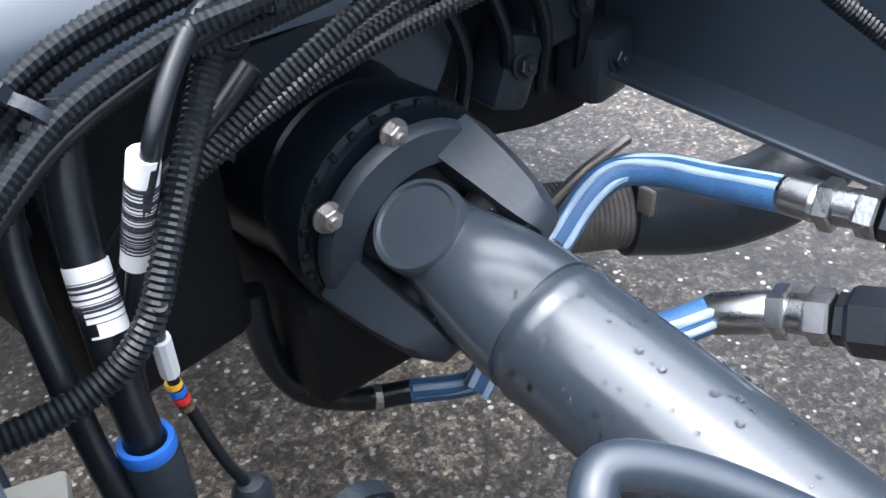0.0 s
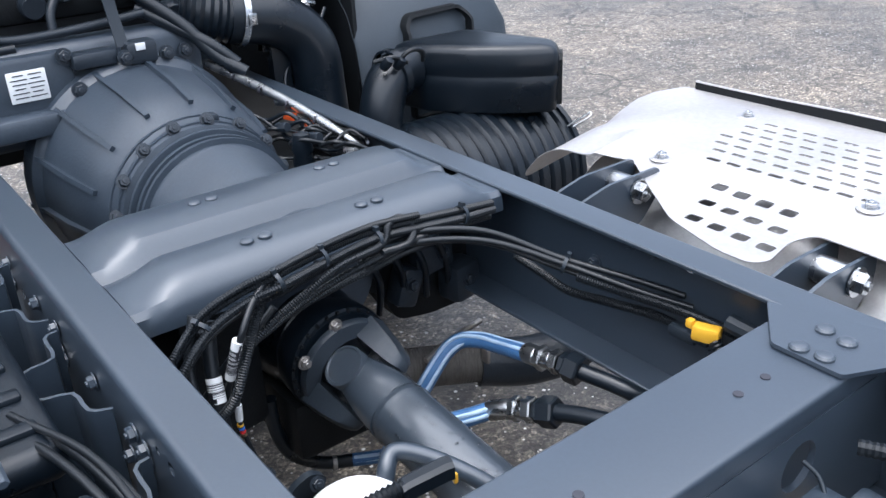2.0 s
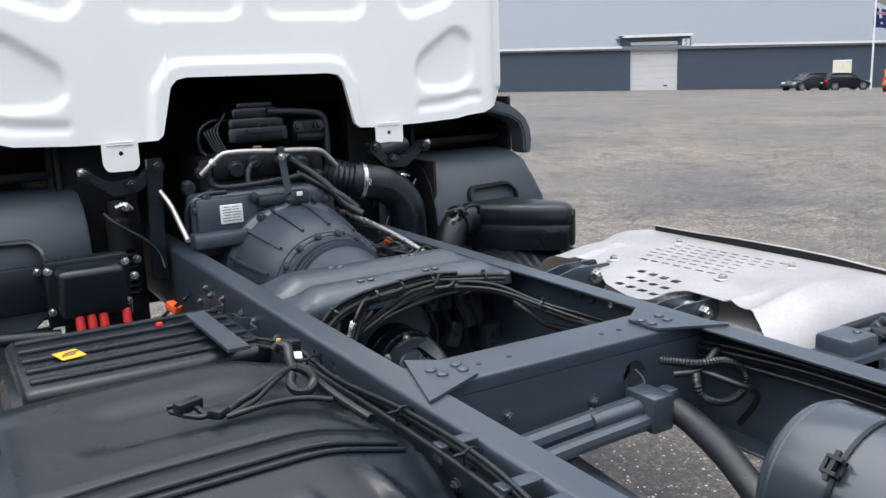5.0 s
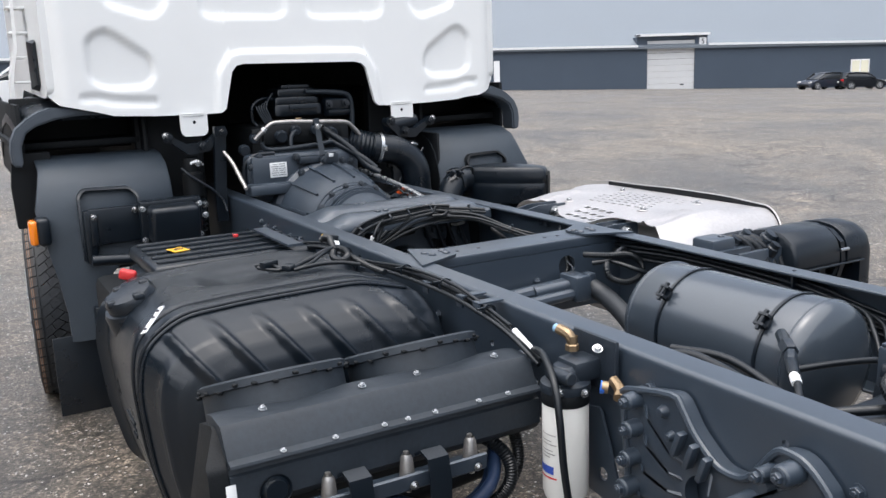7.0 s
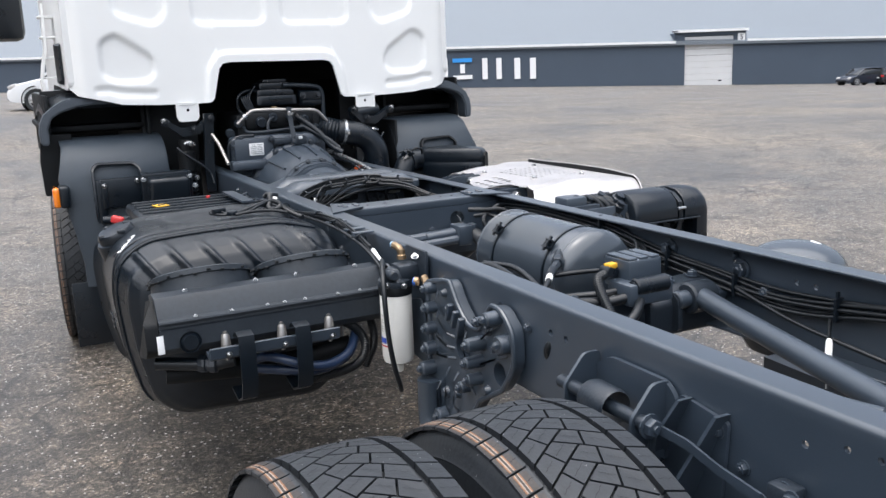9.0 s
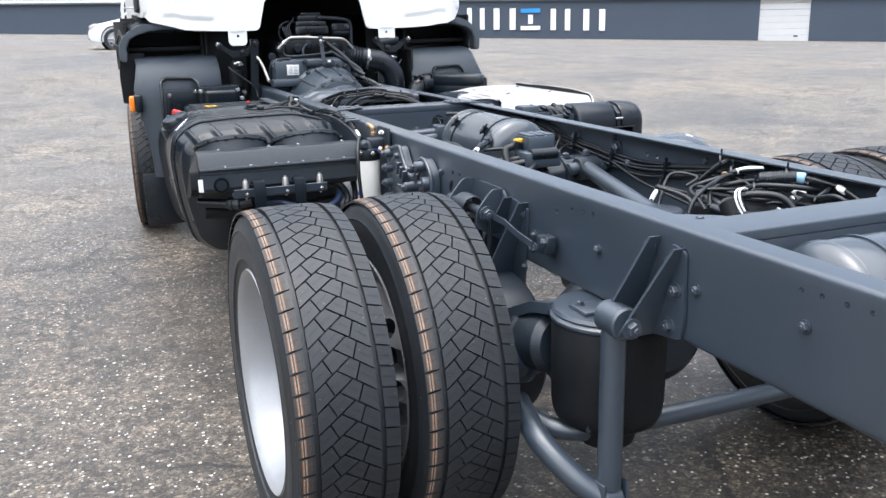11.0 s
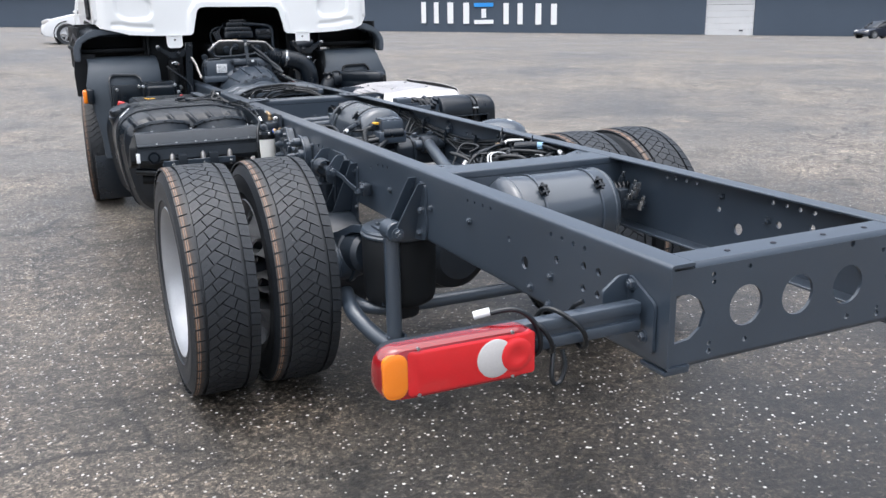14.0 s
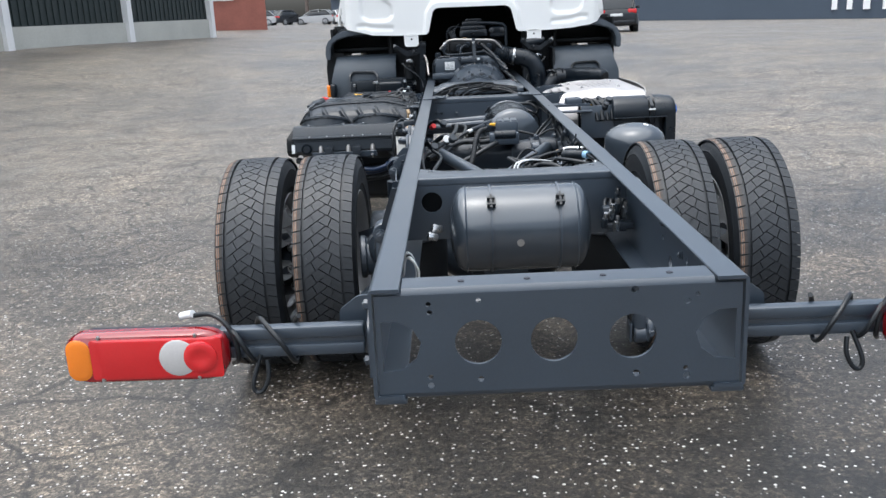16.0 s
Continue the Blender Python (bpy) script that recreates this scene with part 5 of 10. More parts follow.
    o = soften([(s * 1.045, 0.76), (s * 1.045, 1.03), (s * 1.015, 1.058), (s * 0.835, 1.052), (s * 0.805, 1.02), (s * 0.805, 0.76)], 0.015)
    k = soften([(s * 1.036, 0.768), (s * 1.036, 1.025), (s * 1.010, 1.049), (s * 0.840, 1.043), (s * 0.814, 1.015), (s * 0.814, 0.768)], 0.012)
    prism(bm, o, [k], lambda u, v, w: (u, 5.652 + w + 0.05 * step(0.98, 1.06, v), v), 0.03)
    # the right frame's darker colour stands for a shaded recess
    part("pressed_frame", bm, BLACK if s < 0 else DARK, guard, smooth=45)
    bm = B()
    box(bm, (s * 1.085, 5.69, 0.285), (0.235, 0.010, 0.34), 0.003)
    part("flap", bm, BLACK, guard, "black rubber mud flap")
    bolts(guard, [(s * 1.012, 5.664, 0.954), (s * 1.006, 5.66, 0.55), (s * 0.99, 5.66, 0.47)], (0, -1, 0), 0.009, STEEL)
bm = B()
box(bm, (-1.219, 5.690, 0.903), (0.034, 0.085, 0.100), 0.014, (0, 0, 0), 3)
mk = part("side_marker", bm, AMBER_LENS, truck, "amber side marker lamp on a black base", smooth=50)
bm = B()
box(bm, (-1.183, 5.692, 0.905), (0.050, 0.105, 0.112), 0.016, (0, 0, 0), 3)
part("marker_base", bm, BLACK, mk, smooth=50)
# bolted plate, small black box and grab bar on the mudguard
bm = B()
box(bm, (-0.915, 5.640, 0.905), (0.205, 0.022, 0.150), 0.008)
pm = part("mounting_plate", bm, BLACK, truck, "black plastic mounting plate on the mudguard")
bm = B()
box(bm, (-0.998, 5.626, 0.895), (0.030, 0.014, 0.13), 0.005)
part("rib", bm, BLACK, pm)
bolts(pm, [(-0.998, 5.617, 0.948), (-0.836, 5.627, 0.962)], (0, -1, 0), 0.009, STEEL)
hb = group("junction_box", (-0.70, 5.56, 0.89), truck, "black plastic junction box")
bm = B()
box(bm, (-0.694, 5.575, 0.900), (0.20, 0.13, 0.155), 0.02, (6, 0, 0), 3)
part("lid", bm, BLACK, hb)
bm = B()
box(bm, (-0.694, 5.62, 0.887), (0.255, 0.05, 0.22), 0.012, (6, 0, 0))
part("base", bm, BLACK, hb)
bolts(hb, [(-0.810, 5.588, 0.967), (-0.810, 5.60, 0.832), (-0.580, 5.588, 0.967), (-0.580, 5.60, 0.832), (-0.553, 5.60, 0.912)], (0, -1, 0.1), 0.009, STEEL)
for k, (x, m) in enumerate(((-0.76, REDP), (-0.725, REDP), (-0.69, REDP), (-0.62, REDP))):
    bm = B()
    cyl(bm, (x + 0.018, 5.535, 0.825), (x + 0.018, 5.525, 0.775), 0.014, n=12, ch=0.003)
    part("cable_gland", bm, m, hb, "red cable plug")
bm = B()
tube(bm, [(-1.03, 5.55, 0.785), (-0.93, 5.55, 0.778), (-0.80, 5.55, 0.765)], 0.022, 14)
gb = part("grab_bar", bm, BLACK, truck)
bm = B()
box(bm, (-1.012, 5.645, 0.865), (0.045, 0.03, 0.22), 0.008)
part("bar_bracket", bm, BLACK, gb)
bm = B()
box(bm, (-1.0, 5.63, 0.53), (0.07, 0.05, 0.10), 0.01)
part("lower_bracket", bm, BLACK, gb)

# ---- fuel tank ----
ft = group("fuel_tank", (-0.8, 4.25, 0.5), truck, "black moulded plastic fuel tank with ribs")
bm = B()


def tank_ring(y, k, top, out):
    """The tank's cross-section at y, shrunk by k."""
    o = [(-0.435, 0.45), (-0.435, top - 0.05), (-0.62, top), (-0.90, top - 0.004), (out + 0.10, top - 0.014), (out + 0.012, top - 0.075), (out - 0.006, 0.80), (out + 0.01, 0.62), (out + 0.05, 0.44), (out + 0.13, 0.37), (-0.55, 0.345)]
    o = soften(o, 0.045, 4)
    cx, cz = -0.60, 0.64
    return [((x - cx) * (1 - k) + cx, y, (z - cz) * (1 - k * 1.3) + cz) for x, z in o]


def even(ring, n):
    """The same closed outline with n evenly spaced points."""
    P = [Vector(p) for p in ring]
    P.append(P[0])
    cum = [0.0]
    for a, b in zip(P, P[1:]):
        cum.append(cum[-1] + (b - a).length)
    out, k = [], 0
    for i in range(n):
        d = cum[-1] * i / n
        while cum[k + 1] < d:
            k += 1
        out.append(P[k].lerp(P[k + 1], (d - cum[k]) / max(1e-9, cum[k + 1] - cum[k])))
    return out


def tank_skin(p):
    """Moulded relief: slanting ribs on the rear shoulder, a broad trough on the top."""
    x, y, z = p
    h = 0.0
    if y < 3.85:
        fade = step(0.74, 0.82, z) * (1 - step(0.930, 0.960, z))
        for k in range(6):
            d = x - (-1.095 + k * 0.104) - 0.75 * (0.925 - z) - 0.02 * k * 0.2
            h += 0.016 * fade * (step(-0.030, -0.006, d) if d < -0.006 else 1 - step(-0.006, 0.014, d))
    if z > 0.90 and y > 4.0:
        h -= 0.024 * step(4.06, 4.13, y) * (1 - step(4.24, 4.32, y)) * step(-0.98, -0.86, x)
        h += 0.008 * math.exp(-(((y - 4.355 - 0.03 * (x + 0.8)) / 0.02) ** 2))
    return Vector((x, y - h * 0.75 * (1 if y < 3.9 else 0), z + h * (0.65 if y < 3.9 else 1)))


key = [(3.690, 0.62, 0.95, -1.16), (3.692, 0.48, 0.95, -1.17), (3.695, 0.36, 0.95, -1.172), (3.70, 0.27, 0.95, -1.175), (3.71, 0.19, 0.955, -1.178), (3.73, 0.115, 0.96, -1.18), (3.76, 0.065, 0.965, -1.183), (3.80, 0.03, 0.968, -1.161), (3.845, 0.006, 0.97, -1.163)]
rows = []
for a, b in zip(key, key[1:]):
    rows += [tuple(u + (v - u) * k / 4 for u, v in zip(a, b)) for k in range(4)]
rows += [key[-1], (3.862, 0.0, 0.972, -1.165), (3.868, 0.016, 0.972, -1.165), (3.882, 0.016, 0.972, -1.165), (3.890, 0.0, 0.973, -1.165), (3.92, 0.0, 0.975, -1.165), (3.945, 0.0, 0.976, -1.165), (3.95, 0.012, 0.976, -1.165), (3.962, 0.012, 0.976, -1.165), (3.97, 0.0, 0.976, -1.165)]
rows += [(4.0 + 0.02 * k, 0.0, 0.976 - 0.0004 * k, -1.165 + 0.0003 * k) for k in range(19)]
rows += [(4.385, 0.0, 0.968, -1.185), (4.42, 0.006, 0.966, -1.18), (4.455, 0.03, 0.96, -1.17), (4.485, 0.08, 0.95, -1.16), (4.50, 0.18, 0.94, -1.15)]
loft(bm, [[tank_skin(p) for p in even(tank_ring(*r), 440)] for r in rows])
part("shell", bm, BLACK, ft, smooth=50)
for y_ in (3.862, 3.892, 3.955):
    bm = B()
    edge = [p for p in even(tank_ring(y_, -0.002, 0.974, -1.165), 90) if p[0] < -0.47 and p[2] > 0.42]
    k_ = max(range(len(edge)), key=lambda i: (Vector(edge[i]) - Vector(edge[i - 1])).length)
    edge = edge[k_:] + edge[:k_]
    tube(bm, [tuple(p) for p in edge], 0.0045, n=8, per=2)
    part("seam_ridge", bm, BLACK, ft)
bm = B()
q = (-1.100, 4.225, 0.905)
axis = (-0.35, -0.12, 0.9)
lathe(bm, [(0.082, -0.04), (0.08, 0.01), (0.075, 0.02), (0.06, 0.022)], q, axis, 28)
part("filler_neck", bm, BLACK, ft)
bm = B()
lathe(bm, [(0.066, 0.015), (0.066, 0.04), (0.058, 0.052), (0.03, 0.056), (0, 0.056)], q, axis, 28)
for a in range(4):
    d = frame_to(axis) @ Vector((math.cos(a * math.pi / 2) * 0.05, math.sin(a * math.pi / 2) * 0.05, 0.046))
    box(bm, Vector(q) + d, (0.03, 0.03, 0.022), 0.008)
part("filler_cap", bm, BLACK, ft, "black screw cap")
bm = B()
box(bm, (-1.080, 4.432, 0.952), (0.046, 0.026, 0.030), 0.008, (0, 15, -25), 3)
part("cap_latch", bm, REDP, ft, "red latch")
bm = B()
ribbon(bm, [(-1.150 + 0.058 * t, 3.905 + 0.060 * t, 0.9255 + 0.040 * t) for t in (0, 0.25, 0.5, 0.75, 1.0)], (0.009, -0.017, 0.0065), 0.002)
lb = part("tank_label", bm, PAPER, ft, "white curved sticker")
for t in (0.12, 0.56, 0.80):
    bm = B()
    box(bm, (-1.145 + 0.058 * t, 3.8965 + 0.060 * t, 0.9302 + 0.040 * t), (0.006, 0.007, 0.003), 0.0, (0, -35, 30))
    part("label_bar", bm, INK, lb)
for k, z in enumerate((0.70, 0.685, 0.67)):
    bm = B()
    box(bm, (-1.178, 3.99 - 0.02 * k, z), (0.004, 0.10 - 0.03 * k, 0.007), 0.0)
    part("moulded_mark", bm, BLACK, ft)

# battery box in front of the tank, with a ridged lid
bb = group("battery_box", (-0.75, 4.95, 0.7), truck, "black battery box with ridged plastic lid")
bm = B()
box(bm, (-0.755, 4.70, 0.655), (0.52, 0.33, 0.49), 0.03)
part("body", bm, BLACK, bb)
# added block covers the ground here, so that the gap looks dark
bm = B()
box(bm, (-0.775, 5.13, 0.60), (0.54, 0.62, 0.30), 0.03)
part("dark_filler", bm, DARK, bb, "black block added to darken the gap before the battery box")
bm = B()
box(bm, (-0.73, 4.730, 0.917), (0.52, 0.415, 0.05), 0.02, None, 3)
part("lid", bm, BLACK, bb)
for k in range(5):
    bm = B()
    box(bm, (-0.73, 4.575 + k * 0.078, 0.944), (0.48, 0.024, 0.012), 0.005)
    part("ridge", bm, BLACK, bb)
bm = B()
box(bm, (-0.876, 4.699, 0.9525), (0.052, 0.062, 0.003), 0.001, (0, 0, 14))
wl_ = part("warning_label", bm, YELLOW, bb, "orange-yellow warning sticker")
for k in range(3):
    bm = B()
    box(bm, (-0.879 + 0.004 * k, 4.687 + k * 0.012, 0.9545), (0.030, 0.004, 0.001), 0, (0, 0, 14))
    part("label_bar", bm, INK, wl_)
bm = B()
loft(bm, [[(x, y, z) for x, z in ((-0.592, 0.962), (-0.545, 0.962), (-0.541, 0.966), (-0.545, 0.970), (-0.592, 0.970))] for y in (4.46, 4.81)])
part("hold_down_strip", bm, PAINT, bb, "flat dark steel strip")
bm = B()
box(bm, (-0.655, 4.81, 0.952), (0.016, 0.014, 0.014), 0.003)
part("red_isolator", bm, REDP, bb, "red switch handle")

# brackets between rail and tanks
for y, k in ((5.0, 1), (4.72, 1), (4.36, 1)):
    bm = B()
    pts = [(-0.402, y + 0.12, 0), (-0.42, y + 0.11, 0), (-0.425, y + 0.05, 0), (-0.47, y + 0.035, 0), (-0.475, y - 0.03, 0), (-0.43, y - 0.05, 0), (-0.425, y - 0.10, 0), (-0.402, y - 0.115, 0)]
    pts = [(a, b, 0.72) for a, b, _ in smooth_path([(p[0], p[1], 0) for p in pts], 3)]
    ribbon(bm, pts, (0, 0, 0.19), 0.005)
    br = part("tank_bracket", bm, PAINT, truck, "bent sheet steel bracket")
    bolts(br, [(-0.397, y + 0.15, 0.90), (-0.397, y + 0.15, 0.86), (-0.397, y - 0.02, 0.895), (-0.397, y - 0.14, 0.85)], (-1, 0, 0), 0.0085)
bolts(rails[-1], [(-0.396, y, z) for y, z in ((5.32, 0.90), (5.28, 0.885), (5.17, 0.86), (5.40, 0.84), (4.55, 0.90), (4.51, 0.885), (4.15, 0.83), (3.86, 0.85), (3.80, 0.80), (2.62, 0.875), (3.05, 0.9), (0.957, 0.855), (0.583, 0.745), (0.482, 0.803), (0.486, 0.722), (0.339, 0.749), (1.95, 0.80), (1.625, 0.835), (1.252, 0.837))], (-1, 0, 0), 0.009)
bolts(rails[1], [(0.386, y, z) for y, z in ((4.428, 0.922), (4.474, 0.923), (4.55, 0.86), (4.30, 0.80), (2.75, 0.92), (2.2, 0.91), (2.28, 0.86), (3.0, 0.9), (0.7, 0.9), (0.5, 0.86), (1.6, 0.88))], (-1, 0, 0), 0.009)

# ---- exhaust box behind the tank ----
eb = group("exhaust_box", (-0.8, 3.35, 0.6), truck, "black sheet-metal exhaust box with round covers")
DUSTY = mat("dusty_black_sheet", (0.0180, 0.0243, 0.0322), 0.5, var=0.2, scale=12, fine=90, bump=0.2)
for cx in (-0.964, -0.650):
    ax = Vector((0.0, 0.37, 0.93)).normalized()
    c = Vector((cx, 3.54, 0.894))
    bm = B()
    lathe(bm, [(0, -0.20), (0.143, -0.20), (0.143, -0.012), (0.149, -0.010), (0.149, 0.004), (0.141, 0.008), (0.13, 0.002), (0, 0.0)], c, ax, 44)
    dk = part("round_cover", bm, DUSTY, eb, "round black cover with crimped rim", smooth=40)
    for a in range(0, 360, 15):
        m = frame_to(ax)
        p = c + m @ Vector((0.149 * math.cos(radians(a)), 0.149 * math.sin(radians(a)), -0.004 - 0.004 * ((a // 15) % 3)))
        bm = B()
        box(bm, p, (0.011, 0.011, 0.006), 0.002)
        part("clip", bm, DARK, dk)
bm = B()
sec = [(3.44, 0.885), (3.40, 0.897), (3.345, 0.895), (3.337, 0.887), (3.312, 0.842), (3.296, 0.838), (3.294, 0.833), (3.318, 0.829), (3.313, 0.815), (3.306, 0.812), (3.303, 0.76), (3.312, 0.748), (3.33, 0.735), (3.44, 0.73)]
rows = []
for x, sh in ((-1.128, 0.0), (-1.118, 0.0), (-0.50, 0.0), (-0.47, 0.0)):
    rows.append([(x, y, z) for y, z in sec])
loft(bm, rows)
body = part("front_panel", bm, DUSTY, eb, "black folded cover panel", smooth=30)
bm = B()
prism(bm, soften([(3.47, 0.86), (3.38, 0.885), (3.31, 0.83), (3.30, 0.76), (3.33, 0.735), (3.47, 0.70)], 0.01), [], lambda u, v, w: (-1.165 + w + (0.03 if v > 0.85 else 0), u, v), 0.035)
part("end_plate", bm, DARK, eb)
bm = B()
box(bm, (-1.128, 3.303, 0.775), (0.018, 0.004, 0.05), 0.001, (-8, 0, 0))
part("reflector", bm, PAPER, eb, "white sticker")
bm = B()
lathe(bm, [(0.03, 0), (0.026, -0.004), (0.02, 0.006), (0, 0.006)], (-1.05, 3.297, 0.772), (0, -1, 0.1), 20)
part("pressed_ring", bm, BLACK, eb)
for x in (-1.03, -0.93, -0.83, -0.78, -0.72, -0.62, -0.55):
    bolts(eb, [(x, 3.302, 0.8415)], (0, -0.3, 0.95), 0.0038, STEEL)
bolts(eb, [(-1.04, 3.375, 0.898), (-0.84, 3.375, 0.898), (-0.72, 3.375, 0.898), (-0.535, 3.375, 0.898)], (0, -0.2, 1), 0.0055, STEEL)
bm = B()
loft(bm, [[(x, y, z) for y, z in ((3.30, 0.728), (3.252, 0.722), (3.244, 0.728), (3.240, 0.757), (3.246, 0.759), (3.252, 0.734), (3.30, 0.738))] for x in (-1.012, -0.642)])
part("ledge", bm, PAINT, eb, "dark steel ledge")
for x in (-0.963, -0.805, -0.665):
    bm = B()
    cyl(bm, (x, 3.262, 0.715), (x, 3.268, 0.795), 0.0055, n=10)
    lathe(bm, [(0.008, 0), (0.012, 0.008), (0.0155, 0.045)], (x, 3.266, 0.79), (0, 0, -1), 12)
    part("spring_bolt", bm, PIPE, eb)
    bolts(eb, [(x, 3.238, 0.738)], (0, -1, 0), 0.006, STEEL)
for x in (-0.915, -0.755):
    bm = B()
    ribbon(bm, [(x - 0.022, 3.285, 0.770), (x - 0.022, 3.262, 0.785), (x - 0.022, 3.236, 0.780), (x - 0.022, 3.228, 0.74), (x - 0.022, 3.230, 0.65), (x - 0.022, 3.245, 0.605), (x - 0.022, 3.29, 0.585), (x - 0.022, 3.36, 0.60)], (0.044, 0, 0), 0.006)
    part("support_strap", bm, BLACK, eb)
hang = [("pipe", [(-1.13, 3.42, 0.69), (-1.06, 3.39, 0.684), (-0.986, 3.35, 0.682), (-0.93, 3.33, 0.69)], 0.019, BLACK, 0.0), ("pipe", [(-1.10, 3.46, 0.64), (-0.95, 3.44, 0.63), (-0.75, 3.43, 0.62), (-0.55, 3.42, 0.64)], 0.03, DARK, 0.0),
        ("corrugated_hose", [(-0.60, 3.40, 0.74), (-0.555, 3.34, 0.715), (-0.54, 3.31, 0.67), (-0.56, 3.31, 0.62), (-0.62, 3.33, 0.59), (-0.72, 3.36, 0.575)], 0.013, HOSE, 0.0018), ("corrugated_hose", [(-0.52, 3.42, 0.80), (-0.50, 3.37, 0.74), (-0.495, 3.35, 0.66), (-0.52, 3.37, 0.58)], 0.012, HOSE, 0.0018)]
for nm, pts, r, m, rib in hang:
    bm = B()
    tube(bm, pts, r, 12, 6, rib, 0.006)
    part(nm, bm, m, eb)
bm = B()
lathe(bm, [(0.024, 0), (0.026, 0.004), (0.026, 0.02), (0.022, 0.024), (0.022, 0.03), (0.027, 0.032), (0.027, 0.05), (0.02, 0.055)], (-1.02, 3.37, 0.683), (0.85, -0.5, 0.0), 8)
part("pipe_union", bm, CAST, eb)
DBLUE = mat("dark_blue_hose", (0.014, 0.028, 0.065), 0.32)
for pts in ([(-0.90, 3.36, 0.66), (-0.844, 3.31, 0.688), (-0.78, 3.27, 0.672), (-0.724, 3.26, 0.652), (-0.66, 3.27, 0.645), (-0.594, 3.30, 0.662), (-0.55, 3.36, 0.70)], [(-0.86, 3.36, 0.64), (-0.78, 3.31, 0.635), (-0.70, 3.29, 0.625), (-0.60, 3.32, 0.64), (-0.54, 3.38, 0.68)]):
    bm = B()
    tube(bm, pts, 0.014, 12)
    part("blue_hose", bm, DBLUE, eb, "dark blue glossy hose")
bm = B()
cyl(bm, (-0.50, 3.42, 0.845), (-0.405, 3.42, 0.86), 0.022, n=16)
lathe(bm, [(0.03, 0), (0.03, 0.012), (0.022, 0.016), (0.03, 0.02), (0.03, 0.032), (0.02, 0.04)], (-0.49, 3.42, 0.846), (1, 0, 0.1), 16)
part("spring_mount", bm, PAINT, eb)

# ---- fuel filter ----
PALEB = mat("pale_blue_plastic", (0.25, 0.42, 0.58), 0.4, var=0.05)
ff = group("fuel_filter", (-0.475, 3.21, 0.75), truck, "cream filter cartridge under a dark filter head")
fx, fy = -0.478, 3.205
bm = B()
lathe(bm, [(0, 0.632), (0.03, 0.633), (0.042, 0.640), (0.0465, 0.655), (0.0465, 0.850), (0.044, 0.857), (0, 0.857)], (fx, fy, 0), n=36)
part("cartridge", bm, CREAM, ff, "cream spin-on cartridge")
bm = B()
lathe(bm, [(0.0475, 0.842), (0.049, 0.846), (0.049, 0.866), (0.0475, 0.870)], (fx, fy, 0), n=36)
part("seal_ring", bm, DARK, ff)
bm = B()
lathe(bm, [(0.048, 0.864), (0.051, 0.872), (0.049, 0.884), (0.034, 0.890), (0.028, 0.912), (0.022, 0.918), (0, 0.918)], (fx, fy, 0), n=28)
box(bm, (-0.440, fy, 0.905), (0.075, 0.065, 0.045), 0.010)
cyl(bm, (-0.50, fy + 0.02, 0.90), (-0.50, fy - 0.05, 0.905), 0.014, n=14, ch=0.003)
box(bm, (-0.41, fy - 0.01, 0.915), (0.012, 0.13, 0.11), 0.004)
part("filter_head", bm, CAST, ff, "dark cast filter head")
bolts(ff, [(-0.43, 3.165, 0.951)], (-0.3, -0.5, 0.8), 0.007, STEEL)
bolts(ff, [(-0.518, 3.17, 0.878), (-0.475, 3.148, 0.875)], (-0.2, -1, 0), 0.006, STEEL)
bm = B()
lathe(bm, [(0.014, 0), (0.014, 0.012), (0.011, 0.014), (0.011, 0.03)], (-0.445, 3.225, 0.935), n=6)
tube(bm, [(-0.445, 3.225, 0.955), (-0.448, 3.235, 0.967), (-0.452, 3.26, 0.972)], 0.011)
part("brass_elbow", bm, BRASS, ff, "brass elbow fitting")
bm = B()
lathe(bm, [(0.0095, 0), (0.0095, 0.010), (0.007, 0.012)], (-0.452, 3.258, 0.972), (-0.1, 1, 0), 14)
part("blue_collar", bm, PALEB, ff, "blue push-fit collar")
bm = B()
tube(bm, [(-0.42, 3.13, 0.895), (-0.425, 3.105, 0.885), (-0.44, 3.09, 0.875)], 0.011)
lathe(bm, [(0.012, 0), (0.012, 0.012), (0.009, 0.014)], (-0.445, 3.115, 0.89), (-0.7, 0.6, 0.1), 14)
part("lower_fitting", bm, BRASS, ff)
bm = B()
lathe(bm, [(0.0125, 0.0), (0.0125, 0.008)], (-0.45, 3.12, 0.89), (-0.7, 0.6, 0.1), 14)
part("blue_collar", bm, BLUEP, ff, "blue push-fit collar")
bm = B()
lathe(bm, [(0.0470, 0.690), (0.0470, 0.694)], (fx, fy, 0), n=30, a0=225, a1=300)
part("printed_bar", bm, REDP, ff)
bm = B()
lathe(bm, [(0.0470, 0.700), (0.0470, 0.717)], (fx, fy, 0), n=24, a0=228, a1=292)
part("printed_bar", bm, INKB, ff, "blue printed bar")
for z, a_ in ((0.735, 282), (0.742, 296), (0.749, 290), (0.762, 300), (0.769, 286), (0.782, 298)):
    bm = B()
    lathe(bm, [(0.0469, z), (0.0469, z + 0.002)], (fx, fy, 0), n=16, a0=248, a1=a_)
    part("printed_bar", bm, PIPE, ff)
bm = B()
lathe(bm, [(0.0469, 0.72), (0.0469, 0.765)], (fx, fy, 0), n=6, a0=213, a1=224)
part("pen_mark", bm, INK, ff)
bm = B()
lathe(bm, [(0.012, 0.605), (0.014, 0.615), (0.014, 0.634)], (fx, fy, 0), n=12)
part("drain_plug", bm, CREAM, ff)
bm = B()
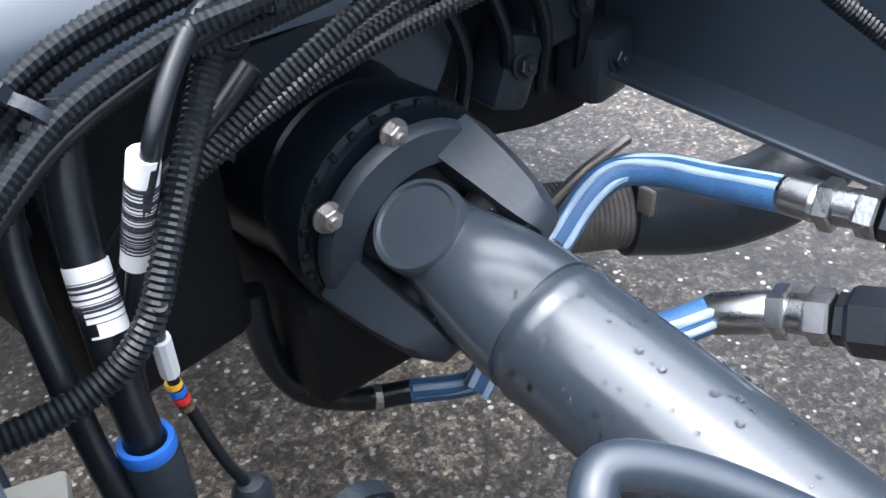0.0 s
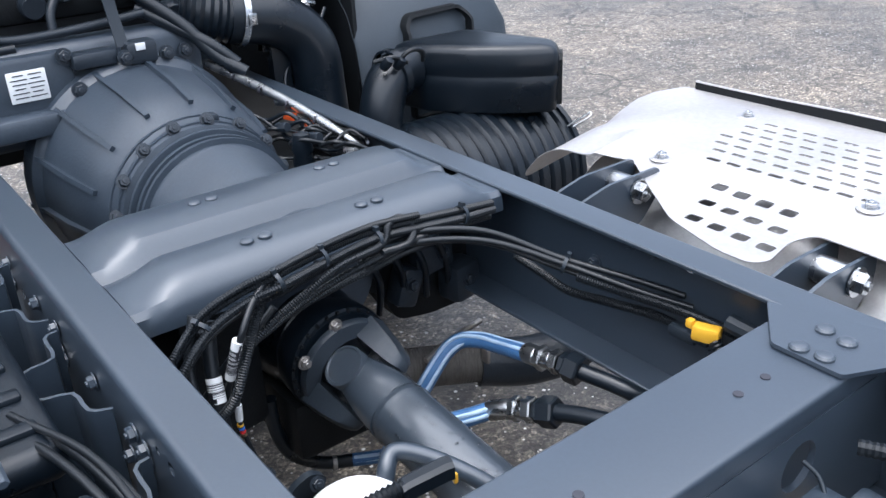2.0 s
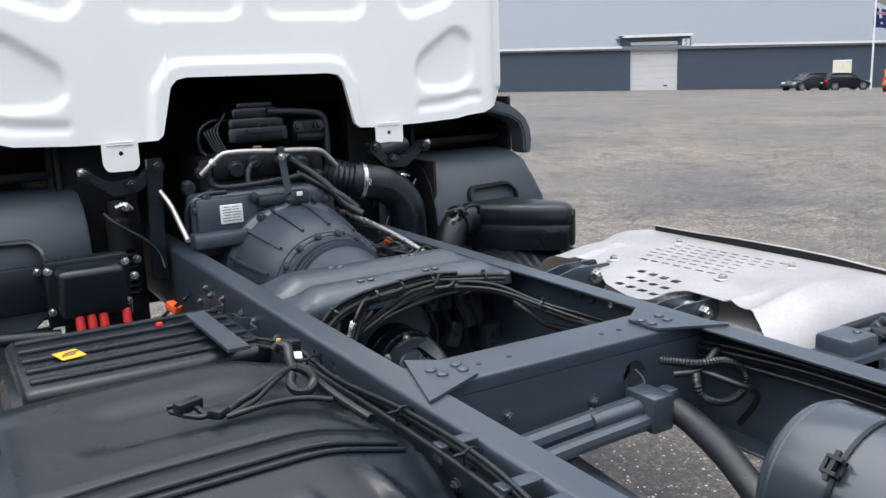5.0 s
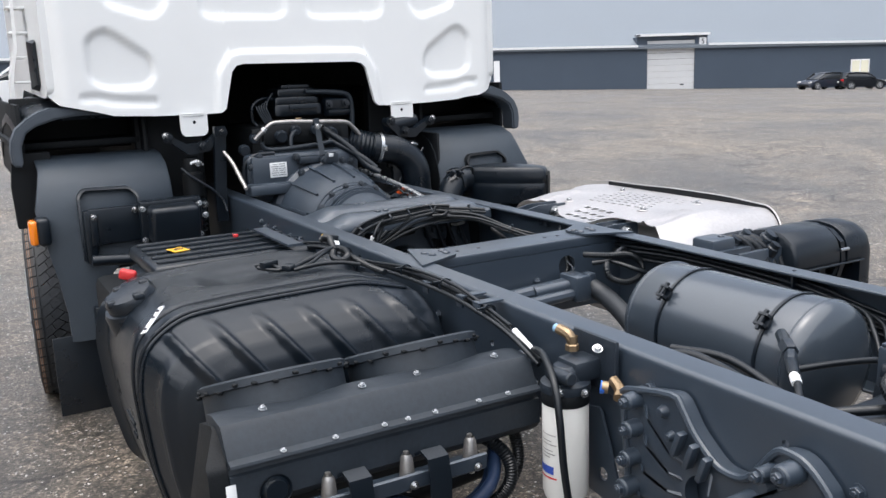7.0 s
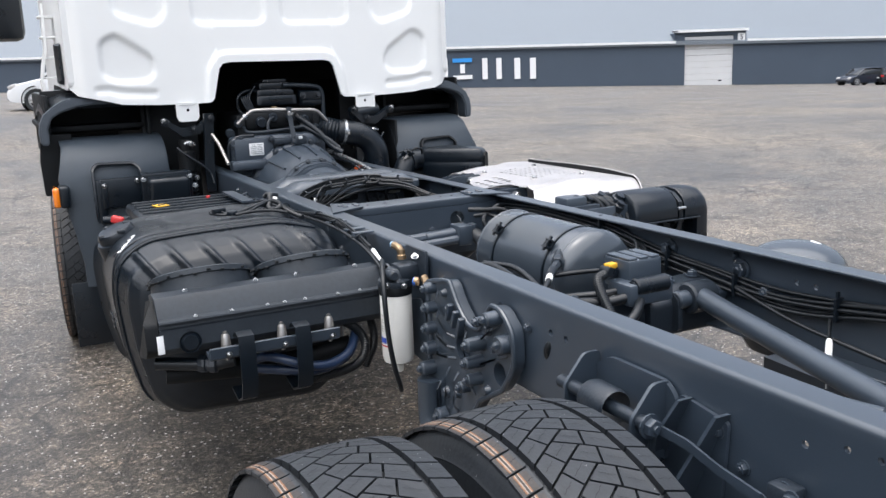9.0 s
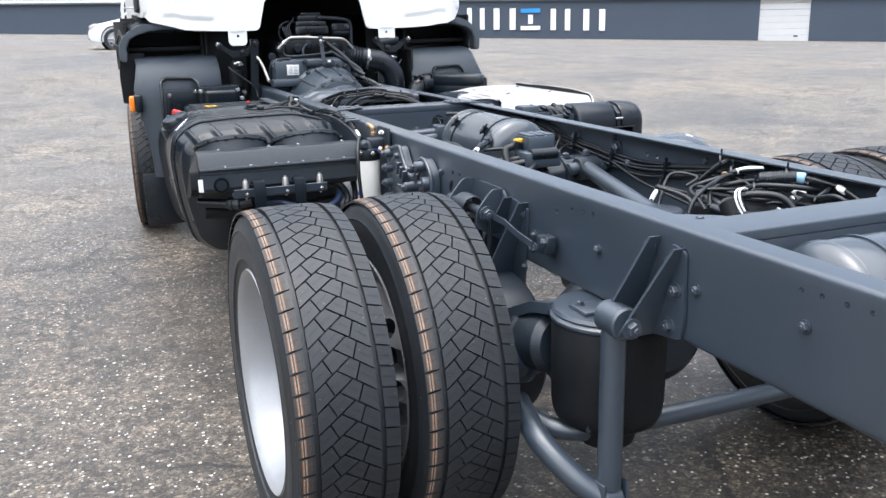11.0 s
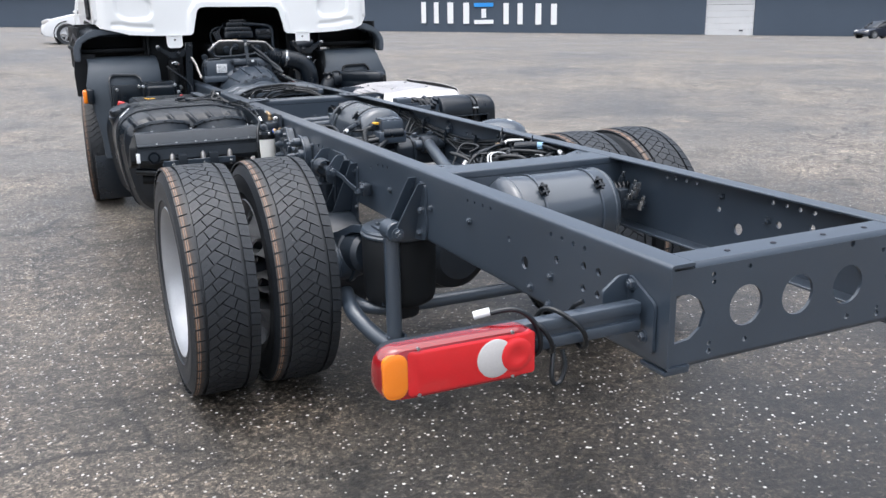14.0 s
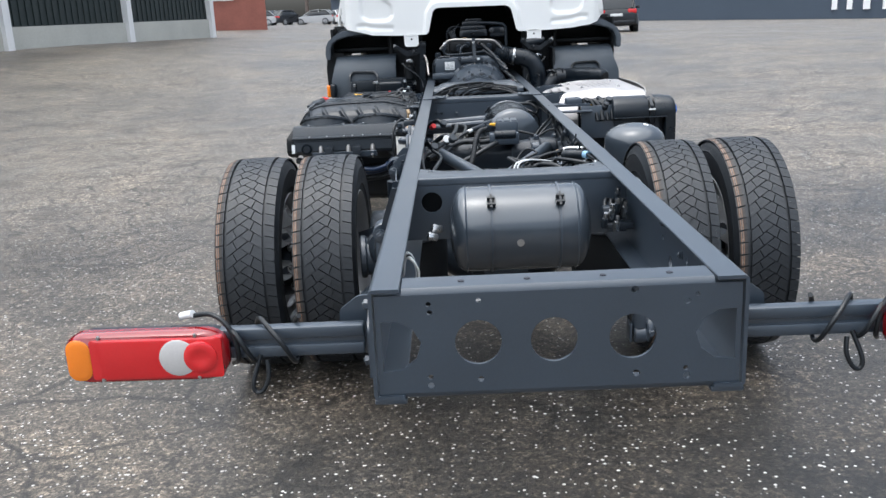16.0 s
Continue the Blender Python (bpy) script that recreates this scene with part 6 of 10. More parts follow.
prism(bm, soften([(3.10, 0.62), (3.30, 0.64), (3.28, 0.80), (3.18, 0.82)], 0.012), [ring2(3.17, 0.68, 0.014)], lambda u, v, w: (-0.405 - w, u, v), 0.006)
part("mount_plate", bm, PAINT, ff)

# ---- steering gear casting on the rail's outside ----
sg = group("steering_gear_bracket", (-0.44, 2.85, 0.75), truck, "dark ribbed cast bracket bolted to the rail")
bm = B()
o = soften([(3.09, 0.895), (2.95, 0.925), (2.91, 0.87), (2.85, 0.825), (2.79, 0.83), (2.74, 0.905), (2.69, 0.91), (2.635, 0.865), (2.63, 0.78), (2.69, 0.70), (2.80, 0.64), (2.87, 0.55), (2.90, 0.48), (3.06, 0.48), (3.10, 0.62), (3.07, 0.72)], 0.022)
prism(bm, o, [ring2(2.885, 0.755, 0.042, 20), ring2(2.70, 0.74, 0.03, 16)], lambda u, v, w: (-0.43 + w, u, v), 0.03)
part("casting", bm, PAINT, sg)
bm = B()
tube(bm, [(-0.432, y, z) for y, z in o[::3] + o[:1]], 0.007, 8, 3)
part("cast_rim", bm, PAINT, sg)
for (ya, za), (yb, zb) in (((3.03, 0.88), (2.93, 0.80)), ((3.03, 0.82), (2.935, 0.77)), ((3.04, 0.76), (2.935, 0.74)), ((3.05, 0.70), (2.93, 0.715)), ((2.87, 0.81), (2.83, 0.64)), ((2.84, 0.76), (2.69, 0.87)), ((2.83, 0.72), (2.66, 0.80)), ((2.97, 0.68), (2.98, 0.54)), ((2.92, 0.68), (2.93, 0.56)), ((3.03, 0.62), (3.02, 0.50))):
    bm = B()
    loft(bm, [[(-0.428, y + dy, z + dz) for dy, dz in ((-0.006, 0), (0, 0.006), (0.006, 0), (0, -0.006))] if k == 0 else [(-0.444, y + dy, z + dz) for dy, dz in ((-0.003, 0), (0, 0.003), (0.003, 0), (0, -0.003))] for k, y, z in ((0, ya, za), (1, ya * 0.8 + yb * 0.2, za * 0.8 + zb * 0.2), (1, ya * 0.2 + yb * 0.8, za * 0.2 + zb * 0.8), (0, yb, zb))])
    part("cast_rib", bm, PAINT, sg)
for y, z, r in ((2.98, 0.885, 0.010), (2.96, 0.845, 0.008), (2.99, 0.60, 0.014), (2.92, 0.62, 0.012), (2.75, 0.84, 0.012), (2.72, 0.80, 0.010), (2.69, 0.80, 0.008), (2.76, 0.68, 0.012), (2.95, 0.50, 0.014)):
    bm = B()
    lathe(bm, [(r * 1.3, 0), (r, 0.008), (r * 0.8, 0.014), (0, 0.015)], (-0.430, y, z), (-1, 0, 0), 14)
    part("cast_boss", bm, PAINT, sg)
for y, z, r, L in ((3.05, 0.885, 0.018, 0.05), (3.05, 0.83, 0.018, 0.05), (3.055, 0.77, 0.018, 0.05), (3.06, 0.71, 0.02, 0.05), (3.07, 0.65, 0.022, 0.06), (2.70, 0.885, 0.02, 0.06), (2.66, 0.83, 0.026, 0.05), (2.78, 0.80, 0.02, 0.07), (2.79, 0.75, 0.018, 0.07), (2.80, 0.70, 0.018, 0.06), (2.86, 0.66, 0.018, 0.05), (3.0, 0.53, 0.026, 0.05), (2.74, 0.87, 0.014, 0.06)):
    bm = B()
    cyl(bm, (-0.41, y, z), (-0.41 - L, y, z), r, r * 0.9, 14, 0.003)
    part("boss", bm, PAINT, sg)
    bolts(sg, [(-0.41 - L, y, z)], (-1, 0, 0), 0.009)
for k in range(3):
    bm = B()
    box(bm, (-0.445, 2.93 - k * 0.03, 0.845 - 0.012 * k), (0.02, 0.012, 0.05), 0.003, (20, 0, 0))
    part("cast_rib", bm, PAINT, sg)
bm = B()
tube(bm, [(-0.45, 3.06, 0.62), (-0.45, 3.06, 0.5), (-0.46, 3.0, 0.42)], 0.035, 14)
part("web", bm, PAINT, sg)

# ---- shock absorber bracket ahead of the axle, and the rear hanger ----
for s in (-1, 1):
    sh = group("shock_absorber", (s * 0.46, 2.25, 0.6), truck, "dark shock absorber in a plate bracket")
    bm = B()
    o = soften([(2.36, 0.86), (2.30, 0.90), (2.13, 0.90), (2.10, 0.87), (2.13, 0.74), (2.20, 0.70), (2.34, 0.74)], 0.02)
    prism(bm, o, [], lambda u, v, w: (s * (0.40 + w), u, v), 0.01)
    for y in (2.34, 2.13):
        prism(bm, soften([(0.40, 0.90), (0.44, 0.90), (0.49, 0.84), (0.49, 0.79), (0.40, 0.74)], 0.012), [], lambda u, v, w: (s * u, y + w, v), 0.008)
    part("bracket", bm, PAINT, sh)
    bm = B()
    cyl(bm, (s * 0.47, 2.38, 0.835), (s * 0.47, 2.11, 0.835), 0.014, n=14)
    lathe(bm, [(0.034, 0), (0.038, 0.01), (0.038, 0.07), (0.034, 0.08)], (s * 0.47, 2.20, 0.835), (0, 1, 0), 20)
    part("eye", bm, CAST, sh)
    bm = B()
    lathe(bm, [(0.018, 0.80), (0.02, 0.77), (0.045, 0.765), (0.045, 0.62), (0.038, 0.615), (0.038, 0.42), (0, 0.42)], (s * 0.47, 2.24, 0), n=24)
    part("damper_tube", bm, CAST, sh)
    bolts(sh, [(s * 0.47, 2.105, 0.835)], (0, -1, 0), 0.016)
    # V-shaped gussets beside it
    vg = group("gusset", (s * 0.43, 2.1, 0.75), truck, "upright steel gusset plates on the rail")
    for y0, y1 in ((2.08, 2.16), (1.99, 2.05)):
        bm = B()
        loft(bm, [[(s * 0.398, y0, 0.885), (s * 0.398, y0 - 0.008, 0.885), (s * 0.43, y0 - 0.008, 0.885), (s * 0.43, y0, 0.885)], [(s * 0.398, y1 + 0.05, 0.62), (s * 0.398, y1 + 0.042, 0.62), (s * 0.50, y1 + 0.042, 0.62), (s * 0.50, y1 + 0.05, 0.62)]])
        part("plate", bm, PAINT, vg)
    bm = B()
    prism(bm, soften([(2.17, 0.62), (2.10, 0.885), (1.98, 0.87), (2.0, 0.62)], 0.012), [], lambda u, v, w: (s * (0.397 + w), u, v), 0.008)
    part("back_plate", bm, PAINT, vg)
    bolts(vg, [(s * 0.406, 2.0, 0.85), (s * 0.406, 1.985, 0.70), (s * 0.406, 1.99, 0.64)], (s, 0, 0), 0.009)
    # height sensor lever
    hl_ = group("level_lever", (s * 0.45, 1.95, 0.8), truck, "thin steel lever on the rail")
    bm = B()
    ribbon(bm, [(s * 0.455, 2.11, 0.822), (s * 0.455, 2.02, 0.82), (s * 0.45, 1.95, 0.80), (s * 0.45, 1.86, 0.79)], (0, 0, 0.018), 0.005)
    part("lever", bm, PAINT, hl_)
    bm = B()
    tube(bm, [(s * 0.455, 2.11, 0.835), (s * 0.458, 2.12, 0.70), (s * 0.46, 2.13, 0.6)], 0.007)
    part("rod", bm, CAST, hl_)
    bm = B()
    box(bm, (s * 0.42, 1.84, 0.80), (0.04, 0.05, 0.05), 0.008)
    part("sensor_body", bm, CAST, hl_)
    bolts(hl_, [(s * 0.42, 1.842, 0.811), (s * 0.44, 1.81, 0.815), (s * 0.44, 1.87, 0.785)], (s, 0, 0), 0.011)
    # rear hanger with the upright link
    hg = group("hanger_bracket", (s * 0.44, 1.35, 0.8), truck, "steel hanger bracket with upright link")
    bm = B()
    for (ya, za), (yb, zb) in (((1.385, 0.925), (1.465, 0.70)), ((1.30, 0.917), (1.39, 0.70))):
        loft(bm, [[(s * 0.397, ya, za), (s * 0.397, ya - 0.008, za), (s * 0.425, ya - 0.008, za), (s * 0.425, ya, za)], [(s * 0.397, yb, zb), (s * 0.397, yb - 0.008, zb), (s * 0.50, yb - 0.008, zb), (s * 0.50, yb, zb)]])
    prism(bm, soften([(1.335, 0.92), (1.285, 0.912), (1.278, 0.76), (1.29, 0.715), (1.46, 0.69), (1.40, 0.72)], 0.012), [], lambda u, v, w: (s * (0.397 + w), u, v), 0.008)
    part("plate", bm, PAINT, hg)
    bolts(hg, [(s * 0.405, 1.325, 0.882), (s * 0.405, 1.308, 0.821), (s * 0.405, 1.325, 0.738), (s * 0.405, 1.40, 0.90)], (s, 0, 0), 0.012)
    bm = B()
    lathe(bm, [(0, 0), (0.034, 0), (0.038, 0.005), (0.038, 0.075), (0.034, 0.08), (0, 0.08)], (s * 0.475, 1.46, 0.732), (0, -1, 0), 22)
    part("eye", bm, PAINT, hg)
    bolts(hg, [(s * 0.48, 1.355, 0.732)], (0, -1, 0), 0.016)
    bm = B()
    cyl(bm, (s * 0.478, 1.425, 0.72), (s * 0.478, 1.425, 0.315), 0.029, n=20)
    lathe(bm, [(0, 0), (0.03, 0), (0.036, 0.006), (0.036, 0.044), (0.03, 0.05), (0, 0.05)], (s * 0.453, 1.425, 0.285), (s, 0, 0), 22)
    for w in (-0.036, 0.028):
        box(bm, (s * 0.478 + s * w, 1.43, 0.295), (0.010, 0.062, 0.075), 0.004)
    part("link", bm, PAINT, hg)
    bolts(hg, [(s * 0.512, 1.425, 0.285)], (s, 0, 0), 0.017)
    bm = B()
    tube(bm, [(s * 0.50, 1.43, 0.290), (s * 0.54, 1.47, 0.325), (s * 0.575, 1.53, 0.37), (s * 0.585, 1.60, 0.40), (s * 0.55, 1.75, 0.41)], 0.030, 14)
    part("stabiliser_arm", bm, PAINT, hg)
bm = B()
tube(bm, [(-0.56, 1.72, 0.40), (-0.5, 1.60, 0.385), (-0.3, 1.56, 0.385), (0.3, 1.56, 0.385), (0.5, 1.60, 0.385), (0.56, 1.72, 0.40)], 0.026, 14)
part("stabiliser_bar", bm, PAINT, truck, "round dark stabiliser bar")

# ---- gearbox and drive line ----
GEAR = mat("gearbox_paint", (0.0285, 0.0405, 0.0570), 0.45, var=0.14, scale=12, fine=160, bump=0.25, spec=0.8)
gbx = group("gearbox", (0, 5.3, 0.85), truck, "dark grey cast gearbox with ribbed bell housing")
bm = B()
gc = (0.015, 0, 0.83)
lathe(bm, [(0.0, 5.70), (0.262, 5.70), (0.268, 5.66), (0.264, 5.62), (0.247, 5.60), (0.232, 5.48), (0.212, 5.37), (0.19, 5.335), (0.18, 5.29), (0.165, 5.285), (0.160, 5.22)] + [(0.158 - 0.0022 * k - (0.0025 if k % 2 else 0), 5.205 - 0.011 * k) for k in range(12)] + [(0.130, 5.06), (0.125, 4.86), (0.0, 4.86)], gc, (0, 1, 0), 48)
part("housing", bm, GEAR, gbx, smooth=25)
for k in range(14):
    a = radians(-20 + k * 360 / 14)
    bm = B()
    pts = [((0.262, 5.66), (0.255, 5.62)), ((0.248, 5.60), (0.240, 5.60)), ((0.232, 5.47), (0.225, 5.48)), ((0.208, 5.36), (0.200, 5.37))]
    d = Vector((math.cos(a), 0, math.sin(a)))
    t_ = Vector((-math.sin(a), 0, math.cos(a))) * 0.005
    loft(bm, [[Vector(gc) + d * (r + 0.009) + Vector((0, y, 0)) + t_, Vector(gc) + d * (r + 0.009) + Vector((0, y, 0)) - t_, Vector(gc) + d * (q - 0.01) + Vector((0, yy, 0)) - t_, Vector(gc) + d * (q - 0.01) + Vector((0, yy, 0)) + t_] for (r, y), (q, yy) in pts])
    part("radial_rib", bm, GEAR, gbx, smooth=0)
for r, y in ((0.186, 5.335), (0.180, 5.305), (0.172, 5.262), (0.166, 5.24), (0.164, 5.222)):
    bm = B()
    lathe(bm, [(r - 0.01, y - 0.006), (r + 0.006, y - 0.005), (r + 0.006, y + 0.005), (r - 0.01, y + 0.006)], gc, (0, 1, 0), 48)
    part("ring_rib", bm, GEAR, gbx)
bolts(gbx, [(gc[0] + 0.188 * math.cos(a), 5.30, gc[2] + 0.188 * math.sin(a)) for a in (radians(15 + 22 * k) for k in range(8))], (0, -0.8, 0.4), 0.010, CAST)
bm = B()
box(bm, (0.06, 5.32, 1.012), (0.03, 0.03, 0.02), 0.006)
part("breather", bm, CAST, gbx)
# upper casing with its plate and covers
bm = B()
box(bm, (-0.06, 5.72, 1.03), (0.54, 0.10, 0.22), 0.03, None, 3)
box(bm, (-0.21, 5.66, 1.06), (0.22, 0.04, 0.14), 0.012)
box(bm, (-0.22, 5.63, 0.99), (0.26, 0.08, 0.05), 0.012)
part("upper_casing", bm, GEAR, gbx)
bm = B()
box(bm, (-0.202, 5.636, 1.070), (0.080, 0.004, 0.066), 0.002)
tp = part("type_plate", bm, PAPER, gbx, "white type plate")
for k in range(12):
    bm = B()
    box(bm, (-0.219 + (k % 2) * 0.034, 5.6335, 1.095 - (k // 2) * 0.0095), (0.022 + 0.006 * (k % 3), 0.001, 0.0022), 0)
    part("label_bar", bm, GREYP, tp)
bm = B()
box(bm, (-0.06, 5.63, 1.105), (0.10, 0.05, 0.035), 0.01)
part("cover", bm, CAST, gbx)
bm = B()
box(bm, (0.04, 5.62, 1.105), (0.07, 0.05, 0.05), 0.01)
cv = part("cover", bm, CAST, gbx)
bm = B()
box(bm, (0.035, 5.593, 1.12), (0.022, 0.003, 0.016), 0.001)
part("cover_tag", bm, PAPER, cv)
bolts(gbx, [(-0.32, 5.66, 1.09), (-0.32, 5.66, 1.0), (-0.28, 5.66, 1.13), (-0.12, 5.63, 1.12), (-0.11, 5.60, 1.05), (0.0, 5.60, 1.10), (0.1, 5.62, 1.09), (0.16, 5.66, 1.08), (-0.3, 5.62, 0.98)], (0, -1, 0.1), 0.012, CAST)
# output flange
FC = Vector((0, 4.750, 0.728))
bm = B()
lathe(bm, [(0.080, 0.07), (0.094, 0.06), (0.097, 0.02), (0.095, 0.008), (0.09, 0.006), (0.088, 0.0), (0.0, 0.0)], FC, (0, 1, 0), 48)
lathe(bm, [(0.07, 0.06), (0.088, 0.075), (0.10, 0.13), (0.11, 0.3)], FC, (0, 1, 0), 40)
part("output_flange", bm, BLACK, gbx, "black round output flange")
for k in range(28):
    a = 2 * math.pi * k / 28
    bm = B()
    box(bm, FC + Vector((0.0915 * math.cos(a), 0.005, 0.0915 * math.sin(a))), (0.006, 0.006, 0.006), 0.001, (0, -math.degrees(a), 0))
    part("serration", bm, DARK, gbx)

ps = group("propeller_shaft", (0, 4.0, 0.68), truck, "dark grey painted propeller shaft with universal joint")
J = Vector((0.0, 4.692, 0.722))
AX = Vector((0, -1, -0.085)).normalized()
d2 = Vector((-0.62, 0.0, 0.78)).normalized()
d2 = (d2 - AX * d2.dot(AX)).normalized()
d1 = AX.cross(d2).normalized()
bm = B()
lathe(bm, [(0.050, 0.100), (0.0525, 0.102), (0.0525, 0.108), (0.0538, 0.112), (0.0538, 0.116), (0.0528, 0.120), (0.0522, 0.126), (0.052, 2.22), (0.04, 2.26), (0.04, 2.3)], J, AX, 48)
part("tube", bm, GLOSSP, ps, "dark grey painted shaft tube")
bm = B()
rows = []
for t, a, b in ((0.104, 0.0520, 0.0520), (0.09, 0.0525, 0.0520), (0.07, 0.0540, 0.0505), (0.05, 0.0555, 0.0480), (0.03, 0.0560, 0.0445), (0.01, 0.0560, 0.0405), (-0.01, 0.0550, 0.0365), (-0.025, 0.0470, 0.030), (-0.036, 0.049, 0.021)):
    rows.append([J + AX * t + d2 * (a * math.copysign(abs(math.cos(w)) ** 0.75, math.cos(w))) + d1 * (b * math.copysign(abs(math.sin(w)) ** 0.85, math.sin(w))) for w in (2 * math.pi * k / 40 for k in range(40))])
loft(bm, rows)
part("yoke", bm, GLOSSP, ps, smooth=50)
for s in (-1, 1):
    bm = B()
    lathe(bm, [(0.036, 0.03), (0.036, 0.056), (0.0345, 0.059), (0.0315, 0.059), (0.030, 0.0565), (0.0, 0.057)], J, d2 * s, 32)
    part("bearing_cup", bm, GLOSSP, ps)
bm = B()
for s in (-1, 1):
    rows = []
    for t, h, wd, th in ((-0.050, 0.068, 0.044, 0.026), (-0.03, 0.066, 0.042, 0.025), (0.0, 0.064, 0.037, 0.022), (0.030, 0.061, 0.030, 0.018), (0.046, 0.058, 0.020, 0.012), (0.053, 0.056, 0.008, 0.006)):
        c = J + AX * t + d1 * (s * h)
        rows.append([c + d2 * (a * wd) + d1 * (s * b * th) for a, b in ((-1, -0.7), (-0.7, 0.8), (0, 1), (0.7, 0.8), (1, -0.7), (0, -1))])
    loft(bm, rows)
lathe(bm, [(0.060, -0.034), (0.074, -0.038), (0.084, -0.040), (0.087, -0.046), (0.087, -0.053), (0.0, -0.056)], J, AX, 40)
part("flange_yoke", bm, YOKE, ps, "dark grey flange yoke", smooth=50)
bm = B()
cyl(bm, J - d2 * 0.05, J + d2 * 0.05, 0.02, n=16)
cyl(bm, J - d1 * 0.05, J + d1 * 0.05, 0.02, n=16)
part("cross", bm, DARK, ps)
bolts(ps, [(-0.017, 4.736, 0.812), (-0.08, 4.734, 0.769), (0.08, 4.736, 0.68), (0.02, 4.736, 0.64)], (0, -1, 0.05), 0.0082, PIPE)
# water drops on the shaft
bm = B()
for k in range(420):
    t, a = random.uniform(0.02, 0.75), random.uniform(-100, 60)
    d = (d2 * math.cos(radians(a)) + d1 * math.sin(radians(a)))
    p = J + AX * t + d * 0.0522
    r = random.choice((0.0010, 0.0014, 0.0018, 0.0024, 0.0030))
    m = frame_to(d)
    lathe(bm, [(r, 0), (r * 0.8, r * 0.35), (r * 0.4, r * 0.5), (0, r * 0.55)], p, d, 7)
WATER = bpy.data.materials.new("water_drop")
WATER.use_nodes = True
wb = WATER.node_tree.nodes["Principled BSDF"]
wb.inputs["Roughness"].default_value, wb.inputs["Transmission Weight"].default_value, wb.inputs["IOR"].default_value = 0.03, 1.0, 1.33
part("water_drop", bm, WATER, ps, "rain drops", smooth=80, kind="stuff")

# dark castings, brackets and drums round the flange
db = group("gearbox_rear_brackets", (0, 4.95, 0.8), truck, "black brackets behind the output flange")
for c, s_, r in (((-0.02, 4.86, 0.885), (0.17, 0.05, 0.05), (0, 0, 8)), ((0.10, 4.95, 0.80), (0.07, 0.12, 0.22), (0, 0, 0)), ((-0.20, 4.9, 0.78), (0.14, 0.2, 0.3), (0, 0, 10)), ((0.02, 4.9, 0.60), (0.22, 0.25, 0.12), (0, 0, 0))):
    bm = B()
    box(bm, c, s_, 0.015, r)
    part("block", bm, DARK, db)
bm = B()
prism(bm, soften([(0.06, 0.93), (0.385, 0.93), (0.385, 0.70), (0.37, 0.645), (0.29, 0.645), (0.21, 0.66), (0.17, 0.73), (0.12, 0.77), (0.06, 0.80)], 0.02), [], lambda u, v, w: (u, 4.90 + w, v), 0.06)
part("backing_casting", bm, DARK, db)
for c, s_, r in (((0.16, 4.875, 0.86), (0.10, 0.05, 0.06), (0, 8, 5)), ((0.27, 4.88, 0.82), (0.09, 0.06, 0.12), (0, -6, 0)), ((0.21, 4.87, 0.75), (0.05, 0.05, 0.08), (0, 20, 0)), ((0.34, 4.87, 0.72), (0.07, 0.06, 0.08), (0, 0, 10))):
    bm = B()
    box(bm, c, s_, 0.012, r)
    part("casting_boss", bm, CAST, db)
bolts(db, [(0.14, 4.848, 0.87), (0.185, 4.848, 0.865), (0.26, 4.848, 0.85), (0.29, 4.848, 0.80), (0.21, 4.843, 0.76), (0.34, 4.838, 0.73)], (0, -1, 0.2), 0.010, CAST)
for k in range(4):
    bm = B()
    tube(bm, [(0.10 + 0.05 * k, 4.85, 0.93), (0.11 + 0.05 * k, 4.84, 0.86), (0.14 + 0.05 * k, 4.845, 0.79), (0.15 + 0.055 * k, 4.87, 0.71)], 0.007)
    part("pipe", bm, BLACK, db)
bolts(db, [(-0.09, 4.83, 0.875), (0.0, 4.83, 0.895)], (0, -1, 0.2), 0.012, CAST)
bm = B()
cyl(bm, (-0.26, 4.82, 0.80), (-0.17, 4.83, 0.80), 0.014, n=14)
cyl(bm, (-0.185, 4.83, 0.80), (-0.15, 4.83, 0.80), 0.025, n=6)
part("sensor", bm, BLACK, db)
bm = B()
box(bm, (0.25, 4.84, 0.885), (0.055, 0.03, 0.012), 0.004, (0, 0, 20))
part("pale_lug", bm, CONC, db, "pale primed lug")
bm = B()
box(bm, (-0.345, 4.66, 0.72), (0.08, 0.05, 0.012), 0.004, (0, 0, -15))
part("pale_lug", bm, CONC, db, "pale primed lug")

# exhaust flex pipe and elbow under the right rail
ex = group("exhaust_pipe", (0.3, 4.85, 0.55), truck, "braided exhaust pipe with dull grey elbow")
bm = B()
tube(bm, [(0.08, 4.93, 0.56), (0.16, 4.88, 0.57), (0.25, 4.84, 0.565), (0.33, 4.80, 0.56)], 0.040, 20, 8, 0.0015, 0.006)
part("braid", bm, mat("steel_braid", (0.18, 0.17, 0.16), 0.5, metal=0.6, var=0.2, scale=60, fine=600, bump=0.6), ex)
bm = B()
tube(bm, [(0.33, 4.80, 0.56), (0.42, 4.75, 0.55), (0.52, 4.72, 0.56), (0.6, 4.70, 0.62)], 0.05, 20)
part("elbow", bm, CAST, ex, "dull grey elbow")
bm = B()
tube(bm, [(0.20, 4.80, 0.618), (0.28, 4.82, 0.625), (0.36, 4.83, 0.63)], 0.006)
box(bm, (0.315, 4.76, 0.60), (0.008, 0.02, 0.03), 0.002)
part("clamp", bm, PIPE, ex)


def hose(name, pts, r, m, parent, label="", **k):
    bm = B()
    tube(bm, pts, r, **k)
    return part(name, bm, m, parent, label, smooth=60 if not k.get("rib") else 25)


